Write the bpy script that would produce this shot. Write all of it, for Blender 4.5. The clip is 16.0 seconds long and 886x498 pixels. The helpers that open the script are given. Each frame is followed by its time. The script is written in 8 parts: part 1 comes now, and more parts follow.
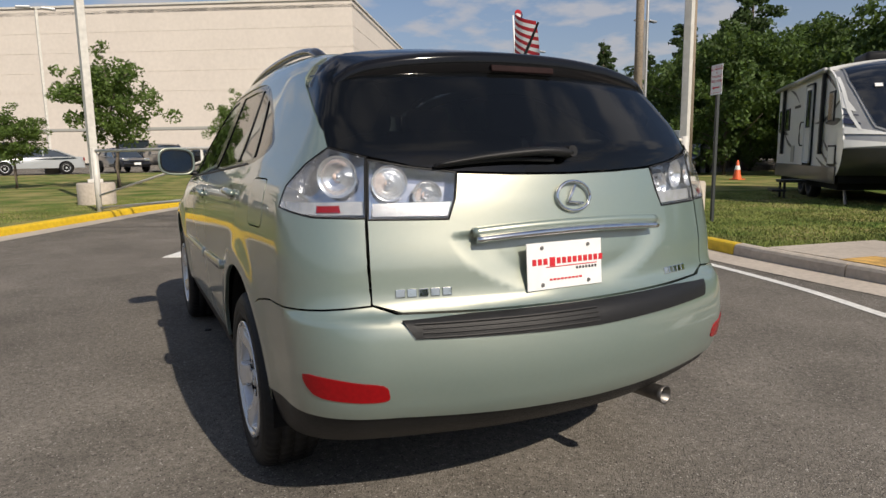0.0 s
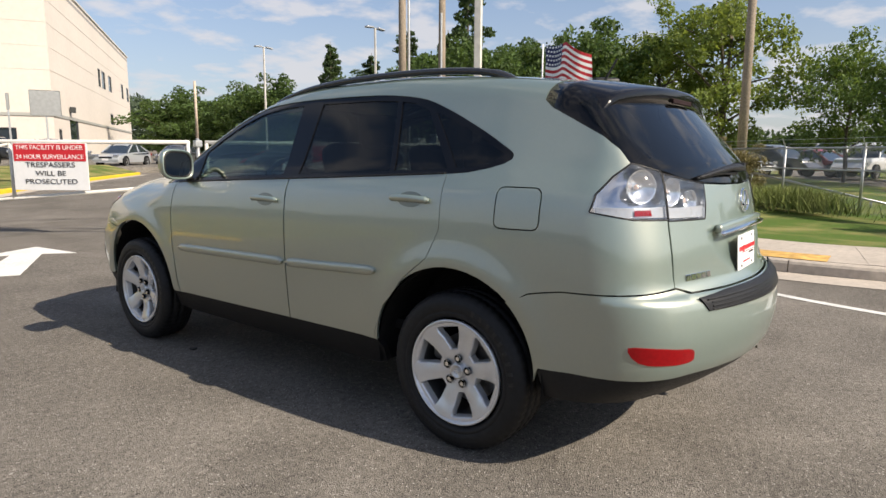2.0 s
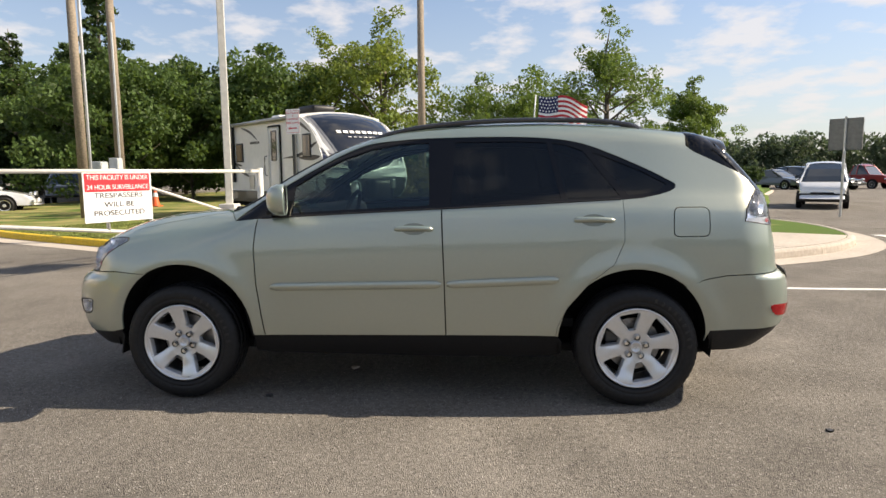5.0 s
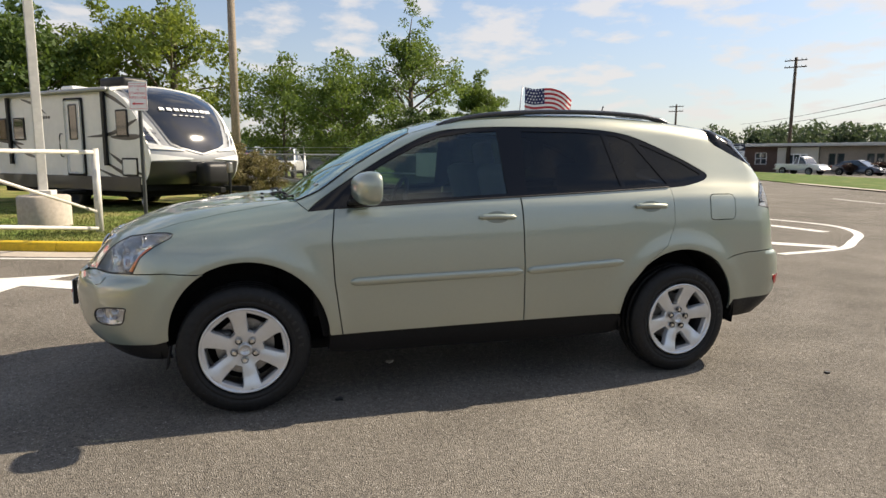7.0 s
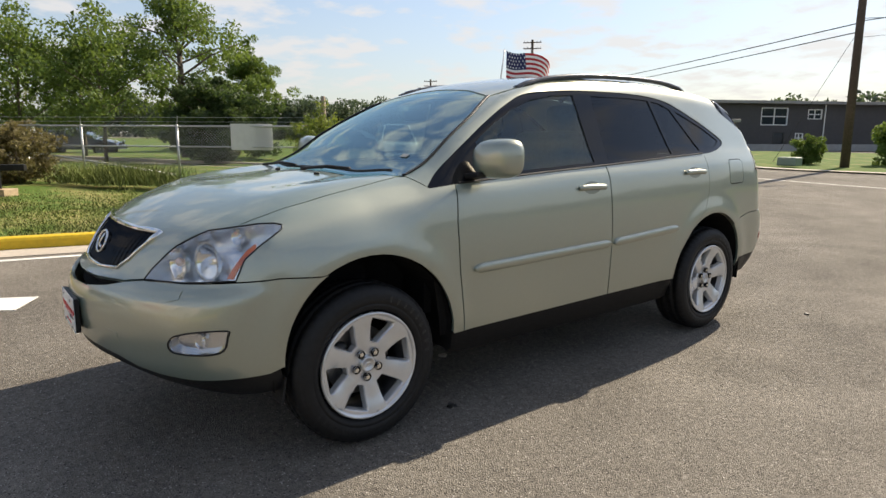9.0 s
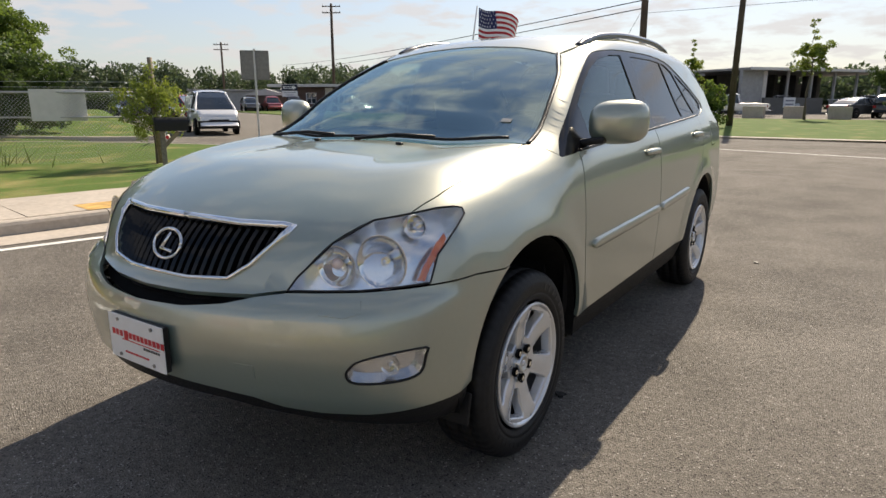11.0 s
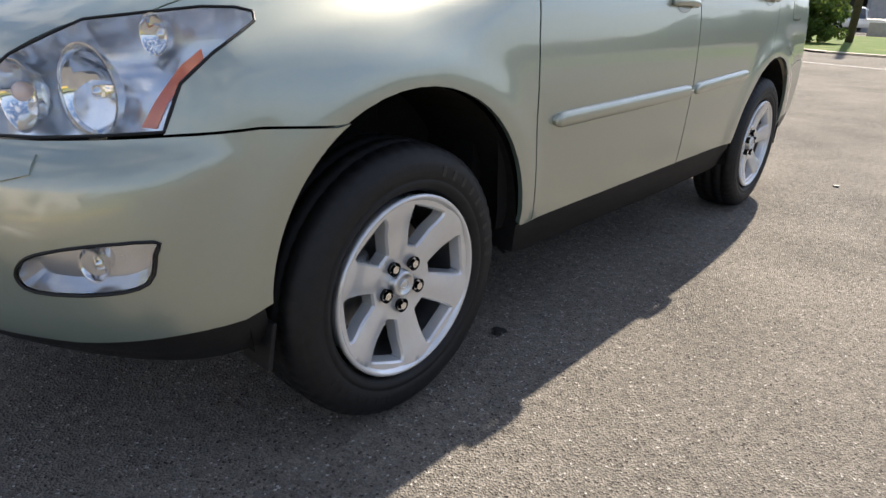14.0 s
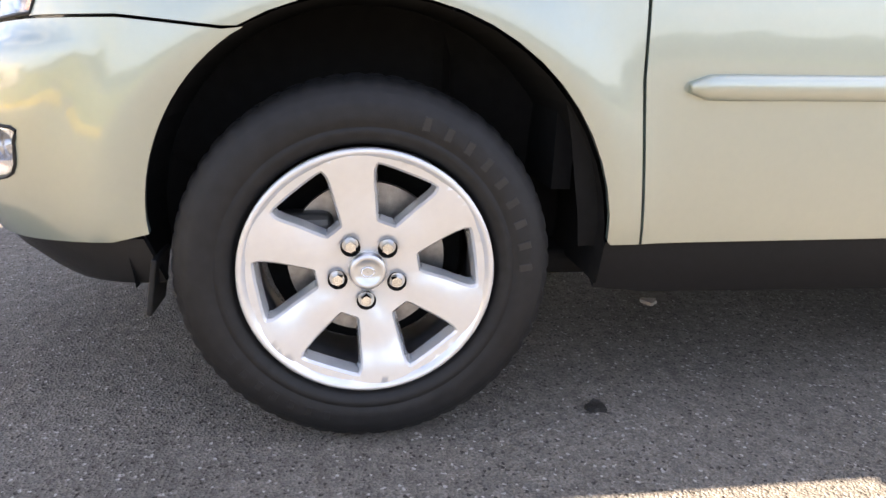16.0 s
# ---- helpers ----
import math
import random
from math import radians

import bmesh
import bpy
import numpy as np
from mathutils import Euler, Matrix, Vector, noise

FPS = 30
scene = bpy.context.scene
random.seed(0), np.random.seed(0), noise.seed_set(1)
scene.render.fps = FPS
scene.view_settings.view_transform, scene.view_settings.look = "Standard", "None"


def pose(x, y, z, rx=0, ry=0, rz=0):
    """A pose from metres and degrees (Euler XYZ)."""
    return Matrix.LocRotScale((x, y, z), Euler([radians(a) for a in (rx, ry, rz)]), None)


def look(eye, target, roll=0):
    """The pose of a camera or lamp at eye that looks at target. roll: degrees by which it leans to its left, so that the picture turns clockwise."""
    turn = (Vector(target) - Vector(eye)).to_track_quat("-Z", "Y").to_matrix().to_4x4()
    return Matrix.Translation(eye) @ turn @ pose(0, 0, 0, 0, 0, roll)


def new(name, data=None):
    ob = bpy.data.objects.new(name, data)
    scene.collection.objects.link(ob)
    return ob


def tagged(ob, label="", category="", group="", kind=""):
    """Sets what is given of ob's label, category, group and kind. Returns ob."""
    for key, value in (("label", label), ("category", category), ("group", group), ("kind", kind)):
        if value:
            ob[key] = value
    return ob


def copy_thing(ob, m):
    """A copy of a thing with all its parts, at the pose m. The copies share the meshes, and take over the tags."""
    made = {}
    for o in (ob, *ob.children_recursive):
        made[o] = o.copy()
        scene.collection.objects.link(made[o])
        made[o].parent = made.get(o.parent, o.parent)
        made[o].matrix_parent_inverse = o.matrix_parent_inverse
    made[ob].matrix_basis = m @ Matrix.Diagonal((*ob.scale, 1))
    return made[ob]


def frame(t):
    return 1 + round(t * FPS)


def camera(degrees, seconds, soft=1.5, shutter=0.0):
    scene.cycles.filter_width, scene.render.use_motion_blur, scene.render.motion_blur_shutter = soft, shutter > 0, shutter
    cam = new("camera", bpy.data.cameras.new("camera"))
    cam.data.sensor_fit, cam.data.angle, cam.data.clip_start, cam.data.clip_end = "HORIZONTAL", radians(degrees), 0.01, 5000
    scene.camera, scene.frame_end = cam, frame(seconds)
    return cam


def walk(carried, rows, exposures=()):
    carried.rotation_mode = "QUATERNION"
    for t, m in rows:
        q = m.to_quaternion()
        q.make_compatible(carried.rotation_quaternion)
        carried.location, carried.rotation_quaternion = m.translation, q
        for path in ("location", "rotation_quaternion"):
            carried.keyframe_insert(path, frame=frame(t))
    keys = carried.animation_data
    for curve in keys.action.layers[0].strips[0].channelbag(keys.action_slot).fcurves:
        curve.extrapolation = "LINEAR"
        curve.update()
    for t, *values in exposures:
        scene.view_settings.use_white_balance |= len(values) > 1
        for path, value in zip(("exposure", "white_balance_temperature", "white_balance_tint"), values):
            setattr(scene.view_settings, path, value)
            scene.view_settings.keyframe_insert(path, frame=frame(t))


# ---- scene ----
cam = camera(70.3, 16.0)
PATH = [
    (0, (-1.291, -2.534, 1.233), (-0.399, -0.769, 0.940), -0.8),
    (0.5, (-1.751, -2.359, 1.264), (-0.653, -0.714, 0.960), -0.5),
    (1, (-2.157, -2.125, 1.264), (-0.89, -0.603, 0.982), -0.1),
    (1.5, (-2.608, -1.88, 1.279), (-1.182, -0.509, 0.984), 0.3),
    (2, (-3.004, -1.558, 1.295), (-1.437, -0.352, 0.994), 0.3),
    (2.5, (-3.416, -1.233, 1.313), (-1.732, -0.195, 1.016), 0.5),
    (3, (-3.738, -0.85, 1.321), (-1.962, 0.019, 1.018), 0.6),
    (3.5, (-4.063, -0.469, 1.336), (-2.201, 0.202, 1.054), 0.6),
    (4, (-4.311, -0.062, 1.345), (-2.392, 0.43, 1.072), 0.2),
    (4.2, (-4.403, 0.12, 1.351), (-2.463, 0.539, 1.103), -0.1),
    (6.3, (-4.538, 1.973, 1.388), (-2.581, 1.678, 1.101), 0.7),
    (6.5, (-4.488, 2.147, 1.396), (-2.543, 1.772, 1.123), 0.7),
    (7, (-4.321, 2.599, 1.384), (-2.418, 2.052, 1.098), 0.4),
    (7.5, (-4.077, 3.024, 1.354), (-2.239, 2.298, 1.041), -0.0),
    (8, (-3.796, 3.4, 1.337), (-2.038, 2.508, 0.999), -0.3),
    (8.5, (-3.464, 3.753, 1.333), (-1.806, 2.695, 0.968), 0.1),
    (9, (-3.103, 4.051, 1.337), (-1.554, 2.838, 0.973), 0.3),
    (9.2, (-2.942, 4.18, 1.355), (-1.452, 2.901, 0.976), 0.7),
    (11.3, (-1.719, 4.789, 1.285), (-0.717, 3.117, 0.841), 0.7),
    (11.5, (-1.654, 4.862, 1.271), (-0.71, 3.152, 0.843), 1.3),
    (12, (-1.621, 4.949, 1.261), (-0.739, 3.209, 0.817), 1.0),
    (12.5, (-1.654, 4.802, 1.212), (-0.771, 3.075, 0.724), 0.3),
    (13, (-1.728, 4.496, 1.151), (-0.801, 2.814, 0.592), -0.6),
    (13.5, (-1.805, 4.136, 1.064), (-0.8, 2.537, 0.406), -0.3),
    (14, (-1.881, 3.735, 1.009), (-0.664, 2.325, 0.283), 2.4),
    (14.5, (-1.944, 3.354, 0.911), (-0.421, 2.298, 0.159), 2.5),
    (15, (-1.947, 3.078, 0.854), (-0.239, 2.391, 0.071), 3.6),
    (15.5, (-1.962, 2.849, 0.761), (-0.129, 2.445, 0.071), 2.6),
    (16, (-1.991, 2.748, 0.755), (-0.108, 2.455, 0.150), 2.0),
]
walk(cam, [(t, look(eye, target, roll)) for t, eye, target, roll in PATH], [(0.0, .12, 6450, 14), (0.7, .36, 6450, 14), (1.5, .60, 6500, 14), (3.5, 1.10, 6700, 14), (6.5, .90, 6950, 13), (9.0, .92, 6900, 12), (11.5, .68, 6850, 14), (12.5, .60, 6900, 14), (13.3, .80, 6800, 15), (14.0, 1.34, 6480, 14), (15.0, 2.44, 6700, 16), (16.0, 2.74, 7100, 19)])

# ---- light ----
SUN_ELEVATION, SUN_TURN = radians(38.0), radians(170.9)   # height; compass turn from +y towards +x
world = bpy.data.worlds.new("sky")
scene.world = world
world.use_nodes = True
wn, wl = world.node_tree.nodes, world.node_tree.links
wn.clear()
sky = wn.new("ShaderNodeTexSky")
sky.sky_type, sky.sun_disc, sky.sun_elevation, sky.sun_rotation = "NISHITA", False, SUN_ELEVATION, SUN_TURN
sky.air_density, sky.dust_density, sky.ozone_density = .95, .5, 1.6
coord, spread = wn.new("ShaderNodeTexCoord"), wn.new("ShaderNodeVectorMath")
spread.operation = "SCALE"
height, up, lifted, flat_way = wn.new("ShaderNodeSeparateXYZ"), wn.new("ShaderNodeMath"), wn.new("ShaderNodeMath"), wn.new("ShaderNodeMath")
up.operation, up.inputs[1].default_value = "MAXIMUM", 0.0
lifted.operation, lifted.inputs[1].default_value = "ADD", 0.17
flat_way.operation, flat_way.inputs[0].default_value = "DIVIDE", 1.0
wl.new(coord.outputs["Generated"], height.inputs["Vector"])
wl.new(height.outputs["Z"], up.inputs[0])
wl.new(up.outputs["Value"], lifted.inputs[0])
wl.new(lifted.outputs["Value"], flat_way.inputs[1])
puffs = wn.new("ShaderNodeTexNoise")
puffs.inputs["Scale"].default_value, puffs.inputs["Detail"].default_value, puffs.inputs["Roughness"].default_value = 3.7, 9.0, 0.55
band = wn.new("ShaderNodeValToRGB")
band.color_ramp.elements[0].position, band.color_ramp.elements[1].position = 0.48, 0.62
cloud = wn.new("ShaderNodeMixRGB")
cloud.inputs["Color2"].default_value = (5.4, 5.4, 5.5, 1)
amount = wn.new("ShaderNodeMath")
amount.operation, amount.inputs[1].default_value = "MULTIPLY", 0.75
back = wn.new("ShaderNodeBackground")
back.inputs["Strength"].default_value = 0.085
wl.new(coord.outputs["Generated"], spread.inputs[0])
wl.new(flat_way.outputs["Value"], spread.inputs["Scale"])
wl.new(spread.outputs["Vector"], puffs.inputs["Vector"])
wl.new(puffs.outputs["Fac"], band.inputs["Fac"])
wl.new(band.outputs["Color"], amount.inputs[0])
wl.new(amount.outputs["Value"], cloud.inputs["Fac"])
wl.new(sky.outputs["Color"], cloud.inputs["Color1"])
low, haze, veil = (wn.new(k) for k in ("ShaderNodeMapRange", "ShaderNodeMixRGB", "ShaderNodeMixRGB"))
for key, value in (("From Min", .04), ("From Max", .32), ("To Min", .62), ("To Max", 0.0)):
    low.inputs[key].default_value = value
haze.inputs["Color1"].default_value, haze.inputs["Color2"].default_value = (3.1, 3.3, 3.6, 1), (4.4, 4.45, 4.5, 1)
wl.new(height.outputs["Z"], low.inputs["Value"])
wl.new(band.outputs["Color"], haze.inputs["Fac"])
wl.new(low.outputs["Result"], veil.inputs["Fac"])
wl.new(cloud.outputs["Color"], veil.inputs["Color1"])
wl.new(haze.outputs["Color"], veil.inputs["Color2"])
wl.new(veil.outputs["Color"], back.inputs["Color"])
wl.new(back.outputs["Background"], wn.new("ShaderNodeOutputWorld").inputs["Surface"])
sun = new("sun", bpy.data.lights.new("sun", "SUN"))
sun.data.energy, sun.data.angle, sun.data.color = 4.4, radians(0.55), (1.0, 0.91, 0.75)
sun_way = Vector((math.sin(SUN_TURN) * math.cos(SUN_ELEVATION), math.cos(SUN_TURN) * math.cos(SUN_ELEVATION), math.sin(SUN_ELEVATION)))
sun.matrix_world = look(sun_way * 60, (0, 0, 0))


# ---- materials ----
def material(name, color, rough=0.5, metal=0.0, vary=0.0, scale=20.0, bump=0.0, bump_scale=120.0, coat=0.0, spec=0.5, island=0.0, big=0.0):
    """A Principled surface whose colour varies at two scales, with fine relief."""
    m = bpy.data.materials.new(name)
    m.use_nodes = True
    n, l = m.node_tree.nodes, m.node_tree.links
    p = n["Principled BSDF"]
    p.inputs["Base Color"].default_value = (*color, 1)
    p.inputs["Roughness"].default_value, p.inputs["Metallic"].default_value = rough, metal
    p.inputs["Specular IOR Level"].default_value = spec
    p.inputs["Coat Weight"].default_value, p.inputs["Coat Roughness"].default_value = coat, 0.03
    tc = n.new("ShaderNodeTexCoord")
    value = None
    if vary or big:
        fine, wide, add = n.new("ShaderNodeTexNoise"), n.new("ShaderNodeTexNoise"), n.new("ShaderNodeMath")
        fine.inputs["Scale"].default_value, fine.inputs["Detail"].default_value = scale, 6
        wide.inputs["Scale"].default_value, wide.inputs["Detail"].default_value = scale / 14, 4
        for t in (fine, wide):
            l.new(tc.outputs["Object"], t.inputs["Vector"])
        mr, mb = n.new("ShaderNodeMapRange"), n.new("ShaderNodeMapRange")
        for t, a in ((mr, vary), (mb, big or vary * .6)):
            t.inputs["From Min"].default_value, t.inputs["From Max"].default_value = .3, .7
            t.inputs["To Min"].default_value, t.inputs["To Max"].default_value = 1 - a, 1 + a
        l.new(fine.outputs["Fac"], mr.inputs["Value"]), l.new(wide.outputs["Fac"], mb.inputs["Value"])
        add.operation = "MULTIPLY"
        l.new(mr.outputs["Result"], add.inputs[0]), l.new(mb.outputs["Result"], add.inputs[1])
        value = add.outputs["Value"]
    if island:
        geo, mi = n.new("ShaderNodeNewGeometry"), n.new("ShaderNodeMapRange")
        mi.inputs["To Min"].default_value, mi.inputs["To Max"].default_value = 1 - island, 1 + island
        l.new(geo.outputs["Random Per Island"], mi.inputs["Value"])
        if value is None:
            value = mi.outputs["Result"]
        else:
            mm = n.new("ShaderNodeMath")
            mm.operation = "MULTIPLY"
            l.new(value, mm.inputs[0]), l.new(mi.outputs["Result"], mm.inputs[1])
            value = mm.outputs["Value"]
    if value is not None:
        mix = n.new("ShaderNodeVectorMath")
        mix.operation = "SCALE"
        mix.inputs[0].default_value = color
        l.new(value, mix.inputs["Scale"])
        l.new(mix.outputs["Vector"], p.inputs["Base Color"])
    if bump:
        grain, b = n.new("ShaderNodeTexNoise"), n.new("ShaderNodeBump")
        grain.inputs["Scale"].default_value, grain.inputs["Detail"].default_value = bump_scale, 5
        b.inputs["Strength"].default_value, b.inputs["Distance"].default_value = bump, 0.01
        l.new(tc.outputs["Object"], grain.inputs["Vector"])
        l.new(grain.outputs["Fac"], b.inputs["Height"])
        l.new(b.outputs["Normal"], p.inputs["Normal"])
    return m


def glass(name, tint, through_amount, rough=0.02, gloss=.06, sheen=(1, 1, 1)):
    """A thin pane: clear gloss over a tinted see-through sheet."""
    m = bpy.data.materials.new(name)
    m.use_nodes = True
    n, l = m.node_tree.nodes, m.node_tree.links
    p, out = n["Principled BSDF"], n["Material Output"]
    p.inputs["Base Color"].default_value = (.012, .013, .013, 1)
    p.inputs["Roughness"].default_value, p.inputs["Specular IOR Level"].default_value = rough, 0.0
    clear, shine, fres, mix1, mix2 = (n.new(k) for k in ("ShaderNodeBsdfTransparent", "ShaderNodeBsdfGlossy", "ShaderNodeLayerWeight", "ShaderNodeMixShader", "ShaderNodeMixShader"))
    clear.inputs["Color"].default_value = (*tint, 1)
    shine.inputs["Roughness"].default_value = rough
    shine.inputs["Color"].default_value = (*sheen, 1)
    fres.inputs["Blend"].default_value = .5
    steep, lift = n.new("ShaderNodeMath"), n.new("ShaderNodeMapRange")
    steep.operation, steep.inputs[1].default_value = "POWER", 4.5
    lift.inputs["To Min"].default_value, lift.inputs["To Max"].default_value = gloss, .80
    mix1.inputs["Fac"].default_value = through_amount
    l.new(p.outputs["BSDF"], mix1.inputs[1]), l.new(clear.outputs["BSDF"], mix1.inputs[2])
    l.new(fres.outputs["Facing"], steep.inputs[0]), l.new(steep.outputs["Value"], lift.inputs["Value"])
    l.new(lift.outputs["Result"], mix2.inputs["Fac"])
    l.new(mix1.outputs["Shader"], mix2.inputs[1]), l.new(shine.outputs["BSDF"], mix2.inputs[2])
    l.new(mix2.outputs["Shader"], out.inputs["Surface"])
    return m


def pearl_paint():
    """Warm pearl flakes mixed into a cool green coat, both under one clear lacquer."""
    m = material("pearl_green_paint", (.545, .495, .39), .37, 1.0, .03, 900, coat=1.0)
    n, l = m.node_tree.nodes, m.node_tree.links
    flakes, coat, mix = n["Principled BSDF"], n.new("ShaderNodeBsdfPrincipled"), n.new("ShaderNodeMixShader")
    coat.inputs["Base Color"].default_value = (.220, .335, .315, 1)
    coat.inputs["Roughness"].default_value, coat.inputs["Metallic"].default_value, coat.inputs["Specular IOR Level"].default_value = .45, .25, .2
    coat.inputs["Coat Weight"].default_value, coat.inputs["Coat Roughness"].default_value = 1.0, .03
    for p in (flakes, coat):
        p.inputs["Coat IOR"].default_value = 1.56
    mix.inputs["Fac"].default_value = .46
    l.new(flakes.outputs["BSDF"], mix.inputs[1]), l.new(coat.outputs["BSDF"], mix.inputs[2])
    l.new(mix.outputs["Shader"], n["Material Output"].inputs["Surface"])
    return m


PAINT = pearl_paint()
BLACK_TRIM = material("black_trim", (.012, .012, .0125), .45, 0, .15, 60, .15, 700, spec=.3)
BLACK_GLOSS = material("gloss_black", (.006, .006, .007), .10, 0, spec=.35)
DARK = material("dark_underside", (.010, .010, .010), .9, 0, .2, 30, spec=.15)
RUBBER = material("tyre_rubber", (.011, .011, .0115), .58, 0, .25, 40, .12, 400, spec=.32)
ALLOY = material("painted_alloy", (.69, .70, .71), .27, .55, .02, 60, coat=.7)
CAP_SILVER = material("satin_cap", (.62, .63, .64), .28, .8, .05, 60)
CHROME = material("chrome", (.80, .81, .82), .06, 1.0)
DULL_STEEL = material("brushed_steel", (.33, .32, .31), .38, .9, .2, 50, .1, 300)
LAMP_SILVER = material("lamp_reflector", (.82, .84, .86), .20, .80, .04, 30)
# Silver barrel coloured dark: the shade behind the spokes is in this tone.
SHADE_ALLOY = material("painted_shade_barrel", (.08, .08, .083), .45, .4, .15, 30)
LAMP_GREY = material("tail_reflector", (.66, .67, .69), .14, .85, .03, 30)
RIBBED = material("ribbed_white_lens", (.46, .47, .48), .12, .3, .1, 40, .22, 260, coat=1)
WORN_RUBBER = material("worn_raised_rubber", (.012, .012, .0125), .5, 0, .3, 60)
AMBER = material("amber_lens", (.62, .13, .03), .12, 0, .1, 50, coat=1)
RED_LENS = material("red_lens", (.24, .004, .006), .18, 0, .1, 80, .12, 300, spec=.3)
RED_BULB = material("warm_bulb", (.80, .62, .54), .12, 0, coat=1)
LENS = glass("clear_lens", (.98, .985, .99), .97, gloss=.05)
PRIVACY = glass("privacy_glass", (.10, .11, .12), .70, gloss=.035)
WINDOW = glass("tinted_window", (.46, .58, .54), .92, gloss=.085, sheen=(.90, .98, .95))
SCREEN = glass("windscreen_glass", (.46, .58, .54), .94, gloss=.42, sheen=(.80, .98, .93))
CABIN = material("grey_beige_trim", (.17, .165, .15), .75, 0, .1, 60, .2, 300)
CABIN_DARK = material("dark_dashboard", (.035, .035, .036), .6, 0, .1, 60, .2, 300)
WHITE_PAINT = material("white_enamel", (.78, .78, .77), .42, 0, .04, 20)
RED_PRINT = material("red_print", (.55, .02, .03), .45, 0, .05, 30)
BLACK_PRINT = material("black_print", (.03, .03, .035), .5)


# ---- building tools ----
def part(name, bm, mat, parent=None, label="", smooth=False):
    """Links a bmesh as one mesh object, under a thing or a part."""
    me = bpy.data.meshes.new(name)
    bm.to_mesh(me)
    bm.free()
    return mesh_part(name, me, mat, parent, label, smooth)


def mesh_part(name, me, mat, parent=None, label="", smooth=False):
    if smooth:
        me.polygons.foreach_set("use_smooth", [True] * len(me.polygons))
    for m in (mat if isinstance(mat, (list, tuple)) else [mat]):
        me.materials.append(m)
    ob = new(name, me)
    if parent:
        ob.parent = parent
    if label:
        tagged(ob, label)
    return ob


def thing(name, label, category, m=None, group="", kind=""):
    ob = tagged(new(name), label, category, group, kind)
    ob.empty_display_size = 0.1
    if m is not None:
        ob.matrix_world = m
    return ob


def box(sx, sy, sz, m=None, bevel=0.0, bm=None):
    """A box centred on m's origin, with rounded edges."""
    bm = bm or bmesh.new()
    made = bmesh.ops.create_cube(bm, size=1, matrix=(m or Matrix()) @ Matrix.Diagonal((sx, sy, sz, 1)))["verts"]
    if bevel:
        edges = list({e for v in made for e in v.link_edges})
        bmesh.ops.bevel(bm, geom=edges, offset=bevel, segments=3, affect="EDGES", profile=.5)
    return bm


def rod(a, b, r0, r1=None, sides=12, bm=None, caps=True):
    """A tapered round bar from a to b."""
    bm = bm or bmesh.new()
    a, b = Vector(a), Vector(b)
    m = Matrix.Translation((a + b) / 2) @ (b - a).to_track_quat("Z", "Y").to_matrix().to_4x4()
    bmesh.ops.create_cone(bm, cap_ends=caps, segments=sides, radius1=r0, radius2=r0 if r1 is None else r1, depth=(b - a).length, matrix=m)
    return bm


def turned(profile, sides=64, axis="x", bm=None):
    """Turns a profile of (along the axis, radius) about x or z."""
    bm = bm or bmesh.new()
    rings = []
    for h, r in profile:
        ring = []
        for i in range(sides):
            a = 2 * math.pi * i / sides
            ring.append(bm.verts.new((h, r * math.cos(a), r * math.sin(a)) if axis == "x" else (r * math.cos(a), r * math.sin(a), h)))
        rings.append(ring)
    for p, q in zip(rings, rings[1:]):
        for i in range(sides):
            bm.faces.new((p[i], p[(i + 1) % sides], q[(i + 1) % sides], q[i]))
    bmesh.ops.recalc_face_normals(bm, faces=bm.faces)
    return bm


def tube(points, r, sides=10, bm=None, flat=1.0):
    """A round bar along a smooth line through the points."""
    bm = bm or bmesh.new()
    pts = [Vector(p) for p in points]
    rings = []
    for i, p in enumerate(pts):
        way = (pts[min(i + 1, len(pts) - 1)] - pts[max(i - 1, 0)]).normalized()
        across = way.cross(Vector((0, 0, 1)))
        across = across.normalized() if across.length > 1e-4 else Vector((1, 0, 0))
        up = across.cross(way)
        rr = r[i] if isinstance(r, (list, tuple)) else r
        rings.append([bm.verts.new(p + rr * (math.cos(2 * math.pi * k / sides) * across + flat * math.sin(2 * math.pi * k / sides) * up)) for k in range(sides)])
    for a, b in zip(rings, rings[1:]):
        for k in range(sides):
            bm.faces.new((a[k], a[(k + 1) % sides], b[(k + 1) % sides], b[k]))
    bm.faces.new(rings[0][::-1])
    bm.faces.new(rings[-1])
    bmesh.ops.recalc_face_normals(bm, faces=bm.faces)
    return bm


def smooth_line(points, steps=6, closed=False):
    """A rounded line through the given points (Catmull-Rom)."""
    p = np.array(points, float)
    n, out = len(p), []
    for i in range(n if closed else n - 1):
        a, b, c, d = (p[(i + k) % n] if closed else p[min(max(i + k, 0), n - 1)] for k in (-1, 0, 1, 2))
        for t in np.arange(steps) / steps:
            out.append(.5 * (2 * b + (c - a) * t + (2 * a - 5 * b + 4 * c - d) * t * t + (3 * b - a - 3 * c + d) * t**3))
    if not closed:
        out.append(p[-1])
    return np.array(out)


def extruded(outline, depth, m=None, bm=None):
    """A flat plate: an outline in x and y, thickened along z."""
    bm = bm or bmesh.new()
    m = m or Matrix()
    f = bm.faces.new([bm.verts.new(m @ Vector((x, y, 0))) for x, y in outline])
    top = bmesh.ops.extrude_face_region(bm, geom=[f])["geom"]
    shift = m.to_3x3() @ Vector((0, 0, depth))
    for v in top:
        if isinstance(v, bmesh.types.BMVert):
            v.co += shift
    bmesh.ops.recalc_face_normals(bm, faces=bm.faces)
    return bm


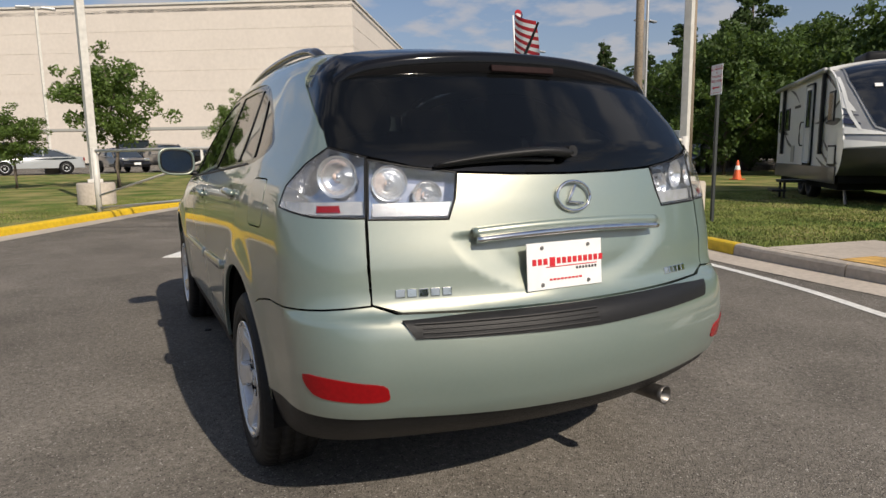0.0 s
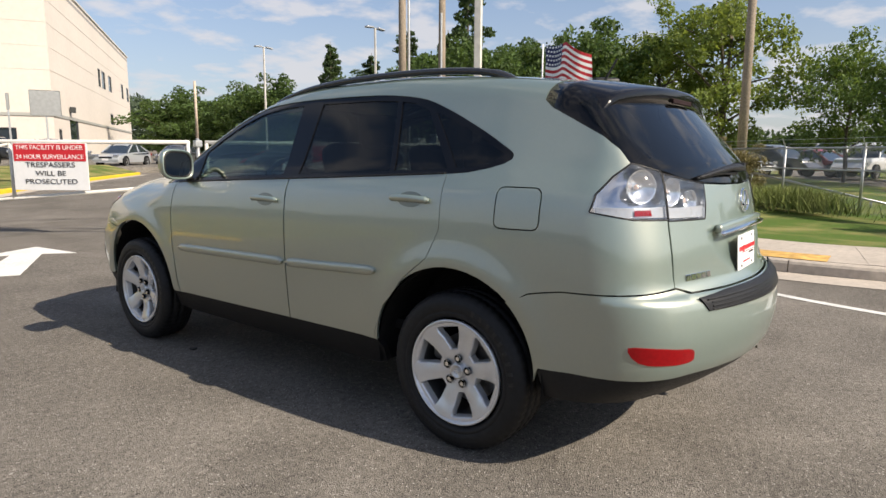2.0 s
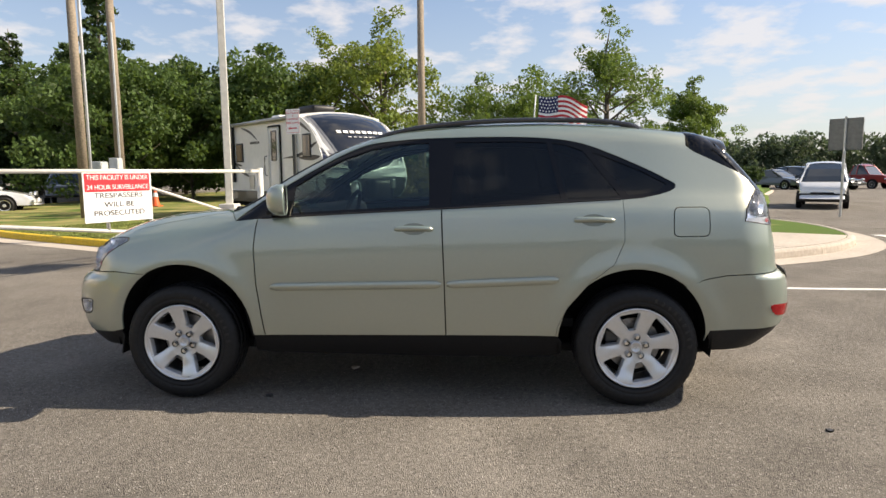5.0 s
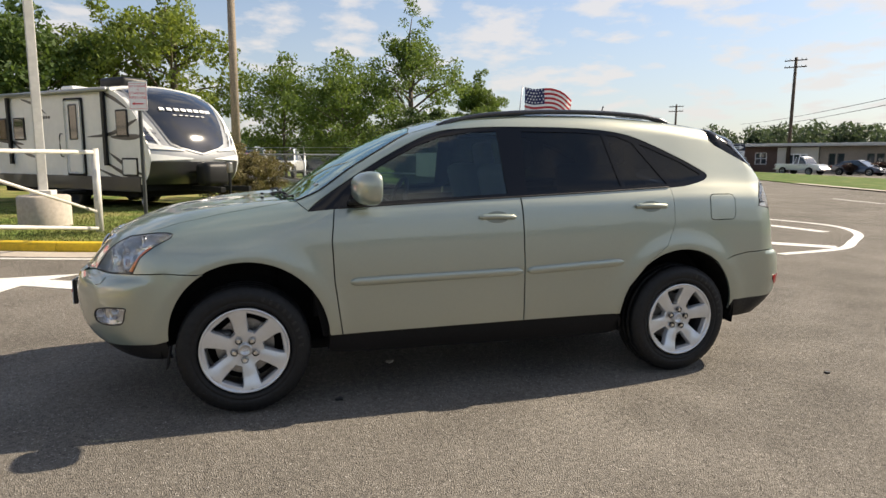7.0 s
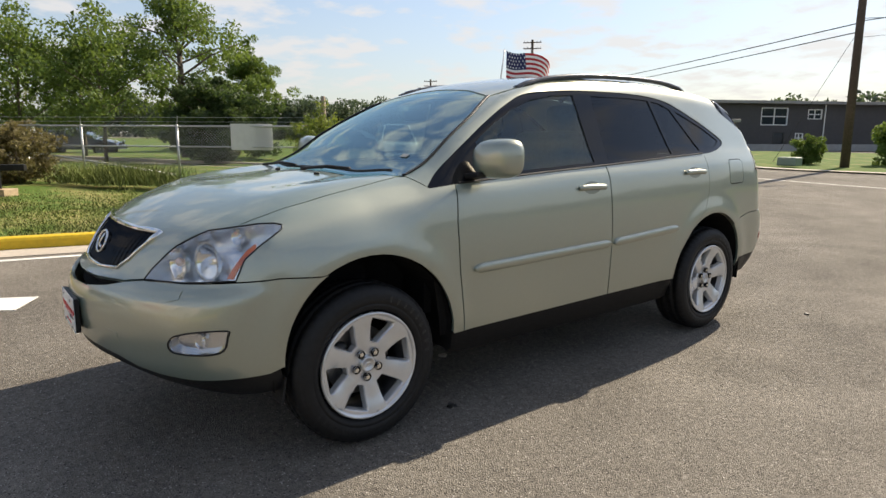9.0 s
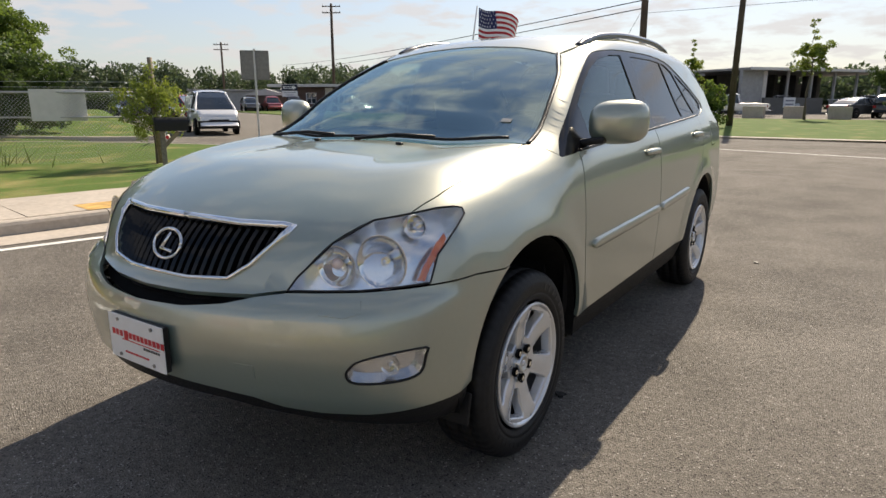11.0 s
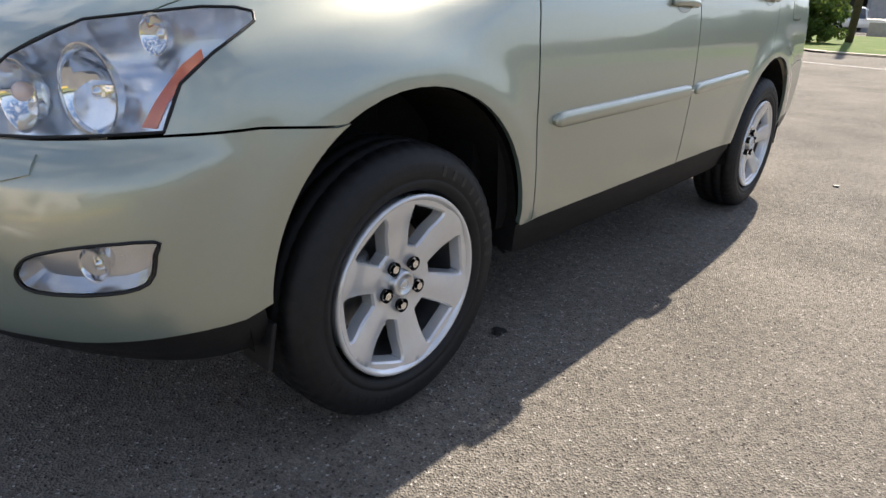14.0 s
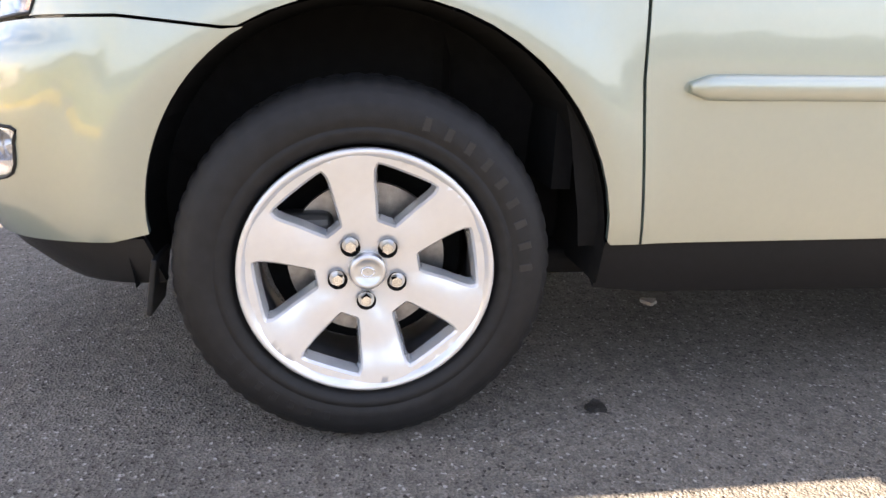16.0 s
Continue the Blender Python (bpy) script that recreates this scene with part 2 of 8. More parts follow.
def lettering(text, size, m, depth=.002):
    """Raised letters in the built-in font, centred on m's origin, reading along its x."""
    cu = bpy.data.curves.new("letters", "FONT")
    cu.body, cu.size, cu.extrude, cu.align_x, cu.align_y = text, size, depth, "CENTER", "CENTER"
    ob = new("letters", cu)
    bpy.context.view_layer.update()
    me = bpy.data.meshes.new_from_object(ob.evaluated_get(bpy.context.evaluated_depsgraph_get()))
    bpy.data.objects.remove(ob)
    bpy.data.curves.remove(cu)
    me.transform(m)
    me.materials.clear()
    return me


def inside(poly, pts):
    x, y = pts[:, 0], pts[:, 1]
    hit = np.zeros(len(pts), bool)
    for (x0, y0), (x1, y1) in zip(poly, np.roll(poly, -1, axis=0)):
        cross = ((y0 > y) != (y1 > y)) & (x < (x1 - x0) * (y - y0) / (y1 - y0 + 1e-12) + x0)
        hit ^= cross
    return hit


def resampled(poly, gap):
    out = []
    for a, b in zip(poly, np.roll(poly, -1, axis=0)):
        n = max(1, int(np.ceil(np.linalg.norm(b - a) / gap)))
        out += [a + (b - a) * k / n for k in range(n)]
    return np.array(out)


def shrunk(poly, by):
    """The outline moved inwards (anticlockwise outlines shrink)."""
    a = poly - np.roll(poly, 1, axis=0)
    b = np.roll(poly, -1, axis=0) - poly
    t = a / (np.linalg.norm(a, axis=1, keepdims=True) + 1e-9) + b / (np.linalg.norm(b, axis=1, keepdims=True) + 1e-9)
    t /= np.linalg.norm(t, axis=1, keepdims=True) + 1e-9
    return poly + by * np.stack([-t[:, 1], t[:, 0]], 1)


def area(poly):
    x, y = poly.T
    return .5 * np.sum(x * np.roll(y, -1) - y * np.roll(x, -1))


def sheet(outline, gap, holes=()):
    """Triangles that fill an outline, with points inside. Returns the points, the triangles and the rim loops."""
    from mathutils.geometry import delaunay_2d_cdt
    loops = [resampled(np.array(o, float), gap) for o in (outline, *holes)]
    pts, edges, base = [], [], 0
    for lp in loops:
        pts.append(lp)
        edges += [(base + i, base + (i + 1) % len(lp)) for i in range(len(lp))]
        base += len(lp)
    lo, hi = loops[0].min(0), loops[0].max(0)
    gx, gy = np.meshgrid(np.arange(lo[0] + gap / 2, hi[0], gap), np.arange(lo[1] + gap / 2, hi[1], gap))
    gx[1::2] += gap / 2
    grid = np.stack([gx.ravel(), gy.ravel()], 1)
    ok = inside(loops[0], grid)
    for lp in loops[1:]:
        ok &= ~inside(lp, grid)
    rim = np.concatenate(loops)
    near = np.ones(len(grid), bool)
    for q in rim:
        near &= ((grid - q) ** 2).sum(1) > (.45 * gap) ** 2
    pts = np.concatenate([rim, grid[ok & near]])
    v, _, f, _, _, _ = delaunay_2d_cdt([Vector(p) for p in pts], edges, [], 0, 1e-7)
    v = np.array([tuple(p) for p in v])
    f = np.array([t for t in f if len(t) == 3])
    mid = v[f].mean(1)
    keep = inside(loops[0], mid)
    for lp in loops[1:]:
        keep &= ~inside(lp, mid)
    return v, f[keep]


# ---- the car's skin ----
def spl(xs, ys):
    """A smooth curve through the points (monotone between them)."""
    xs, ys = np.array(xs, float), np.array(ys, float)
    h, d = np.diff(xs), np.diff(ys) / np.diff(xs)
    m = np.zeros(len(xs))
    for i in range(1, len(xs) - 1):
        if d[i - 1] * d[i] > 0:
            a, b = 2 * h[i] + h[i - 1], h[i] + 2 * h[i - 1]
            m[i] = (a + b) / (a / d[i - 1] + b / d[i])
    m[0], m[-1] = d[0], d[-1]

    def curve(x):
        x = np.asarray(x, float)
        i = np.clip(np.searchsorted(xs, x) - 1, 0, len(h) - 1)
        t = np.clip((x - xs[i]) / h[i], -2, 3)
        inside = (2 * t**3 - 3 * t**2 + 1) * ys[i] + (t**3 - 2 * t**2 + t) * h[i] * m[i] + (3 * t**2 - 2 * t**3) * ys[i + 1] + (t**3 - t**2) * h[i] * m[i + 1]
        lo, hi = ys[0] + m[0] * (x - xs[0]), ys[-1] + m[-1] * (x - xs[-1])
        return np.where(x < xs[0], lo, np.where(x > xs[-1], hi, inside))
    return curve


def smax(a, b, k):
    h = np.maximum(k - np.abs(a - b), 0) / k
    return np.maximum(a, b) + h * h * k / 4


# The car's shape: half width by height, belt, plan tapers, roof line, nose and tail.
HALF = spl([.20, .30, .36, .45, .60, .75, .90, 1.0, 1.08, 1.14, 1.2, 1.3, 1.4, 1.5, 1.6, 1.7], [.82, .868, .886, .897, .906, .911, .906, .896, .880, .850, .815, .768, .724, .680, .634, .585])
BELT = spl([-1.2, -.6, -.2, .1, 1.15, 2.4, 3.0, 3.4], [1.17, 1.17, 1.18, 1.175, 1.145, 1.09, 1.02, .95])
TAIL_IN = spl([-1.2, -.8, -.4, 0, .4], [.10, .035, .012, 0, 0])
NOSE_IN = spl([2.0, 2.3, 2.7, 3.1, 3.3, 3.4, 3.7], [0, 0, .004, .02, .045, .068, .15])
ROOF = spl([-1.0, -.62, -.4, -.1, .2, .6, 1.1, 1.45, 1.62, 1.77, 1.95, 2.155, 2.36, 2.48, 2.64, 2.80, 3.02, 3.24, 3.40, 3.5, 3.6], [1.48, 1.555, 1.598, 1.64, 1.665, 1.682, 1.672, 1.628, 1.583, 1.528, 1.440, 1.338, 1.222, 1.189, 1.18, 1.162, 1.118, 1.05, .985, .935, .86])
NOSE = spl([.20, .28, .36, .45, .6, .68, .725, .75, .78, .85, .92, .98, 1.05], [3.40, 3.52, 3.62, 3.67, 3.69, 3.675, 3.64, 3.60, 3.585, 3.55, 3.50, 3.42, 3.28])
REAR = spl([.25, .36, .42, .5, .6, .70, .745, .765, .80, .9, 1.0, 1.09, 1.2, 1.23, 1.3, 1.4, 1.5, 1.56, 1.7], [-.78, -.93, -1.0, -1.045, -1.06, -1.05, -1.03, -.985, -.958, -.945, -.925, -.906, -.874, -.859, -.80, -.71, -.62, -.565, -.45])
ARCHES = ((2.70, .385, .437), (.015, .365, .437))


def step(a, b, x):
    t = np.clip((x - a) / (b - a), 0, 1)
    return t * t * (3 - 2 * t)


def body(x, y, z):
    """Below zero inside the car's outer skin."""
    x = np.sqrt(np.asarray(x) ** 2 + 1e-6)
    zz = z - (BELT(y) - 1.14) * step(.72, 1.08, z)
    half = HALF(zz) - TAIL_IN(y) - NOSE_IN(y)
    for yc, zc, r in ARCHES:
        d = np.hypot(y - yc, z - zc) - r
        half = half + .014 * np.exp(-((d - .02) / .07) ** 2) * step(.30, .45, z)
    side = x - half
    top = z - ROOF(y + .07 * x * x * step(1.2, 2.2, y) * (1 - .5 * step(2.4, 3.2, y))) + .085 * x * x + .05 * x**4 + .064 * step(2.29, 2.48, y) * (1 - step(2.70, 3.36, y)) * (1 - step(.32, .80, x))
    top = top - .016 * np.exp(-((y - 1.98) / .26) ** 2)
    front = y - NOSE(z) + .447 * x * x * (1 - .15 * step(.75, .95, z))
    dish = .018 * step(1.06, .50, (x / .43) ** 2 + ((.985 - z) / .20) ** 2) * step(.990, .972, z)
    rear = REAR(z) - y + dish + (.30 - .05 * step(.72, .8, z)) * x * x
    f = smax(side, top, .08 + .14 * step(2.2, 2.7, y))
    f = smax(f, front, .13)
    return smax(f, rear, .17 - .09 * step(1.2, 1.35, z))


def normal(p):
    e = 1e-3
    g = np.stack([body(*(p + s).T) - body(*(p - s).T) for s in np.eye(3) * e], -1)
    return g / np.linalg.norm(g, axis=1, keepdims=True)


def skin(o, d, far=2.2):
    """The first points of the skin along rays from o in direction d."""
    o, d = np.broadcast_arrays(np.asarray(o, float), np.asarray(d, float))
    ts = np.linspace(0, far, 90)
    f = np.stack([body(*(o + t * d).T) for t in ts])
    i = np.argmax(f < 0, axis=0)
    i = np.where((f < 0).any(0), np.maximum(i, 1), np.argmin(f, axis=0).clip(1))
    lo, hi = ts[i - 1], ts[i]
    for _ in range(22):
        mid = (lo + hi) / 2
        inside = body(*(o + mid[:, None] * d).T) < 0
        lo, hi = np.where(inside, lo, mid), np.where(inside, mid, hi)
    return o + ((lo + hi) / 2)[:, None] * d


SIDE, TOP, FRONT_FAN, REAR_FAN, BONNET, REAR_FLAT = range(6)


def rays(view, uv, sign):
    """Rays on to the skin for a flat layout uv: by side, from above, round the nose or tail, or over the bonnet."""
    u, v = uv.T
    one, nil = np.ones(len(u)), np.zeros(len(u))
    if view == SIDE:
        return np.stack([-sign * 1.25 * one, u, v], 1), np.stack([sign * one, nil, nil], 1)
    if view == TOP:
        return np.stack([u, v, 2.0 * one], 1), np.stack([nil, nil, -one], 1)
    if view == REAR_FLAT:
        return np.stack([u, -1.4 * one, v], 1), np.stack([nil, one, nil], 1)
    if view == BONNET:
        d = np.stack([nil, np.sin(v), np.cos(v)], 1)
        return np.stack([u, 2.2 * one, .6 * one], 1) + 1.75 * d, -d
    s, c = np.sin(u), np.cos(u)
    d = np.stack([s, c if view == FRONT_FAN else -c, nil], 1)
    return np.stack([nil, (2.3 if view == FRONT_FAN else .4) * one, v], 1) + 1.8 * d, -d


def laid(view, points):
    """The flat layout of points near the skin."""
    p = np.array(points, float)
    x, y, z = p.T
    if view == SIDE:
        return np.stack([y, z], 1)
    if view == TOP:
        return np.stack([x, y], 1)
    if view == REAR_FLAT:
        return np.stack([x, z], 1)
    if view == BONNET:
        return np.stack([x, np.arctan2(y - 2.2, z - .6)], 1)
    return np.stack([np.arctan2(x, (y - 2.3) if view == FRONT_FAN else (.4 - y)), z], 1)


def panel(name, outline, view, mat, parent, off=0.0, lip=.016, gap=.035, sign=1, seam=.0014, holes=(), label="", hole_seam=None):
    """A piece of the skin within an outline, with a turned-in rim. sign -1 mirrors it to the other side."""
    o = np.array(outline, float)
    if area(o) < 0:
        o = o[::-1]
    o = shrunk(resampled(o, gap), seam)
    hs = []
    for h in holes:
        h = np.array(h, float)
        h = h if area(h) > 0 else h[::-1]
        hs.append(shrunk(resampled(h, gap), -(seam if hole_seam is None else hole_seam)))
    uv, tris = sheet(o, gap, hs)
    p = skin(*rays(view, uv, 1))
    n = normal(p)
    p = p + n * off
    if sign < 0:
        p, n = p * (-1, 1, 1), n * (-1, 1, 1)
    fn = np.cross(p[tris[:, 1]] - p[tris[:, 0]], p[tris[:, 2]] - p[tris[:, 0]])
    flip = (fn * n[tris].mean(1)).sum(1) < 0
    tris[flip] = tris[flip][:, ::-1]
    verts, faces, norms = [p], [tris], [n]
    if lip:
        e = np.sort(np.concatenate([tris[:, [0, 1]], tris[:, [1, 2]], tris[:, [2, 0]]]), axis=1)
        directed = np.concatenate([tris[:, [0, 1]], tris[:, [1, 2]], tris[:, [2, 0]]])
        _, first, count = np.unique(e, axis=0, return_index=True, return_counts=True)
        rim = directed[first[count == 1]]
        k = len(p)
        ids = np.unique(rim)
        where = np.zeros(k, int)
        where[ids] = np.arange(len(ids))
        m0, m1 = k, k + len(ids)
        verts += [p[ids], p[ids] - n[ids] * lip]
        norms += [n[ids], n[ids]]
        a, b = where[rim[:, 0]], where[rim[:, 1]]
        faces += [np.stack([m0 + a, m1 + a, m1 + b], 1), np.stack([m0 + a, m1 + b, m0 + b], 1)]
    me = bpy.data.meshes.new(name)
    allv, allf = np.concatenate(verts), np.concatenate(faces)
    me.from_pydata(allv.tolist(), [], allf.tolist())
    smooth = np.zeros(len(allf), bool)
    smooth[: len(tris)] = True
    me.polygons.foreach_set("use_smooth", smooth)
    corner = np.zeros((len(allf) * 3, 3))
    corner[: len(tris) * 3] = n[tris.ravel()]
    me.normals_split_custom_set(corner.tolist())
    return mesh_part(name, me, mat, parent, label)


def both(name, outline, view, mat, parent, **kw):
    """The same panel on the left and on the right."""
    return [panel(name, outline, view, mat, parent, sign=s, **kw) for s in (1, -1)]


# ---- the silver-green car ----
def arc(yc, zc, r, a0, a1, n=18):
    return [(yc + r * math.cos(radians(a)), zc + r * math.sin(radians(a))) for a in np.linspace(a0, a1, n)]


def mirrored(points):
    """A left half outline, closed by its mirror image on the right."""
    return list(points) + [(-x, y, z) for x, y, z in reversed(points)]


suv = thing("suv", "silver-green five-door estate car parked on the asphalt driveway", "car", Matrix.Translation((0, 0, .015)))

def on_skin(view, points, n=6):
    """Side-view places (y, z) along the line through the points on the skin in that view."""
    uv = laid(view, points)
    uv = np.concatenate([uv[i] + (uv[i + 1] - uv[i]) * np.arange(n)[:, None] / n for i in range(len(uv) - 1)] + [uv[-1:]])
    return [(y, z) for _, y, z in skin(*rays(view, uv, 1))]


HEAD = [(-.490, 3.492, .751), (-.51, 3.47, .79), (-.575, 3.38, .885), (-.645, 3.28, .945), (-.72, 3.199, .961), (-.765, 3.123, .973), (-.793, 3.074, .974), (-.808, 3.048, .968), (-.822, 3.055, .952), (-.836, 3.151, .899), (-.831, 3.212, .851), (-.831, 3.250, .774), (-.676, 3.389, .757)]
TAIL_OUT = [(-.867, -.583, 1.07), (-.848, -.60, 1.135), (-.79, -.635, 1.20), (-.735, -.68, 1.247), (-.645, -.757, 1.217), (-.668, -.806, 1.04), (-.80, -.72, 1.045)]
TAIL_IN_LAMP = [(-.6415, -.765, 1.209), (-.52, -.81, 1.185), (-.39, -.845, 1.168), (-.405, -.86, 1.09), (-.43, -.873, 1.032), (-.6645, -.811, 1.036)]
ARCH_F, ARCH_R = ARCHES
roof_edge = skin(np.array([(-.535, 1.742, 2), (-.568, 1.60, 2), (-.585, 1.40, 2), (-.60, 1.0, 2), (-.60, .5, 2), (-.59, .1, 2), (-.57, -.31, 2)]), np.array([(0, 0, -1.)]))
DLO_TOP = [(-.204, 1.287), (-.05, 1.37), (.19, 1.478), (.38, 1.536), (.68, 1.562), (1.15, 1.562), (1.39, 1.55), (1.59, 1.525), (1.75, 1.462), (1.91, 1.378), (2.03, 1.308), (2.16, 1.228), (2.30, 1.135), (2.365, 1.082)]
DOOR_REAR = [(.465, .405), (.455, .46), (.40, .58), (.28, .72), (.14, .83), (.083, .96), (.085, 1.10), (.088, 1.193)]

# Side frame of the body: front pillar, roof side, rear pillar and rear quarter in one pressing.
pillar = np.stack([np.interp(np.linspace(2.40, 1.80, 9), [1.742, 1.95, 2.12, 2.30, 2.43], [-.537, -.632, -.678, -.714, -.724]), np.linspace(2.40, 1.80, 9), np.full(9, 2.)], 1)
quarter = [(2.42, 1.128)] + [(y, z) for _, y, z in skin(pillar, np.array([(0, 0, -1.)]))] + [(y, z) for _, y, z in roof_edge] + [(-.300, 1.540), (-.295, 1.500), (-.335, 1.466), (-.434, 1.417), (-.572, 1.348), (-.638, 1.299), (-.68, 1.247)]
quarter = quarter[:-1] + on_skin(REAR_FAN, [TAIL_OUT[k] for k in (3, 2, 1, 0, 6, 5)] + [(-.674, -.848, .790), (-.78, -.76, .780), (-.90, -.5, .766), (-.92, -.37, .741)])
quarter += arc(*ARCH_R, 132, 5) + DOOR_REAR + [(-.02, 1.202), (-.12, 1.222), (-.185, 1.242), (-.213, 1.260), (-.215, 1.275)] + list(map(tuple, smooth_line(DLO_TOP, 4)))
fuel = [(-.191, 1.118), (-.195, 1.134), (-.206, 1.145), (-.222, 1.149), (-.352, 1.149), (-.370, 1.145), (-.382, 1.134), (-.387, 1.116), (-.388, 1.022), (-.385, 1.004), (-.376, .992), (-.360, .987), (-.222, .985), (-.205, .988), (-.193, .998), (-.189, 1.014)]
both("side_body", quarter, SIDE, PAINT, suv, holes=[fuel], gap=.024, hole_seam=.0028)
for s in (1, -1):
    panel("pillar_trim", [(-.300, 1.545), (-.295, 1.500), (-.335, 1.466), (-.434, 1.417), (-.572, 1.348), (-.638, 1.299), (-.68, 1.25), (-.70, 1.30), (-.63, 1.40), (-.54, 1.49), (-.42, 1.54)], SIDE, BLACK_GLOSS, suv, off=-.005, lip=0, gap=.03, sign=s, seam=-.008, label="gloss black rear pillar trim")
for s in (1, -1):
    if s == 1:
        panel("fuel_flap", fuel, SIDE, PAINT, suv, gap=.03, off=.001, seam=.0028)
    else:
        panel("side_patch", fuel, SIDE, PAINT, suv, sign=-1, gap=.03, seam=-.001)

front_door = [(2.222, 1.09), (2.24, .92), (2.23, .70), (2.19, .392), (1.105, .402), (1.112, .74), (1.128, 1.143), (1.6, 1.122)]
rear_door = [(1.122, 1.143), (1.108, .74), (1.10, .402)] + DOOR_REAR + [(.6, 1.168)]
doors = {}
for s in (1, -1):
    doors[s] = (panel("front_door", front_door, SIDE, PAINT, suv, sign=s), panel("rear_door", rear_door, SIDE, PAINT, suv, sign=s))
bonnet_edge = on_skin(BONNET, [(-.715, 2.45, 1.118), (-.735, 2.70, 1.083), (-.748, 2.92, 1.036), (-.742, 3.08, .995), (-.721, 3.197, .958)])
fender = [(2.226, 1.09), (2.36, 1.077), (2.42, 1.124)] + bonnet_edge + on_skin(FRONT_FAN, HEAD[4:12], 3) + on_skin(FRONT_FAN, [(-.829, 3.252, .7685), (-.89, 3.1, .7745), (-.91, 2.94, .7625)])
fender += arc(*ARCH_F, 60, 178) + [(2.255, .392), (2.194, .392), (2.234, .70), (2.244, .92)]
both("front_wing", fender, SIDE, PAINT, suv)

# Bonnet with the grille opening in its nose.
GRILLE = mirrored([(0, 3.47, .922), (-.25, 3.455, .921), (-.437, 3.40, .921), (-.425, 3.43, .895), (-.36, 3.51, .815), (-.300, 3.549, .772), (-.15, 3.575, .760)])
bonnet = mirrored([(0, 2.56, 1.18), (-.35, 2.55, 1.17), (-.60, 2.49, 1.14), (-.715, 2.45, 1.118), (-.735, 2.70, 1.083), (-.748, 2.92, 1.036), (-.742, 3.08, .995), (-.721, 3.197, .958), (-.645, 3.28, .945), (-.575, 3.38, .885), (-.51, 3.47, .79), (-.490, 3.492, .752), (-.40, 3.553, .738), (-.2, 3.59, .728), (0, 3.60, .725)])
grille_uv = laid(BONNET, GRILLE)
panel("bonnet", laid(BONNET, bonnet), BONNET, PAINT, suv, holes=[grille_uv], hole_seam=.0)
grille = panel("grille", grille_uv, BONNET, BLACK_TRIM, suv, off=-.05, lip=0, seam=-.02)
# Upright bars of the grille.
for x in np.linspace(-.41, .41, 26):
    bm, rows = bmesh.new(), []
    ring = resampled(grille_uv, .01)
    close = ring[np.abs(ring[:, 0] - x) < .012]
    lo, hi = close[:, 1].min(), close[:, 1].max()
    q = skin(*rays(BONNET, np.stack([np.full(9, x), np.linspace(lo, hi, 9)], 1), 1))
    n = normal(q)
    for a, b in zip(q - n * .016, n):
        rows.append([bm.verts.new(a + np.array(d)) for d in ((-.0065, 0, 0), tuple(b * .009), (.0065, 0, 0), tuple(-b * .035))])
    for r0, r1 in zip(rows, rows[1:]):
        for k in range(4):
            bm.faces.new((r0[k], r0[(k + 1) % 4], r1[(k + 1) % 4], r1[k]))
    bmesh.ops.recalc_face_normals(bm, faces=bm.faces)
    part("bar", bm, BLACK_GLOSS, grille)
rim_line = skin(*rays(BONNET, resampled(grille_uv, .03), 1))
rim_line = np.concatenate([rim_line, rim_line[:2]])
part("grille_rim", tube(rim_line + normal(rim_line) * .002, [.013 if z > .88 else .007 for z in rim_line[:, 2]], 8), CHROME, suv, "bright chrome grille surround", True)


def oval_badge(centre, ahead, w, h, parent, name):
    """An oval ring with one slanting bent stroke, in chrome."""
    ahead = Vector(ahead).normalized()
    m = Matrix.Translation(centre) @ ahead.to_track_quat("Z", "Y").to_matrix().to_4x4()
    ring = [m @ Vector((w / 2 * math.cos(a), h / 2 * math.sin(a), 0)) for a in np.linspace(0, 2 * math.pi, 41)]
    bm = tube(ring, .0056, 8)
    stroke = [m @ Vector(p) for p in ((-.012 * w / .12 + .02, .036, .002), (-.02, -.012, .002), (-.026, -.02, .002), (.035, -.024, .002))]
    tube(stroke, .0050, 8, bm)
    return part(name, bm, CHROME, parent, "oval chrome badge", True)


oval_badge((0, 3.545, .842), (0, 1, .45), .140, .098, suv, "badge")
oval_badge((0, -.917, 1.085), (0, -1, .15), .130, .095, suv, "badge")

# Front bumper, its dark intake and lower lip.
FOG = [(-.688, 3.468, .525), (-.701, 3.468, .552), (-.729, 3.449, .574), (-.791, 3.391, .591), (-.848, 3.297, .594), (-.850, 3.299, .569), (-.839, 3.313, .516), (-.800, 3.369, .499), (-.711, 3.453, .501)]
fog_uv = laid(FRONT_FAN, smooth_line(FOG, 3, True))
bump_left = [(-.93, y, z) for y, z in arc(*ARCH_F, 4, 60)][::-1] + [(-.90, 3.175, .40), (-.72, 3.40, .385), (-.60, 3.48, .388), (-.50, 3.54, .405), (-.42, 3.58, .435), (-.30, 3.62, .450), (-.144, 3.663, .46), (0, 3.67, .462)]
bump_top = [(0, 3.66, .692), (-.2, 3.63, .698), (-.33, 3.59, .715), (-.411, 3.552, .735), (-.49, 3.493, .747), (-.676, 3.389, .753), (-.829, 3.252, .766), (-.89, 3.1, .772), (-.91, 2.94, .760)]
left = laid(FRONT_FAN, bump_left + bump_top)
full = np.concatenate([laid(FRONT_FAN, bump_left), laid(FRONT_FAN, bump_left)[::-1] * (-1, 1), laid(FRONT_FAN, bump_top)[::-1] * (-1, 1), laid(FRONT_FAN, bump_top)])
full = full[np.r_[True, (np.abs(np.diff(full, axis=0)).sum(1) > 1e-6)]]
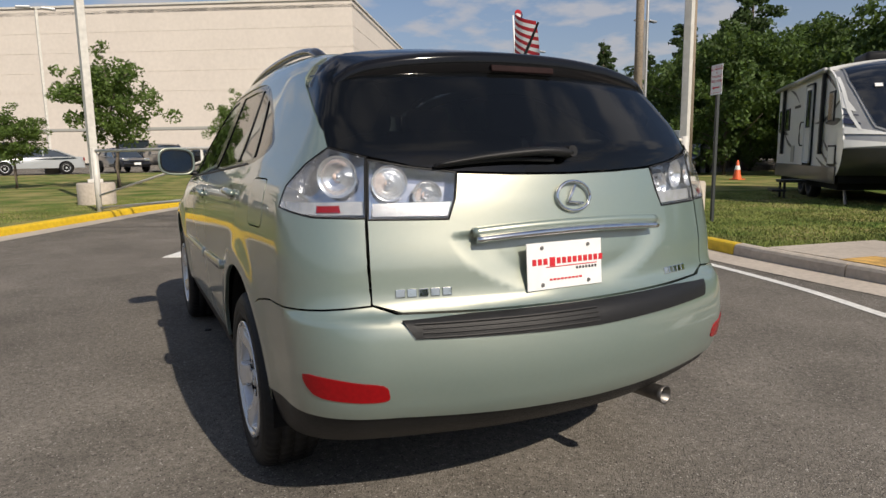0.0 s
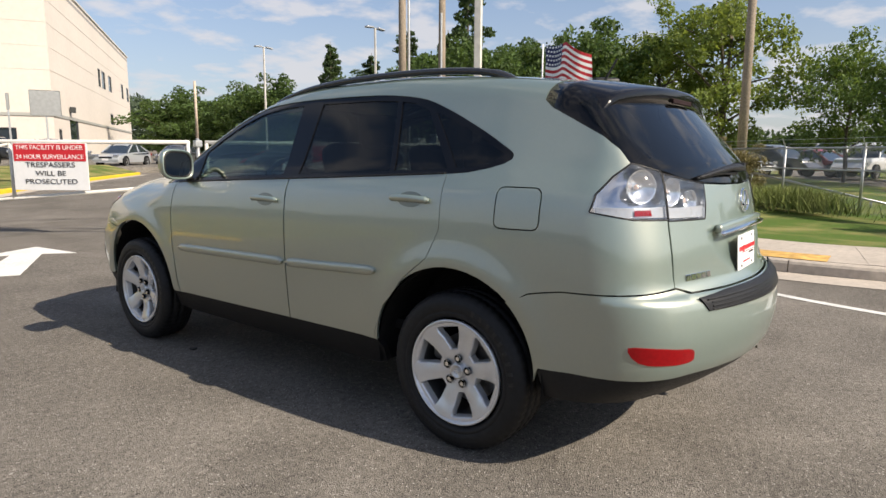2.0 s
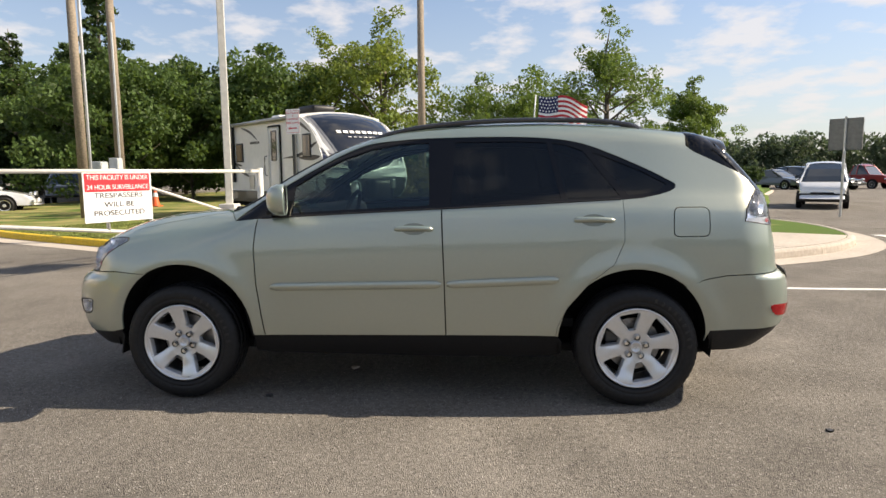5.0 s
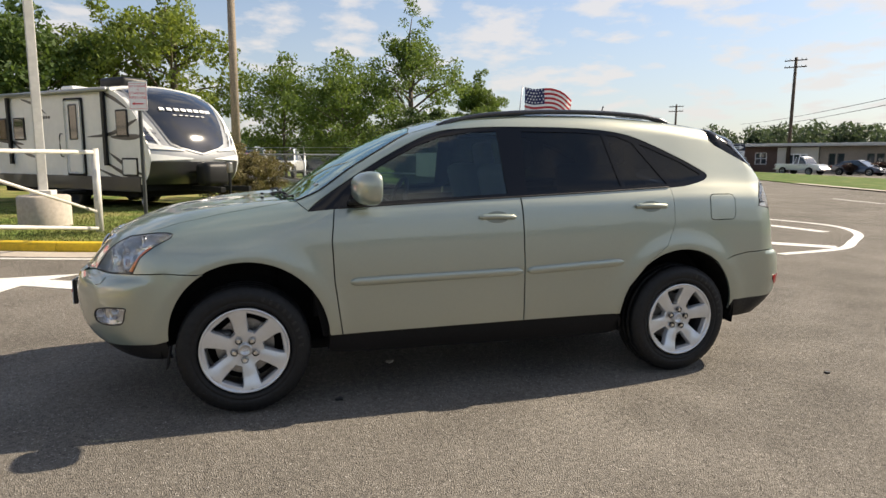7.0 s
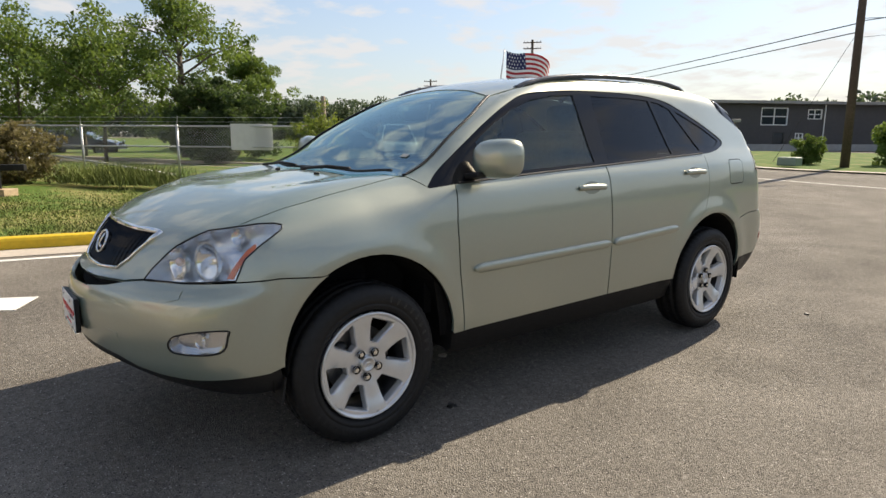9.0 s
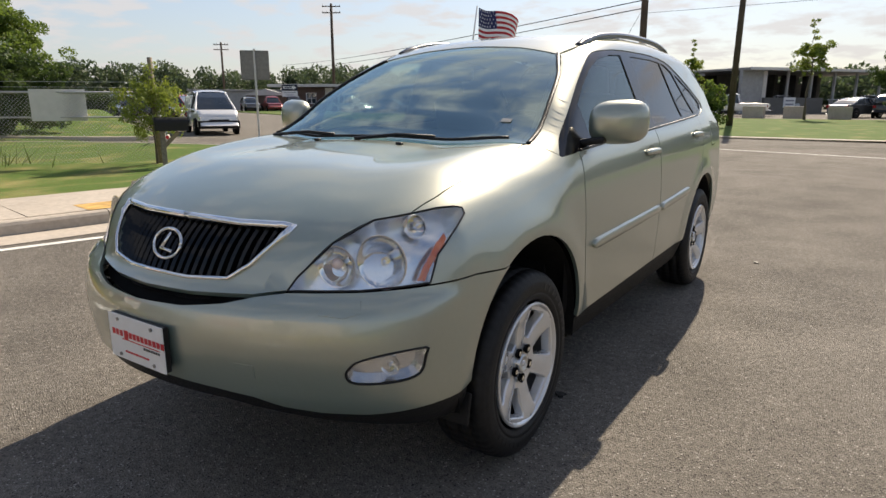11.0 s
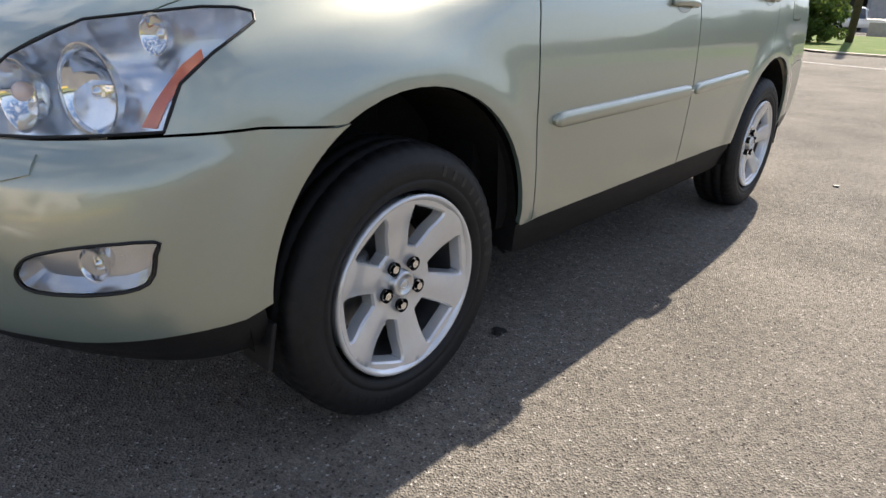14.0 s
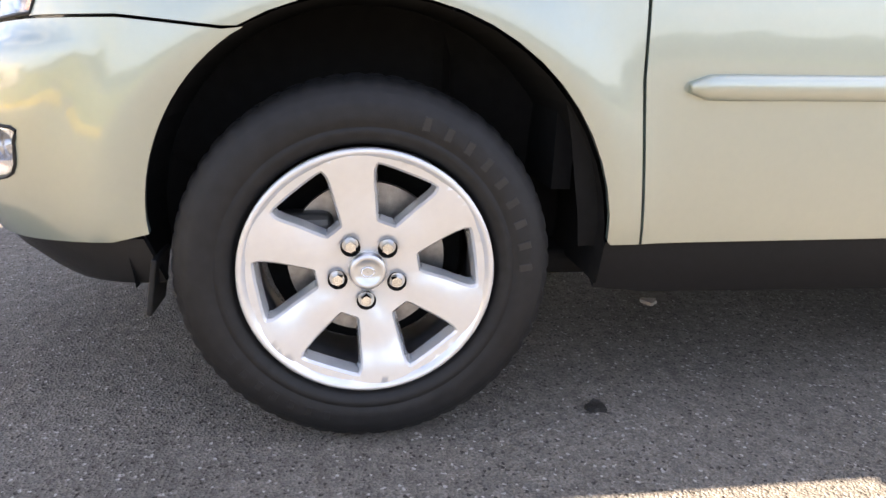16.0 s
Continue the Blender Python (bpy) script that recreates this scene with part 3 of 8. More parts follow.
front_bumper = panel("front_bumper", full, FRONT_FAN, PAINT, suv, holes=[fog_uv, fog_uv * (-1, 1)], gap=.028)
intake = laid(FRONT_FAN, mirrored([(0, 3.6, .68), (-.45, 3.5, .715), (-.50, 3.5, .75), (-.40, 3.55, .765), (0, 3.6, .775)]))
panel("intake_mesh", intake, FRONT_FAN, DARK, suv, off=-.055, lip=0)
lip_left = [(-.90, 3.13, .40), (-.72, 3.40, .392), (-.60, 3.48, .395), (-.50, 3.54, .41), (-.42, 3.58, .44), (-.30, 3.62, .456), (0, 3.67, .466)]
low_left = [(0, 3.6, .420), (-.3, 3.55, .408), (-.44, 3.5, .375), (-.6, 3.4, .335), (-.8, 3.25, .305), (-.89, 3.12, .315)]
ll, lw = laid(FRONT_FAN, lip_left), laid(FRONT_FAN, low_left)
panel("lower_lip", np.concatenate([ll, ll[::-1][1:] * (-1, 1), lw[::-1] * (-1, 1), lw[1:]]), FRONT_FAN, BLACK_TRIM, suv, off=-.008, seam=-.004, label="black plastic lower lip")
# Tow-eye cover and washer flap lines on the bumper.
for s in (1, -1):
    panel("washer_cover", laid(FRONT_FAN, [(-.62, 3.45, .735), (-.60, 3.47, .70), (-.66, 3.43, .692), (-.70, 3.40, .705), (-.695, 3.40, .735)]), FRONT_FAN, PAINT, front_bumper, off=.0025, lip=.004, gap=.02, sign=s)
panel("tow_cover", laid(FRONT_FAN, [(-.44, 3.57, .50), (-.44, 3.57, .545), (-.38, 3.59, .55), (-.375, 3.59, .50)]), FRONT_FAN, PAINT, front_bumper, off=.002, lip=.004, gap=.02)


def bowl(centre, ahead, r, depth, mat, parent, name):
    """A round reflector, open towards ahead, with a bulb in it."""
    m = Matrix.Translation(centre) @ Vector(ahead).normalized().to_track_quat("X", "Z").to_matrix().to_4x4()
    prof = [(.004, r * 1.08), (.004, r), (-depth * .35, r * .9), (-depth * .75, r * .6), (-depth, r * .22), (-depth, .001)]
    bm = turned(prof, 48)
    turned([(-depth, .001), (-depth, .012), (-depth * .25, .012), (-depth * .1, .001)], 12, "x", bm)
    bmesh.ops.transform(bm, matrix=m, verts=bm.verts)
    return part(name, bm, mat, parent, "", True)


for s in (1, -1):
    # Headlamps: clear lens, silver housing, bowls, amber marker.
    uv = laid(FRONT_FAN, HEAD)
    lamp = panel("headlamp", uv, FRONT_FAN, LAMP_SILVER, suv, off=-.068, lip=-.068, gap=.022, sign=s, seam=.003, label="clear headlamp with chrome bowls and amber strip")
    lens = panel("lens", uv, FRONT_FAN, LENS, lamp, off=0, lip=0, gap=.03, sign=s, seam=.003)
    lens.visible_shadow = False
    edge = skin(*rays(FRONT_FAN, resampled(uv, .03), 1))
    edge = np.concatenate([edge, edge[:1]]) * ((1, 1, 1) if s > 0 else (-1, 1, 1))
    part("seal", tube(edge, .003, 6), BLACK_TRIM, lamp)
    for (x, y, z), r, d, nm in (((-.700, 3.312, .828), .077, .05, "dipped_reflector"), ((-.590, 3.386, .815), .059, .045, "main_reflector"), ((-.744, 3.205, .924), .034, .03, "side_reflector")):
        bowl((s * x, y, z), (s * -.22, 1, .02), r, d, CHROME, lamp, nm)
    bm = bmesh.new()
    bmesh.ops.create_uvsphere(bm, u_segments=16, v_segments=10, radius=.018, matrix=Matrix.Translation((s * -.585, 3.378, .822)))
    part("bulb", bm, RED_BULB, lamp, "warm orange bulb", True)
    panel("amber_strip", laid(FRONT_FAN, [(-.822, 3.163, .912), (-.817, 3.202, .884), (-.809, 3.255, .821), (-.803, 3.279, .781), (-.823, 3.262, .778), (-.828, 3.238, .820), (-.834, 3.165, .894)]), FRONT_FAN, AMBER, lamp, off=-.008, lip=.01, gap=.02, sign=s, label="amber side marker")
    # Fog lamps.
    fog = panel("fog_lamp", fog_uv, FRONT_FAN, LAMP_GREY, suv, off=-.03, lip=-.028, gap=.02, sign=s, seam=.004, label="oblong clear fog lamp in the bumper")
    panel("lens", fog_uv, FRONT_FAN, LENS, fog, off=-.002, lip=0, gap=.02, sign=s, seam=.004).visible_shadow = False
    ring = skin(*rays(FRONT_FAN, resampled(fog_uv, .02), 1))
    ring = np.concatenate([ring, ring[:1]]) * ((1, 1, 1) if s > 0 else (-1, 1, 1))
    part("bezel", tube(ring, .0034, 6), BLACK_TRIM, fog)
    bowl((s * -.775, 3.375, .548), (s * -.45, 1, 0), .028, .03, CHROME, fog, "reflector")
    # Tail lamps, one half on the quarter and one on the tailgate.
    for nm, shape, bowls in (("tail_lamp", TAIL_OUT, (((-.722, -.718, 1.160), .058),)), ("tail_lamp_inner", TAIL_IN_LAMP, (((-.582, -.782, 1.138), .050), ((-.476, -.820, 1.101), .041)))):
        uv = laid(REAR_FAN, shape)
        lamp = panel(nm, uv, REAR_FAN, LAMP_GREY, suv, off=-.062, lip=-.062, gap=.022, sign=s, seam=.003, label="clear tail lamp with round reflectors")
        panel("lens", uv, REAR_FAN, LENS, lamp, off=.002, lip=.01, gap=.025, sign=s, seam=.003).visible_shadow = False
        edge = skin(*rays(REAR_FAN, resampled(uv, .03), 1))
        edge = np.concatenate([edge, edge[:1]]) * ((1, 1, 1) if s > 0 else (-1, 1, 1))
        part("seal", tube(edge, .003, 6), BLACK_TRIM, lamp)
        for (x, y, z), r in bowls:
            bowl((s * x, y, z), (s * (-.75 if nm == "tail_lamp" else -.35), -1, .05), r, .030, LAMP_SILVER, lamp, "reflector")
            bm = bmesh.new()
            bmesh.ops.create_uvsphere(bm, u_segments=16, v_segments=10, radius=.010, matrix=Matrix.Translation((s * x, y + .016, z)))
            part("bulb", bm, RED_BULB, lamp, "", True)
        if nm == "tail_lamp":
            panel("red_marker", laid(REAR_FAN, [(-.79, -.72, 1.058), (-.79, -.72, 1.080), (-.73, -.76, 1.081), (-.73, -.77, 1.058)]), REAR_FAN, RED_LENS, lamp, off=-.006, lip=0, gap=.02, sign=s)
        low = laid(REAR_FAN, [(-.86, -.60, 1.055), (-.86, -.60, 1.09), (-.66, -.80, 1.092), (-.668, -.806, 1.05)] if nm == "tail_lamp" else [(-.65, -.81, 1.045), (-.65, -.81, 1.085), (-.41, -.86, 1.085), (-.43, -.873, 1.04)])
        panel("ribbed_lens", low, REAR_FAN, RIBBED, lamp, off=-.010, lip=0, gap=.03, sign=s)

# Tailgate, rear glass, spoiler.
gate_left = [(-.6725, -.848, .792), (-.6655, -.81, 1.034), (-.43, -.873, 1.029), (-.402, -.86, 1.09), (-.386, -.845, 1.166), (-.2, -.86, 1.158), (0, -.865, 1.155)]
low_gate = [(0, -.98, .762), (-.35, -.94, .763), (-.60, -.90, .767)]
g, lo_g = laid(REAR_FAN, gate_left), laid(REAR_FAN, low_gate)
tailgate = panel("tailgate", np.concatenate([g, g[::-1][1:] * (-1, 1), lo_g[::-1] * (-1, 1), lo_g[1:]]), REAR_FAN, PAINT, suv, gap=.016)
rg = [(0, 1.160), (-.2, 1.163), (-.386, 1.172), (-.52, 1.190), (-.645, 1.222), (-.735, 1.250), (-.752, 1.268), (-.738, 1.33), (-.715, 1.41), (-.690, 1.48), (-.62, 1.525), (-.4, 1.548), (0, 1.558)]
rg = np.array(rg)
panel("rear_window", np.concatenate([rg, rg[::-1][1:-1] * (-1, 1)]), REAR_FLAT, PRIVACY, suv, gap=.03, off=-.002, label="dark privacy glass rear window")
bm = bmesh.new()
rows = []
for x in np.linspace(-.70, .70, 33):
    y0 = -.30 - .02 * abs(x)
    top0 = skin([(x, y0, 2)], [(0, 0, -1.)])[0][2] + .004
    end = -.625 + .20 * x * x
    drop = .030 * (abs(x) / .70) ** 4
    prof = [(y0 + .03, top0 - .004), (y0 - .08, top0 - .006 - drop * .4), ((y0 + end) / 2, top0 - .020 - drop * .7), (end + .03, top0 - .044 - drop), (end + .006, top0 - .054 - drop), (end, top0 - .066 - drop), (end + .010, top0 - .118 - drop * .6), (end + .022, top0 - .128 - drop * .6), (end + .05, top0 - .128 - drop * .6), (end + .10, top0 - .105 - drop), (y0 - .05, top0 - .06 - drop)]
    rows.append([bm.verts.new((x, y, z)) for y, z in prof])
for a, b in zip(rows, rows[1:]):
    for k in range(len(a)):
        bm.faces.new((a[k], a[(k + 1) % len(a)], b[(k + 1) % len(a)], b[k]))
bm.faces.new(rows[0][::-1])
bm.faces.new(rows[-1])
bmesh.ops.recalc_face_normals(bm, faces=bm.faces)
spoiler = part("roof_spoiler", bm, BLACK_GLOSS, suv, "gloss black roof spoiler", True)
part("brake_light", box(.26, .012, .022, pose(0, -.622, 1.514, -8, 0, 0), .004), material("smoked_red", (.022, .012, .012), .75, 0, .3, 200, spec=.1), spoiler, "narrow smoked high brake light")
part("wiper_arm", tube(smooth_line([(.0, -.888, 1.222), (-.12, -.893, 1.228), (-.30, -.874, 1.214), (-.45, -.846, 1.192)], 5), [.026] * 3 + [.026 - .0014 * k for k in range(13)], 10, flat=.6), BLACK_TRIM, suv, "black rear wiper", True)
part("wiper_blade", tube(smooth_line([(-.06, -.885, 1.20), (-.25, -.872, 1.205), (-.46, -.84, 1.188)], 5), .008, 6), BLACK_TRIM, suv, "", True)
part("wiper_hub", rod((0, -.86, 1.222), (0, -.91, 1.228), .022, .018, 20), BLACK_TRIM, suv)
part("gate_handle", tube(smooth_line([(-.36, -.915, .968), (-.2, -.94, .978), (0, -.948, .982), (.2, -.94, .978), (.36, -.915, .968)], 6), .019, 12, flat=.62), CHROME, tailgate, "chrome handle strip", True)
part("handle_hood", tube(smooth_line([(-.365, -.905, .989), (-.2, -.928, .999), (0, -.936, 1.002), (.2, -.928, .999), (.365, -.905, .989)], 6), .015, 12, flat=1.0), PAINT, tailgate, "", True)

# Rear bumper, step pad, reflectors, valance, exhaust.
rb = [(-.93, y, z) for y, z in arc(*ARCH_R, 131, 178)] + [(-.92, -.43, .446), (-.80, -.72, .455), (-.60, -.90, .460), (-.3, -.99, .450), (0, -1.02, .445)]
rt = [(0, -1.0, .7605), (-.4, -.95, .7610), (-.62, -.90, .7645), (-.675, -.86, .787), (-.78, -.76, .777), (-.90, -.5, .763), (-.92, -.37, .738)]
a_, b_ = laid(REAR_FAN, rb), laid(REAR_FAN, rt)
rear_bumper = panel("rear_bumper", np.concatenate([a_, a_[::-1][1:] * (-1, 1), b_[::-1] * (-1, 1), b_[1:]]), REAR_FAN, PAINT, suv, gap=.028)
pad = [(-.615, -.93, .750), (-.585, -.96, .700), (0, -1.05, .690)]
pad_top = [(0, -1.0, .757), (-.4, -.95, .757)]
pd, pt = laid(REAR_FAN, pad), laid(REAR_FAN, pad_top)
pad_part = panel("step_pad", np.concatenate([pd, pd[::-1][1:] * (-1, 1), pt[::-1] * (-1, 1), pt[1:]]), REAR_FAN, BLACK_TRIM, rear_bumper, off=.006, lip=.01, gap=.025, label="ribbed black plastic step pad")
for z in (.705, .717, .729, .741):
    xs = np.linspace(-.56, .0, 15) if z < .74 else np.linspace(-.58, .0, 15)
    q = skin(*rays(REAR_FAN, laid(REAR_FAN, [(x, -1.05 + .3 * x * x, z) for x in xs]), 1))
    part("rib", tube(q + normal(q) * .007, .003, 6), BLACK_TRIM, pad_part)
refl = laid(REAR_FAN, smooth_line([(-.861, -.75, .588), (-.80, -.83, .590), (-.74, -.88, .582), (-.672, -.924, .572), (-.655, -.93, .545), (-.664, -.917, .520), (-.76, -.86, .518), (-.835, -.78, .530)], 3, True))
val = [(-.92, -.42, .452), (-.80, -.72, .460), (-.60, -.90, .465), (-.3, -.99, .455), (0, -1.02, .45)]
vlo = [(0, -.95, .36), (-.5, -.86, .355), (-.75, -.70, .34), (-.88, -.44, .325)]
va, vb = laid(REAR_FAN, val), laid(REAR_FAN, vlo)
panel("rear_valance", np.concatenate([va, va[::-1][1:] * (-1, 1), vb[::-1] * (-1, 1), vb[1:]]), REAR_FAN, BLACK_TRIM, suv, off=-.006, seam=-.004, label="black plastic lower valance")
for s in (1, -1):
    panel("reflector", refl, REAR_FAN, RED_LENS, rear_bumper, off=.003, lip=.008, gap=.02, sign=s, label="red reflector")
pipe = turned([(-.06, .030), (.05, .030), (.07, .034), (.07, .029), (-.06, .026)], 24, "x")
bmesh.ops.transform(pipe, matrix=pose(.40, -.875, .345, 0, 0, -80), verts=pipe.verts)
part("tailpipe", pipe, material("sooty_steel", (.16, .15, .14), .42, .85, .2, 40), suv, "short steel exhaust pipe", True)

# Glass, roof, pillars.
ws = [(0, 1.655), (-.3, 1.685), (-.533, 1.748), (-.628, 1.95), (-.674, 2.12), (-.710, 2.30), (-.720, 2.42), (-.60, 2.51), (-.3, 2.56), (0, 2.57)]
ws = np.array(ws)
ws_full = np.concatenate([ws, ws[::-1][1:-1] * (-1, 1)])
windscreen = panel("windscreen", ws_full, TOP, SCREEN, suv, off=-.003, lip=.006, gap=.05, label="tinted front windscreen")
for s in (1, -1):
    q = smooth_line([(-.530, 1.735), (-.582, 1.845), (-.630, 1.95), (-.676, 2.12), (-.712, 2.30), (-.722, 2.42)], 6)
    q = skin(np.array([(x, y, 2.) for x, y in q]), np.array([(0, 0, -1.)])) * ((1, 1, 1) if s > 0 else (-1, 1, 1))
    part("screen_moulding", tube(q, .010, 8, flat=.6), BLACK_TRIM, suv, "black windscreen edge moulding", True)
inner = shrunk(resampled(ws_full if area(ws_full) > 0 else ws_full[::-1], .05), .035)
panel("windscreen_border", ws_full, TOP, BLACK_GLOSS, suv, off=-.010, lip=0, gap=.04, holes=[inner], seam=-.004, hole_seam=0, label="black printed glass border")
roof_xy = [(x, y) for x, y, _ in roof_edge]
r_front = [(0, 1.650), (-.3, 1.68)]
rr = np.array(r_front + roof_xy + [(-.3, -.30), (0, -.29)])
panel("roof", np.concatenate([rr, rr[::-1][1:-1] * (-1, 1)]), TOP, PAINT, suv, gap=.05)
cowl = np.array([(0, 2.52), (-.35, 2.51), (-.60, 2.46), (-.72, 2.40), (-.735, 2.47), (-.60, 2.53), (-.35, 2.59), (0, 2.60)])
panel("cowl", np.concatenate([cowl, cowl[::-1][1:-1] * (-1, 1)]), TOP, BLACK_TRIM, suv, off=-.014, lip=0, gap=.04, label="black cowl under the wipers")

DLO = [(2.36, 1.080), (2.222, 1.092), (1.6, 1.124), (1.128, 1.145), (.6, 1.170), (.088, 1.195), (-.02, 1.204), (-.12, 1.224), (-.185, 1.244), (-.212, 1.261), (-.214, 1.275), (-.204, 1.287)] + list(map(tuple, smooth_line(DLO_TOP, 4)[1:]))
g_front = [(2.02, 1.125), (1.6, 1.147), (1.20, 1.166), (1.215, 1.535), (1.39, 1.527), (1.57, 1.497), (1.73, 1.44), (1.89, 1.36), (2.02, 1.28)]
g_rear = [(1.075, 1.170), (.6, 1.192), (.435, 1.20), (.51, 1.528), (.68, 1.537), (1.055, 1.537)]
g_vent = [(.405, 1.202), (.10, 1.216), (.30, 1.478), (.40, 1.515), (.48, 1.525)]
g_quarter = [(.055, 1.220), (-.02, 1.226), (-.11, 1.242), (-.17, 1.278), (-.03, 1.355), (.20, 1.452), (.25, 1.468)]
for s in (1, -1):
    panel("window_frame", DLO, SIDE, BLACK_GLOSS, suv, off=-.004, sign=s, gap=.03, holes=[g_front, g_rear, g_vent, g_quarter], seam=-.003, hole_seam=0, label="gloss black side window surround")
    for nm, g_, mt in (("front_window", g_front, WINDOW), ("rear_side_window", g_rear, PRIVACY), ("vent_window", g_vent, PRIVACY), ("quarter_window", g_quarter, PRIVACY)):
        panel(nm, g_, SIDE, mt, suv, off=-.009, lip=0, gap=.04, sign=s, seam=-.004, label="tinted glass" if mt is WINDOW else "dark privacy glass")
    # thin bright line under the glass
    q = skin(*rays(SIDE, smooth_line([(2.20, 1.094), (1.6, 1.125), (1.128, 1.146), (.6, 1.171), (.10, 1.196)], 4), 1)) * ((1, 1, 1) if s > 0 else (-1, 1, 1))
    part("belt_seal", tube(q, .006, 6), BLACK_TRIM, suv)

# Door handles, side mouldings, sills.
for s in (1, -1):
    fd, rd = doors[s]
    flip = (1, 1, 1) if s > 0 else (-1, 1, 1)
    for door, y0, y1, z in ((fd, 1.175, 1.395, 1.030), (rd, .145, .365, 1.078)):
        mid = (y0 + y1) / 2
        # Flat oval: the hand cup's shade is put into its darker colour.
        cup = [(mid + .075 * math.cos(a), z + .036 * math.sin(a)) for a in np.linspace(0, 2 * math.pi, 17)[:-1]]
        panel("handle_cup_shade", cup, SIDE, material("cup_shade", (.20, .21, .165), .4, .6, coat=1), door, off=.0015, lip=0, gap=.02, sign=s)
        q = skin(*rays(SIDE, np.array([(y0, z - .002), (y0 + .03, z), (mid, z + .003), (y1 - .03, z + .002), (y1, z)]), 1))
        q = q + normal(q) * np.array([[.006], [.014], [.019], [.014], [.006]])
        part("handle", tube(smooth_line(q * flip, 5), [.010] * 3 + [.0155] * 15 + [.011] * 3, 10), PAINT, door, "body-coloured door handle", True)
    for door, strip in ((fd, [(2.150, .678), (2.145, .700), (2.10, .708), (1.125, .727), (1.122, .690), (2.13, .668)]), (rd, [(1.098, .727), (1.095, .691), (.50, .715), (.452, .722), (.448, .735), (.462, .752), (.50, .756)])):
        o = np.array(strip)
        ys = np.linspace(o[:, 0].max() - .004, o[:, 0].min() + .004, 30)
        mids, halves = np.interp(ys, [.45, 1.097, 1.123, 2.14], [.738, .709, .709, .690]), .0235 * np.sqrt(np.clip(1 - np.clip((np.abs(ys - ys.mean()) - (ys[0] - ys[-1]) / 2 + .05) / .055, 0, 1) ** 2, .04, 1))
        q = skin(*rays(SIDE, np.stack([ys, mids], 1), 1))
        nq = normal(q)
        bm, rows = bmesh.new(), []
        for p_, n_, h_ in zip(q, nq, halves):
            up = np.array([0, 0, 1.]) - n_ * n_[2]
            rows.append([bm.verts.new((p_ + up * h_ * a + n_ * b) * flip) for a, b in ((-1, -.004), (-.97, .009), (-.86, .014), (0, .0160), (.72, .0145), (.93, .009), (1, -.004))])
        for r0, r1 in zip(rows, rows[1:]):
            for k in range(6):
                bm.faces.new((r0[k], r0[k + 1], r1[k + 1], r1[k]))
        bm.faces.new(rows[0]), bm.faces.new(rows[-1][::-1])
        bmesh.ops.recalc_face_normals(bm, faces=bm.faces)
        part("moulding", bm, PAINT, door, "body-coloured side rubbing strip", True)
    sill = [(2.26, .392), (2.26, .29), (2.15, .275), (1.1, .262), (.50, .27), (.43, .29), (.43, .36), (.465, .402), (1.1, .398)]
    panel("sill", sill, SIDE, material("sill_plastic", (.008, .008, .0085), .6, 0, .15, 60, .15, 700, spec=.2), suv, off=-.008, lip=.03, gap=.03, sign=s, seam=-.003, label="black plastic sill cover")
    # dark inner skins behind the shut lines
    panel("inner_panel", [(2.45, 1.06), (2.30, .36), (.45, .36), (.40, .60), (.05, .86), (.0, 1.16), (1.2, 1.10)], SIDE, DARK, suv, off=-.05, lip=0, gap=.08, sign=s)

    # Door mirrors.
    bm, rows = bmesh.new(), []
    for yy, w, h in ((2.018, .092, .066), (2.008, .098, .072), (2.004, .103, .077), (2.012, .108, .082), (2.04, .109, .083), (2.07, .102, .076), (2.095, .086, .062), (2.11, .060, .042), (2.116, .02, .014)):
        ring = []
        for a in np.linspace(0, 2 * math.pi, 33)[:-1]:
            ca, sa = math.cos(a), math.sin(a)
            px, pz = w * math.copysign(abs(ca) ** .62, ca), h * math.copysign(abs(sa) ** .62, sa)
            ring.append(bm.verts.new((s * (-.958 - px * 1.06), yy + .012 - .24 * px, 1.205 + pz * 1.10 + .05 * px)))
        rows.append(ring)
    for a, b in zip(rows, rows[1:]):
        for k in range(32):
            bm.faces.new((a[k], a[(k + 1) % 32], b[(k + 1) % 32], b[k]))
    bm.faces.new(rows[-1])
    glass_ring = [tuple(v.co) for v in rows[0]]
    bmesh.ops.recalc_face_normals(bm, faces=bm.faces)
    mirror = part("door_mirror", bm, PAINT, suv, "body-coloured door mirror", True)
    bm = bmesh.new()
    bm.faces.new([bm.verts.new((x, y - .004, z)) for x, y, z in glass_ring])
    part("mirror_glass", bm, bpy.data.materials.get("mirror_silver") or material("mirror_silver", (.55, .58, .62), .03, 1), mirror, "silvered mirror glass")
    part("mirror_seal", tube([(x, y - .006, z) for x, y, z in glass_ring + glass_ring[:1]], .0045, 6), BLACK_TRIM, mirror)
    part("mirror_foot", box(.13, .06, .03, pose(s * -.865, 2.12, 1.125, 0, s * 8, 0), .012), BLACK_TRIM, mirror)

    # Roof rails.
    line = [(s * -.56, 1.56, 1.558), (s * -.56, 1.46, 1.594), (s * -.565, 1.25, 1.635), (s * -.568, .9, 1.662), (s * -.568, .5, 1.668), (s * -.565, .2, 1.657), (s * -.56, .02, 1.632), (s * -.555, -.08, 1.590)]
    rail = part("roof_rail", tube(smooth_line(line, 5), [.024] * 6 + [.020] * 24 + [.025] * 6, 10, flat=.8), material("satin_dark_rail", (.05, .05, .052), .24, .55, .1, 40, coat=.6), suv, "satin dark roof rail", True)

panel("screen_sticker", [(-.58, 2.28), (-.535, 2.29), (-.535, 2.315), (-.582, 2.306)], TOP, material("sticker_grey", (.30, .31, .31), .5, 0, .2, 200), windscreen, off=.001, lip=0, gap=.02)

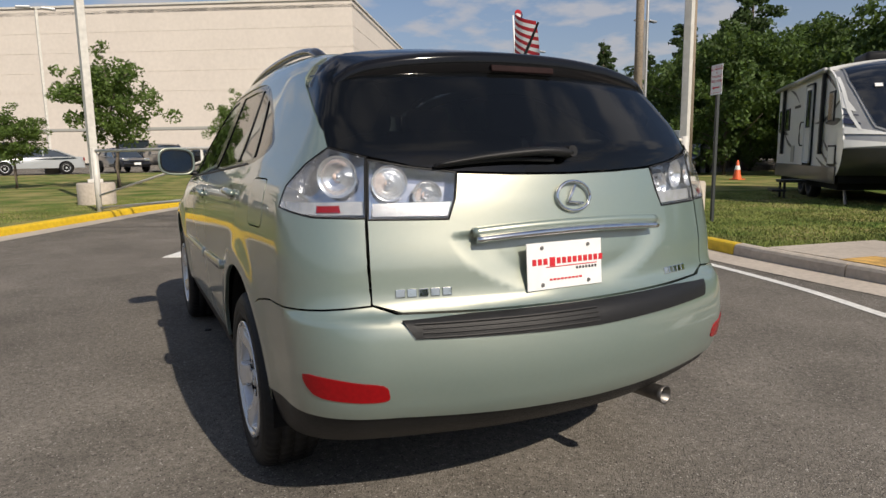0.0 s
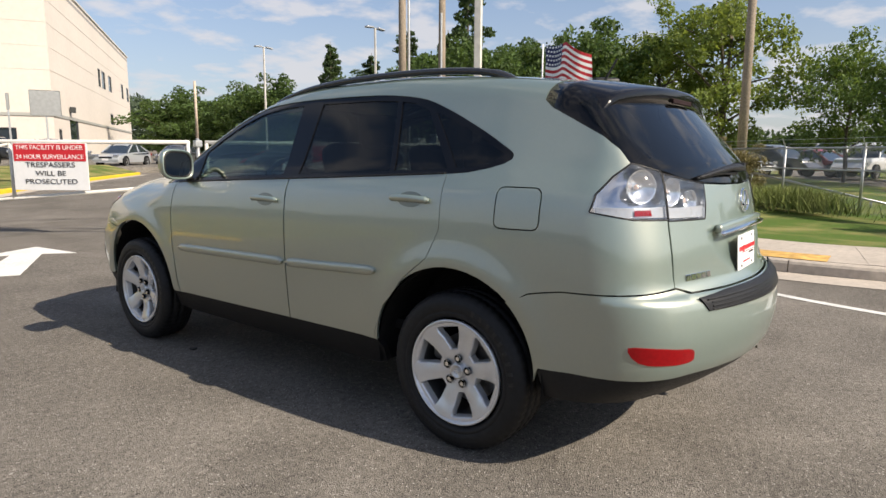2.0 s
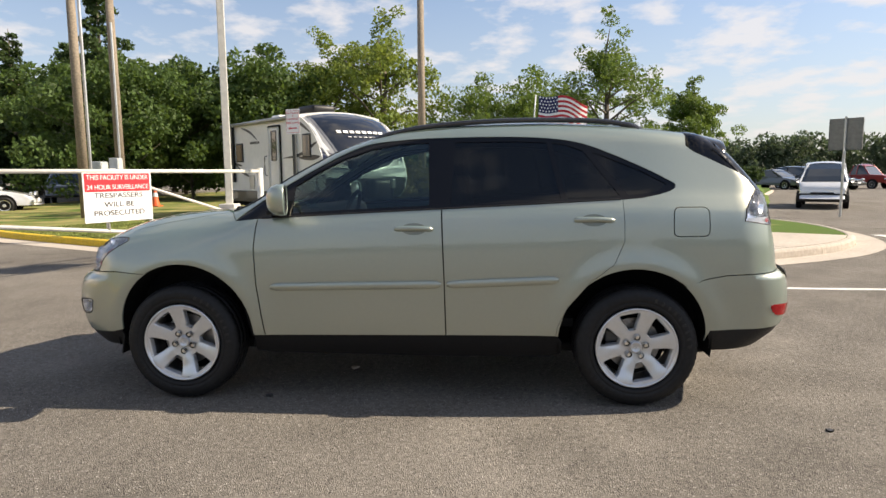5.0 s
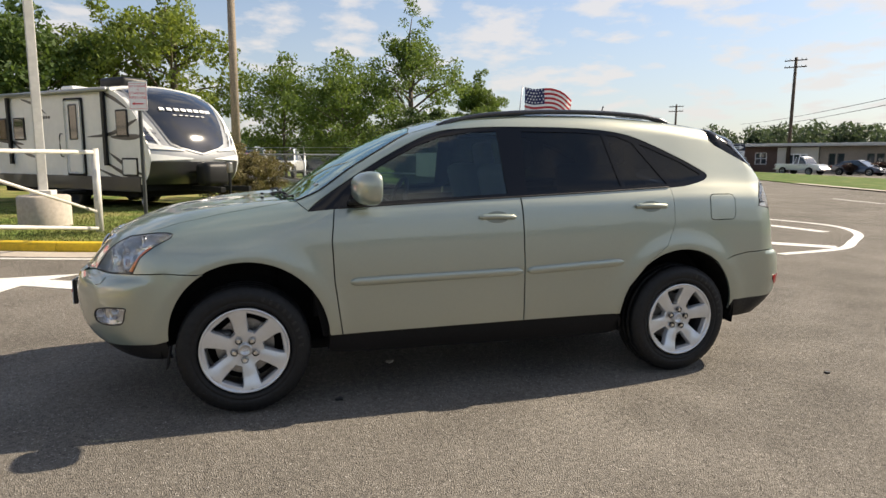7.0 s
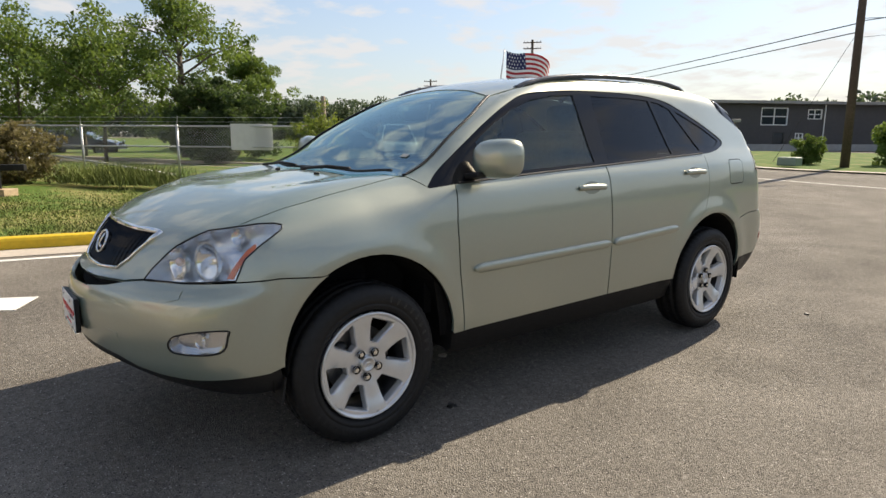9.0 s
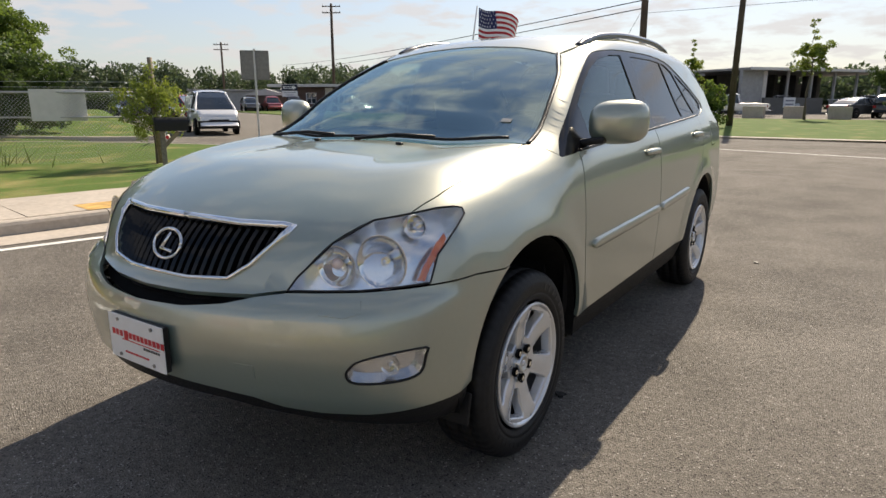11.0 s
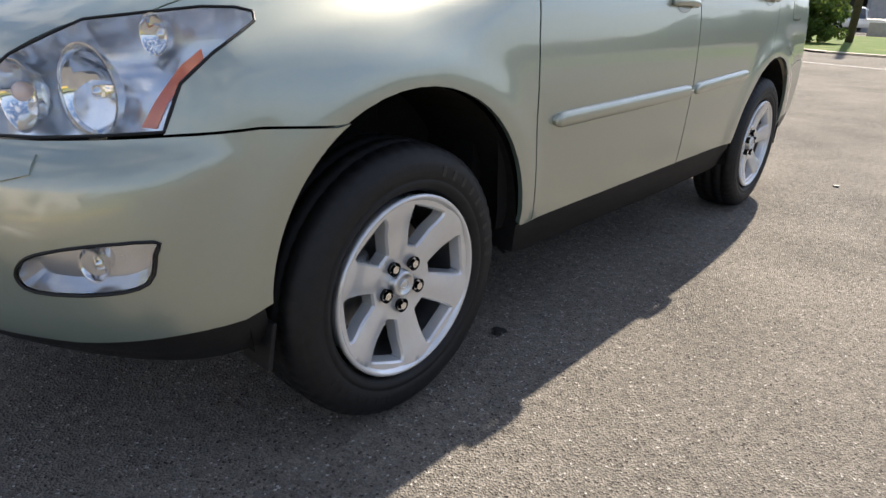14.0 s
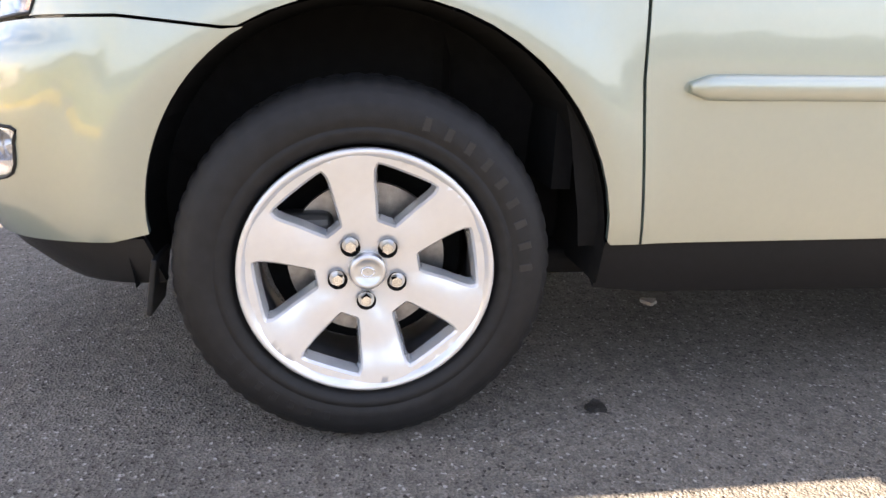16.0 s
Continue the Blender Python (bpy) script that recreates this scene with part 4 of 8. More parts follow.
# Number plate panels: white dealer cards with red and grey bars.
def dealer_card(m, parent, name):
    card = part(name, box(.292, .004, .148, m, .0015), WHITE_PAINT, parent, "white dealer card with red print")
    # one upright bar a letter: a tall third word-start, thin underline, small grey and red rows
    x = -.128
    for k in range(13):
        w = .017 if k != 3 else .024
        h = .019 if k != 3 else .028
        part("print_bar", box(w * .86, .003, h, m @ pose(x + w / 2, -.0025, .014 + (h - .019) / 2 - (.006 if k == 3 else 0)), .0005), RED_PRINT, card)
        x += w + (.004 if k != 2 else .006)
    part("print_bar", box(.20, .003, .0026, m @ pose(.025, -.0025, -.004), .0005), RED_PRINT, card)
    for k in range(7):
        part("print_bar", box(.0075, .003, .008, m @ pose(.045 + .0125 * k, -.0025, -.014), .0005), BLACK_PRINT, card)
    for k in range(9):
        part("print_bar", box(.010, .003, .006, m @ pose(-.058 + .0145 * k, -.0025, -.044), .0005), RED_PRINT, card)
    for cx, cz in ((-.09, .058), (.09, .058), (-.09, -.058), (.09, -.058)):
        part("screw", rod(m @ Vector((cx, -.006, cz)), m @ Vector((cx, .002, cz)), .006, .006, 10), DULL_STEEL, card)


dealer_card(pose(-.058, -.952, .873, -4, 0, 0), tailgate, "rear_plate")
dealer_card(pose(-.035, 3.704, .562, 0, 0, 180), suv, "front_plate")
part("plate_frame", box(.285, .02, .145, pose(-.035, 3.692, .562), .003), BLACK_TRIM, suv)
# Chrome name strips on the tailgate as plain bars.
for x0, x1, z, n in ((-.625, -.435, .820, 5), (.40, .545, .800, 5)):
    for i in range(n):
        x = x0 + (x1 - x0) * (i + .5) / n
        p = skin(*rays(REAR_FAN, laid(REAR_FAN, [(x, -.9, z)]), 1))
        nn = normal(p)[0]
        m = Matrix.Translation(p[0] + nn * .003) @ Vector(nn).to_track_quat("Z", "Y").to_matrix().to_4x4()
        part("name_bar", box((x1 - x0) / n * .74, .024, .005, m, .0018), CHROME, tailgate)

# Wipers, aerial.
for pts in ([(.56, 2.46), (.25, 2.49), (-.06, 2.485)], [(.02, 2.47), (-.30, 2.455), (-.64, 2.425)]):
    q = skin(np.array([(x, y, 2.) for x, y in smooth_line(pts, 6)]), np.array([(0, 0, -1.)]))
    wiper = part("front_wiper", tube(q + normal(q) * .012, .0065, 8), BLACK_TRIM, suv, "black windscreen wiper", True)
    mid = q[len(q) // 2]
    part("wiper_arm", tube([q[0] + (.06, .07, .0), (q[0] + mid) / 2 + (.02, .02, .022), mid + (0, 0, .018)], .008, 8), BLACK_TRIM, wiper, "", True)
for x in (-.22, .25):
    part("washer_jet", box(.03, .02, .012, pose(x, 2.60, 1.118), .004), BLACK_TRIM, suv)

# Wheel wells, floor and inside.
for yc, zc, r in ARCHES:
    for s in (1, -1):
        bm = bmesh.new()
        rings = []
        for x in (-.888, -.60, -.52):
            rings.append([bm.verts.new((s * (x + .027 * (x < -.8 and yc > 1 and y > 3.0)), y, z)) for y, z in arc(yc, zc, r if x < -.55 else r * .6, -10, 190, 26)])
        for a, b in zip(rings, rings[1:]):
            for k in range(25):
                bm.faces.new((a[k], a[k + 1], b[k + 1], b[k]))
        bm.faces.new(rings[-1])
        bmesh.ops.recalc_face_normals(bm, faces=bm.faces)
        part("wheel_well", bm, DARK, suv)
part("underbody", box(1.4, 3.3, .06, pose(0, 1.2, .29), .02), DARK, suv)
part("cabin_floor", box(1.56, 1.9, .05, pose(0, 1.3, .46)), DARK, suv)
part("mud_flap", box(.10, .010, .11, pose(-.83, 3.10, .315, 10, 0, 0), .004), RUBBER, suv)
part("dashboard", box(1.42, .50, .30, pose(0, 2.10, .98, -6, 0, 0), .08), CABIN_DARK, suv, "dark dashboard")
bm = tube([(-.36 + .185 * math.cos(a), 1.78 - .06 * math.sin(a), 1.06 + .175 * math.sin(a)) for a in np.linspace(0, 2 * math.pi, 33)], .015, 10)
rod((-.36, 1.78, 1.06), (-.36, 2.0, .98), .035, .04, 14, bm)
box(.34, .03, .07, pose(-.36, 1.79, 1.05, 18, 0, 0), .012, bm)
part("steering_wheel", bm, CABIN_DARK, suv, "dark steering wheel", True)
part("bulkhead", box(1.55, .04, .55, pose(0, 2.32, .75)), DARK, suv)
part("boot_cover", box(1.2, .55, .03, pose(0, -.18, 1.06)), CABIN_DARK, suv)


def car_seat(x, y, w, name, parent):
    seat = part(name, box(w, .52, .17, pose(x, y, .70, 4, 0, 0), .06), CABIN, parent, "grey-beige upholstered seat", True)
    part("backrest", box(w * .97, .15, .62, pose(x, y - .29, 1.03, -14, 0, 0), .06), CABIN, seat, "", True)
    for hx in ((x,) if w < .8 else (x - .38, x + .38)):
        part("headrest", box(.27, .10, .19, pose(hx, y - .385, 1.40, -10, 0, 0), .045), CABIN, seat, "", True)


car_seat(-.37, 1.32, .52, "front_seat", suv)
car_seat(.37, 1.32, .52, "front_seat", suv)
car_seat(0, .42, 1.08, "rear_bench", suv)
part("headliner", box(1.02, 1.45, .02, pose(0, .55, 1.60, 0, 0, 0), .008), CABIN, suv)
part("rear_mirror", box(.22, .03, .065, pose(0, 1.83, 1.42), .015), CABIN_DARK, suv)


# Wheels.
def wheel(parent, x, y, s, spin):
    """An alloy wheel with six flat spokes; s is -1 on the left side."""
    m = pose(x, y, .339) @ (Matrix() if s > 0 else Matrix.Rotation(math.pi, 4, "Z"))
    hub = part("wheel", turned([(.005, .205), (.035, .215), (.048, .224), (.052, .229), (.049, .2345), (.040, .236), (.034, .231)], 72), ALLOY, parent, "silver six-spoke alloy wheel", True)
    hub.matrix_local = m
    part("barrel", turned([(-.16, .222), (-.10, .215), (-.04, .200), (.006, .2055)], 72), SHADE_ALLOY, hub, "inner wheel barrel with shade put into its colour", True)
    tyre = [(-.105, .226), (-.115, .26), (-.118, .295), (-.110, .328), (-.094, .3475), (-.062, .353), (-.06, .346), (-.052, .346), (-.05, .354), (-.012, .354), (-.01, .347), (.0, .347), (.002, .354), (.04, .354), (.042, .346), (.05, .346), (.052, .353), (.080, .3475), (.090, .341), (.097, .331), (.1005, .3265), (.1015, .322), (.1050, .318), (.1075, .306), (.1085, .292), (.1080, .276), (.1050, .2725), (.1050, .2695), (.1075, .267), (.1045, .258), (.098, .247), (.086, .2405), (.070, .2365), (.040, .235)]
    t = part("tyre", turned([(h - .055, r) for h, r in tyre], 224), RUBBER, hub, "black rubber tyre", True)
    # shoulder blocks and raised sidewall bars
    for v in t.data.vertices:
        rr, seg = math.hypot(v.co.y, v.co.z), round(math.atan2(v.co.z, v.co.y) / (2 * math.pi) * 224)
        if rr > .333 and seg % 4 == 0:
            v.co.y, v.co.z = v.co.y * .990, v.co.z * .990
    for a0, n, w, tall, mat in ((20, 9, .014, .024, WORN_RUBBER), (196, 7, .012, .018, RUBBER)):
        for k in range(n):
            a = radians(a0 + k * (8.4 if n == 9 else 7.0))
            part("raised_mark", box(.0040, w, tall, Matrix.Rotation(-a, 4, "X") @ pose(.0525, 0, .295, 6, 2, 0), .0012), mat, t)
    # spoked face with six openings
    def face_x(r):
        return .030 - .028 * np.clip((.20 - r) / .20, 0, 1) ** 1.0 + .012 * np.clip((r - .15) / .08, 0, 1)
    outer = [(.226 * math.cos(a), .226 * math.sin(a)) for a in np.linspace(0, 2 * math.pi, 73)[:-1]]
    holes = []
    for k in range(6):
        mid = radians(spin + 60 * k)
        hole = []
        for r, half in ((.0955, 6), (.0985, 11), (.115, 13.6), (.15, 16.2), (.185, 17.8), (.203, 17.2), (.209, 13)):
            hole.append((r, half))
        pts = [(r * math.cos(mid + radians(h)), r * math.sin(mid + radians(h))) for r, h in hole] + [(r * math.cos(mid - radians(h)), r * math.sin(mid - radians(h))) for r, h in reversed(hole)]
        holes.append(smooth_line(pts, 3, True))
    uv, tris = sheet(outer, .014, holes)
    r = np.hypot(*uv.T)
    ang = (np.degrees(np.arctan2(uv[:, 1], uv[:, 0])) - spin + 30) % 60 - 30
    crown = .006 * np.clip(1 - np.abs(np.abs(ang) - 30) / 13, 0, 1) ** .5 * np.clip((r - .06) / .04, 0, 1)
    p = np.stack([face_x(r) + crown, uv[:, 0], uv[:, 1]], 1)
    e = np.concatenate([tris[:, [0, 1]], tris[:, [1, 2]], tris[:, [2, 0]]])
    _, first, count = np.unique(np.sort(e, axis=1), axis=0, return_index=True, return_counts=True)
    rim = e[first[count == 1]]
    me = bpy.data.meshes.new("spokes")
    k = len(p)
    ids = np.unique(rim)
    where = np.zeros(k, int)
    where[ids] = np.arange(len(ids))
    # pocket walls lean in towards the middle of each opening
    out2 = np.zeros((k, 2))
    way2 = uv[rim[:, 1]] - uv[rim[:, 0]]
    way2 = np.stack([way2[:, 1], -way2[:, 0]], 1) / (np.linalg.norm(way2, axis=1, keepdims=True) + 1e-9)
    np.add.at(out2, rim[:, 0], way2)
    np.add.at(out2, rim[:, 1], way2)
    out2 /= np.linalg.norm(out2, axis=1, keepdims=True) + 1e-9
    out2[r > .220] = 0
    wide, deep = p[ids].copy(), p[ids].copy()
    wide[:, 0] -= .006
    wide[:, 1:] += out2[ids] * .0042
    deep[:, 0] -= .036
    deep[:, 1:] += out2[ids] * .0085
    allv = np.concatenate([p, p[ids], wide, wide, deep])
    a, b, n1 = where[rim[:, 0]], where[rim[:, 1]], len(ids)
    f_n = np.cross(p[tris[:, 1]] - p[tris[:, 0]], p[tris[:, 2]] - p[tris[:, 0]])[:, 0] < 0
    tris[f_n] = tris[f_n][:, ::-1]
    quads = [tris]
    for lo, hi in ((k, k + n1), (k + 2 * n1, k + 3 * n1)):
        quads += [np.stack([lo + a, hi + b, hi + a], 1), np.stack([lo + a, lo + b, hi + b], 1)]
    allf = np.concatenate(quads)
    me.from_pydata(allv.tolist(), [], allf.tolist())
    mesh_part("spokes", me, ALLOY, hub, "", True)
    part("centre_cap", turned([(.0, .036), (.022, .035), (.026, .031), (.026, .025), (.023, .023), (.024, .001)], 32), CAP_SILVER, hub, "silver centre cap", True)
    part("cap_mark", tube([(.0245, .012 * math.cos(q), .009 * math.sin(q)) for q in np.linspace(0, 2 * math.pi, 21)], .0016, 6), CHROME, hub, "", True)
    for k in range(5):
        a = radians(spin + 42 + 72 * k)
        c = (math.cos(a) * .058, math.sin(a) * .058)
        part("lug_well", turned([(.020, .0185), (.006, .015), (.004, .001)], 18), DARK, hub).location = (.003, *c)
        nut = rod((.002, *c), (.026, *c), .0115, .0105, 6)
        part("lug_nut", nut, CHROME, hub, "", False)
    part("brake_disc", turned([(-.062, .06), (-.062, .155), (-.082, .155), (-.082, .06)], 48), DULL_STEEL, hub, "worn steel brake disc")
    part("caliper", box(.07, .11, .085, pose(-.06, .118 if s > 0 else -.118, .055), .02), material("caliper_grey", (.09, .09, .09), .5, .6), hub)
    part("hub_back", turned([(-.115, .001), (-.115, .198), (-.13, .205)], 32), DARK, hub)
    rod_bm = rod((-.02, .175, .125), (.012, .168, .12), .004, .004, 8)
    part("valve", rod_bm, RUBBER, hub)


for yy, spin in ((2.715, 9.0), (0.0, 42.0)):
    for s in (-1, 1):
        wheel(suv, s * .855, yy, s, spin if s < 0 else -spin)


# ---- ground ----
def asphalt_material():
    """Worn asphalt: pale stone grains in dark binder, stains and wheel wear."""
    m = material("worn_asphalt", (.10, .10, .10), .9, 0, spec=.10)
    n, l = m.node_tree.nodes, m.node_tree.links
    p, tc = n["Principled BSDF"], n.new("ShaderNodeTexCoord")
    def noise_tex(scale, detail=4):
        t = n.new("ShaderNodeTexNoise")
        t.inputs["Scale"].default_value, t.inputs["Detail"].default_value = scale, detail
        l.new(tc.outputs["Object"], t.inputs["Vector"])
        return t.outputs["Fac"]
    def spread_out(value, a, b, lo, hi):
        r = n.new("ShaderNodeMapRange")
        for k, v in (("From Min", a), ("From Max", b), ("To Min", lo), ("To Max", hi)):
            r.inputs[k].default_value = v
        l.new(value, r.inputs["Value"])
        return r.outputs["Result"]
    def times(a, b):
        r = n.new("ShaderNodeMath")
        r.operation = "MULTIPLY"
        l.new(a, r.inputs[0]), l.new(b, r.inputs[1])
        return r.outputs["Value"]
    stones = n.new("ShaderNodeTexVoronoi")
    stones.inputs["Scale"].default_value = 175
    l.new(tc.outputs["Object"], stones.inputs["Vector"])
    pale = n.new("ShaderNodeSeparateColor")
    l.new(stones.outputs["Color"], pale.inputs["Color"])
    grain = times(spread_out(pale.outputs["Red"], .0, 1.0, .74, 1.26), spread_out(noise_tex(230, 4), .3, .7, .72, 1.28))
    worn = times(spread_out(noise_tex(.45), .3, .7, .82, 1.18), times(spread_out(noise_tex(1.7, 7), .3, .7, .84, 1.16), spread_out(noise_tex(28, 5), .3, .7, .80, 1.20)))
    tone = n.new("ShaderNodeVectorMath")
    tone.operation = "SCALE"
    tone.inputs[0].default_value = (.176, .160, .138)
    l.new(times(grain, worn), tone.inputs["Scale"])
    speck = n.new("ShaderNodeMixRGB")
    speck.inputs["Color2"].default_value = (.50, .475, .43, 1)
    l.new(spread_out(pale.outputs["Green"], .968, .988, 0, .75), speck.inputs["Fac"])
    l.new(tone.outputs["Vector"], speck.inputs["Color1"])
    pit = n.new("ShaderNodeMixRGB")
    pit.inputs["Color2"].default_value = (.045, .040, .035, 1)
    l.new(spread_out(pale.outputs["Blue"], .955, .975, 0, .85), pit.inputs["Fac"])
    l.new(speck.outputs["Color"], pit.inputs["Color1"])
    l.new(pit.outputs["Color"], p.inputs["Base Color"])
    b = n.new("ShaderNodeBump")
    b.inputs["Strength"].default_value, b.inputs["Distance"].default_value = 1.0, .009
    l.new(times(stones.outputs["Distance"], noise_tex(130, 3)), b.inputs["Height"])
    l.new(b.outputs["Normal"], p.inputs["Normal"])
    return m


def lawn_material():
    """Mown summer grass: green with straw-coloured dry patches."""
    m = material("dry_mown_grass", (.1, .12, .03), .95, 0, bump=.9, bump_scale=70, spec=.15)
    n, l = m.node_tree.nodes, m.node_tree.links
    p, tc = n["Principled BSDF"], n.new("ShaderNodeTexCoord")
    a, b, r, mix = n.new("ShaderNodeTexNoise"), n.new("ShaderNodeTexNoise"), n.new("ShaderNodeValToRGB"), n.new("ShaderNodeMixRGB")
    a.inputs["Scale"].default_value, a.inputs["Detail"].default_value = .9, 7
    b.inputs["Scale"].default_value, b.inputs["Detail"].default_value = 42, 5
    for t in (a, b):
        l.new(tc.outputs["Object"], t.inputs["Vector"])
    sep, green, shift = n.new("ShaderNodeSeparateXYZ"), n.new("ShaderNodeMapRange"), n.new("ShaderNodeMath")
    for key, value in (("From Min", -6), ("From Max", 8), ("To Min", .13), ("To Max", -.05)):
        green.inputs[key].default_value = value
    shift.operation = "SUBTRACT"
    l.new(tc.outputs["Object"], sep.inputs["Vector"]), l.new(sep.outputs["Y"], green.inputs["Value"])
    l.new(a.outputs["Fac"], shift.inputs[0]), l.new(green.outputs["Result"], shift.inputs[1])
    r.color_ramp.elements[0].position, r.color_ramp.elements[0].color = .40, (.080, .130, .024, 1)
    r.color_ramp.elements[1].position, r.color_ramp.elements[1].color = .70, (.29, .25, .10, 1)
    mix.blend_type, mix.inputs["Fac"].default_value = "OVERLAY", .75
    l.new(shift.outputs["Value"], r.inputs["Fac"])
    l.new(r.outputs["Color"], mix.inputs["Color1"]), l.new(b.outputs["Color"], mix.inputs["Color2"])
    l.new(mix.outputs["Color"], p.inputs["Base Color"])
    return m


ASPHALT, LAWN = asphalt_material(), lawn_material()
CONCRETE = material("pale_concrete", (.44, .385, .32), .88, 0, .12, 16, .3, 160, big=.10)
YELLOW = material("yellow_kerb_paint", (.66, .44, .015), .6, 0, .12, 14, .2, 120, big=.08)
TACTILE = material("faded_orange_paint", (.50, .30, .08), .8, 0, .35, 9, .4, 90, big=.3)
LINE = material("white_road_paint", (.68, .67, .63), .75, 0, .16, 30, .35, 200, big=.12)
GALV = material("galvanised_steel", (.47, .48, .48), .42, .75, .12, 20, .1, 200)
WHITE_STEEL = material("white_painted_steel", (.60, .58, .53), .45, 0, .10, 9, .15, 200, big=.08)
WOOD_POLE = material("weathered_pole_wood", (.235, .19, .14), .85, 0, .3, 22, .5, 60, big=.15)
DARK_POLE = material("creosoted_pole_wood", (.085, .062, .045), .85, 0, .3, 22, .5, 60)
DARK_STEEL = material("dark_painted_steel", (.05, .055, .055), .5, .3, .1, 30)
SIGN_WHITE = material("sign_white", (.80, .80, .79), .38, 0, .03, 12)
SIGN_BACK = material("sign_back_grey", (.20, .20, .19), .5, .5, .12, 12)

tagged(part("ground", extruded([(-900, -900), (900, -900), (900, 900), (-900, 900)], .5, Matrix.Translation((0, 0, -.5))), ASPHALT), "grey worn asphalt with pale stone grains, reaching the distance", "ground", kind="structure")


def raised(name, outline, heights, mat, label, category):
    """A raised sheet of ground with its own height at each corner and sides down into the asphalt."""
    bm = bmesh.new()
    top = [bm.verts.new((x, y, h)) for (x, y), h in zip(outline, heights)]
    low = [bm.verts.new((x, y, -.2)) for x, y in outline]
    f = bm.faces.new(top)
    for i in range(len(top)):
        j = (i + 1) % len(top)
        bm.faces.new((top[i], low[i], low[j], top[j]))
    bmesh.ops.triangulate(bm, faces=[f])
    bmesh.ops.recalc_face_normals(bm, faces=bm.faces)
    return tagged(part(name, bm, mat), label, category, kind="structure")


KERB_R = [(36, 4.5), (24, -1.2), (18.4, -4.2), (16.2, -5.3), (13.4, -6.3), (10.6, -6.7), (8.2, -6.2), (6.5, -5.0), (5.3, -3.1), (4.88, -1.5), (4.78, -.4), (4.9, .8), (5.12, 2.2), (5.4, 3.4), (5.72, 5.0), (6.3, 6.6), (7.4, 9.0), (9.4, 12.6), (13, 16.8), (18, 20.2), (27, 22)]
KERB_L = [(-14, -10), (-6.8, 3.5), (-3.3, 9.8), (-.2, 15.1), (3.2, 19.6), (8.4, 26.3), (15, 34)]
line_r, line_l = smooth_line(KERB_R, 6), smooth_line(KERB_L, 6)


def beside(line, by):
    """The line moved to its left by that many metres."""
    t = np.gradient(line, axis=0)
    t /= np.linalg.norm(t, axis=1, keepdims=True)
    return line + by * np.stack([-t[:, 1], t[:, 0]], 1)


inner_r, inner_l = beside(line_r, -.14), beside(line_l, .14)
lawn_r = list(map(tuple, inner_r)) + [(120, 22), (120, 20)]
uv, tris = sheet(lawn_r, 1.4)
from_kerb = np.min(np.hypot(uv[:, None, 0] - inner_r[None, :, 0], uv[:, None, 1] - inner_r[None, :, 1]), axis=1)
dip = step(1.6, 4.2, from_kerb) * step(3.2, 1.2, uv[:, 1]) * step(22, 16, uv[:, 0])
me = bpy.data.meshes.new("lawn")
flip = np.cross(uv[tris[:, 1]] - uv[tris[:, 0]], uv[tris[:, 2]] - uv[tris[:, 0]]) < 0
tris[flip] = tris[flip][:, ::-1]
me.from_pydata(np.c_[uv, .13 - .118 * dip].tolist(), [], tris.tolist())
tagged(mesh_part("lawn", me, LAWN, None, "", True), "mown grass verge with dry patches behind the kerb", "lawn", kind="structure")
inner_l = inner_l[inner_l[:, 1] > 7.6]
lawn_l = list(map(tuple, inner_l)) + [(15, 38), (-60, 38), (-60, 22)]
raised("lawn", lawn_l, [.13] * len(inner_l) + [.5, .5, .13], LAWN, "mown grass strip before the car park", "lawn")
raised("car_park", [(-90, 38), (60, 36), (90, 120), (-90, 120)], [.5, .3, 1.6, 1.6], ASPHALT, "asphalt car park before the warehouse", "car park")
KERB_S = smooth_line([(38, -17.5), (27, -12.2), (20.0, -9.3), (18.2, -8.2), (18.6, -7.0), (20.0, -6.0), (24.5, -3.9), (36, .8)], 5)
raised("lawn", list(map(tuple, beside(KERB_S, -.14))) + [(120, 14), (120, -50)], [.11] * (len(KERB_S) + 2), LAWN, "mown grass beyond the side street", "lawn")
far_edge = [(-70, -26), (-5, -20.7), (4, -21.1), (10, -21.6), (26, -28), (60, -44)]
raised("lawn", far_edge + [(70, -56), (28, -40), (14, -44.5), (-6, -46.6), (-70, -60)], [.05] * 6 + [.13] * 5, LAWN, "bright mown grass across the road", "lawn")
raised("car_park", [(12, -44.6), (-6, -46.5), (-70, -59.9), (-70, -110), (12, -110)], [.126] * 5, ASPHALT, "asphalt car park across the road", "car park")


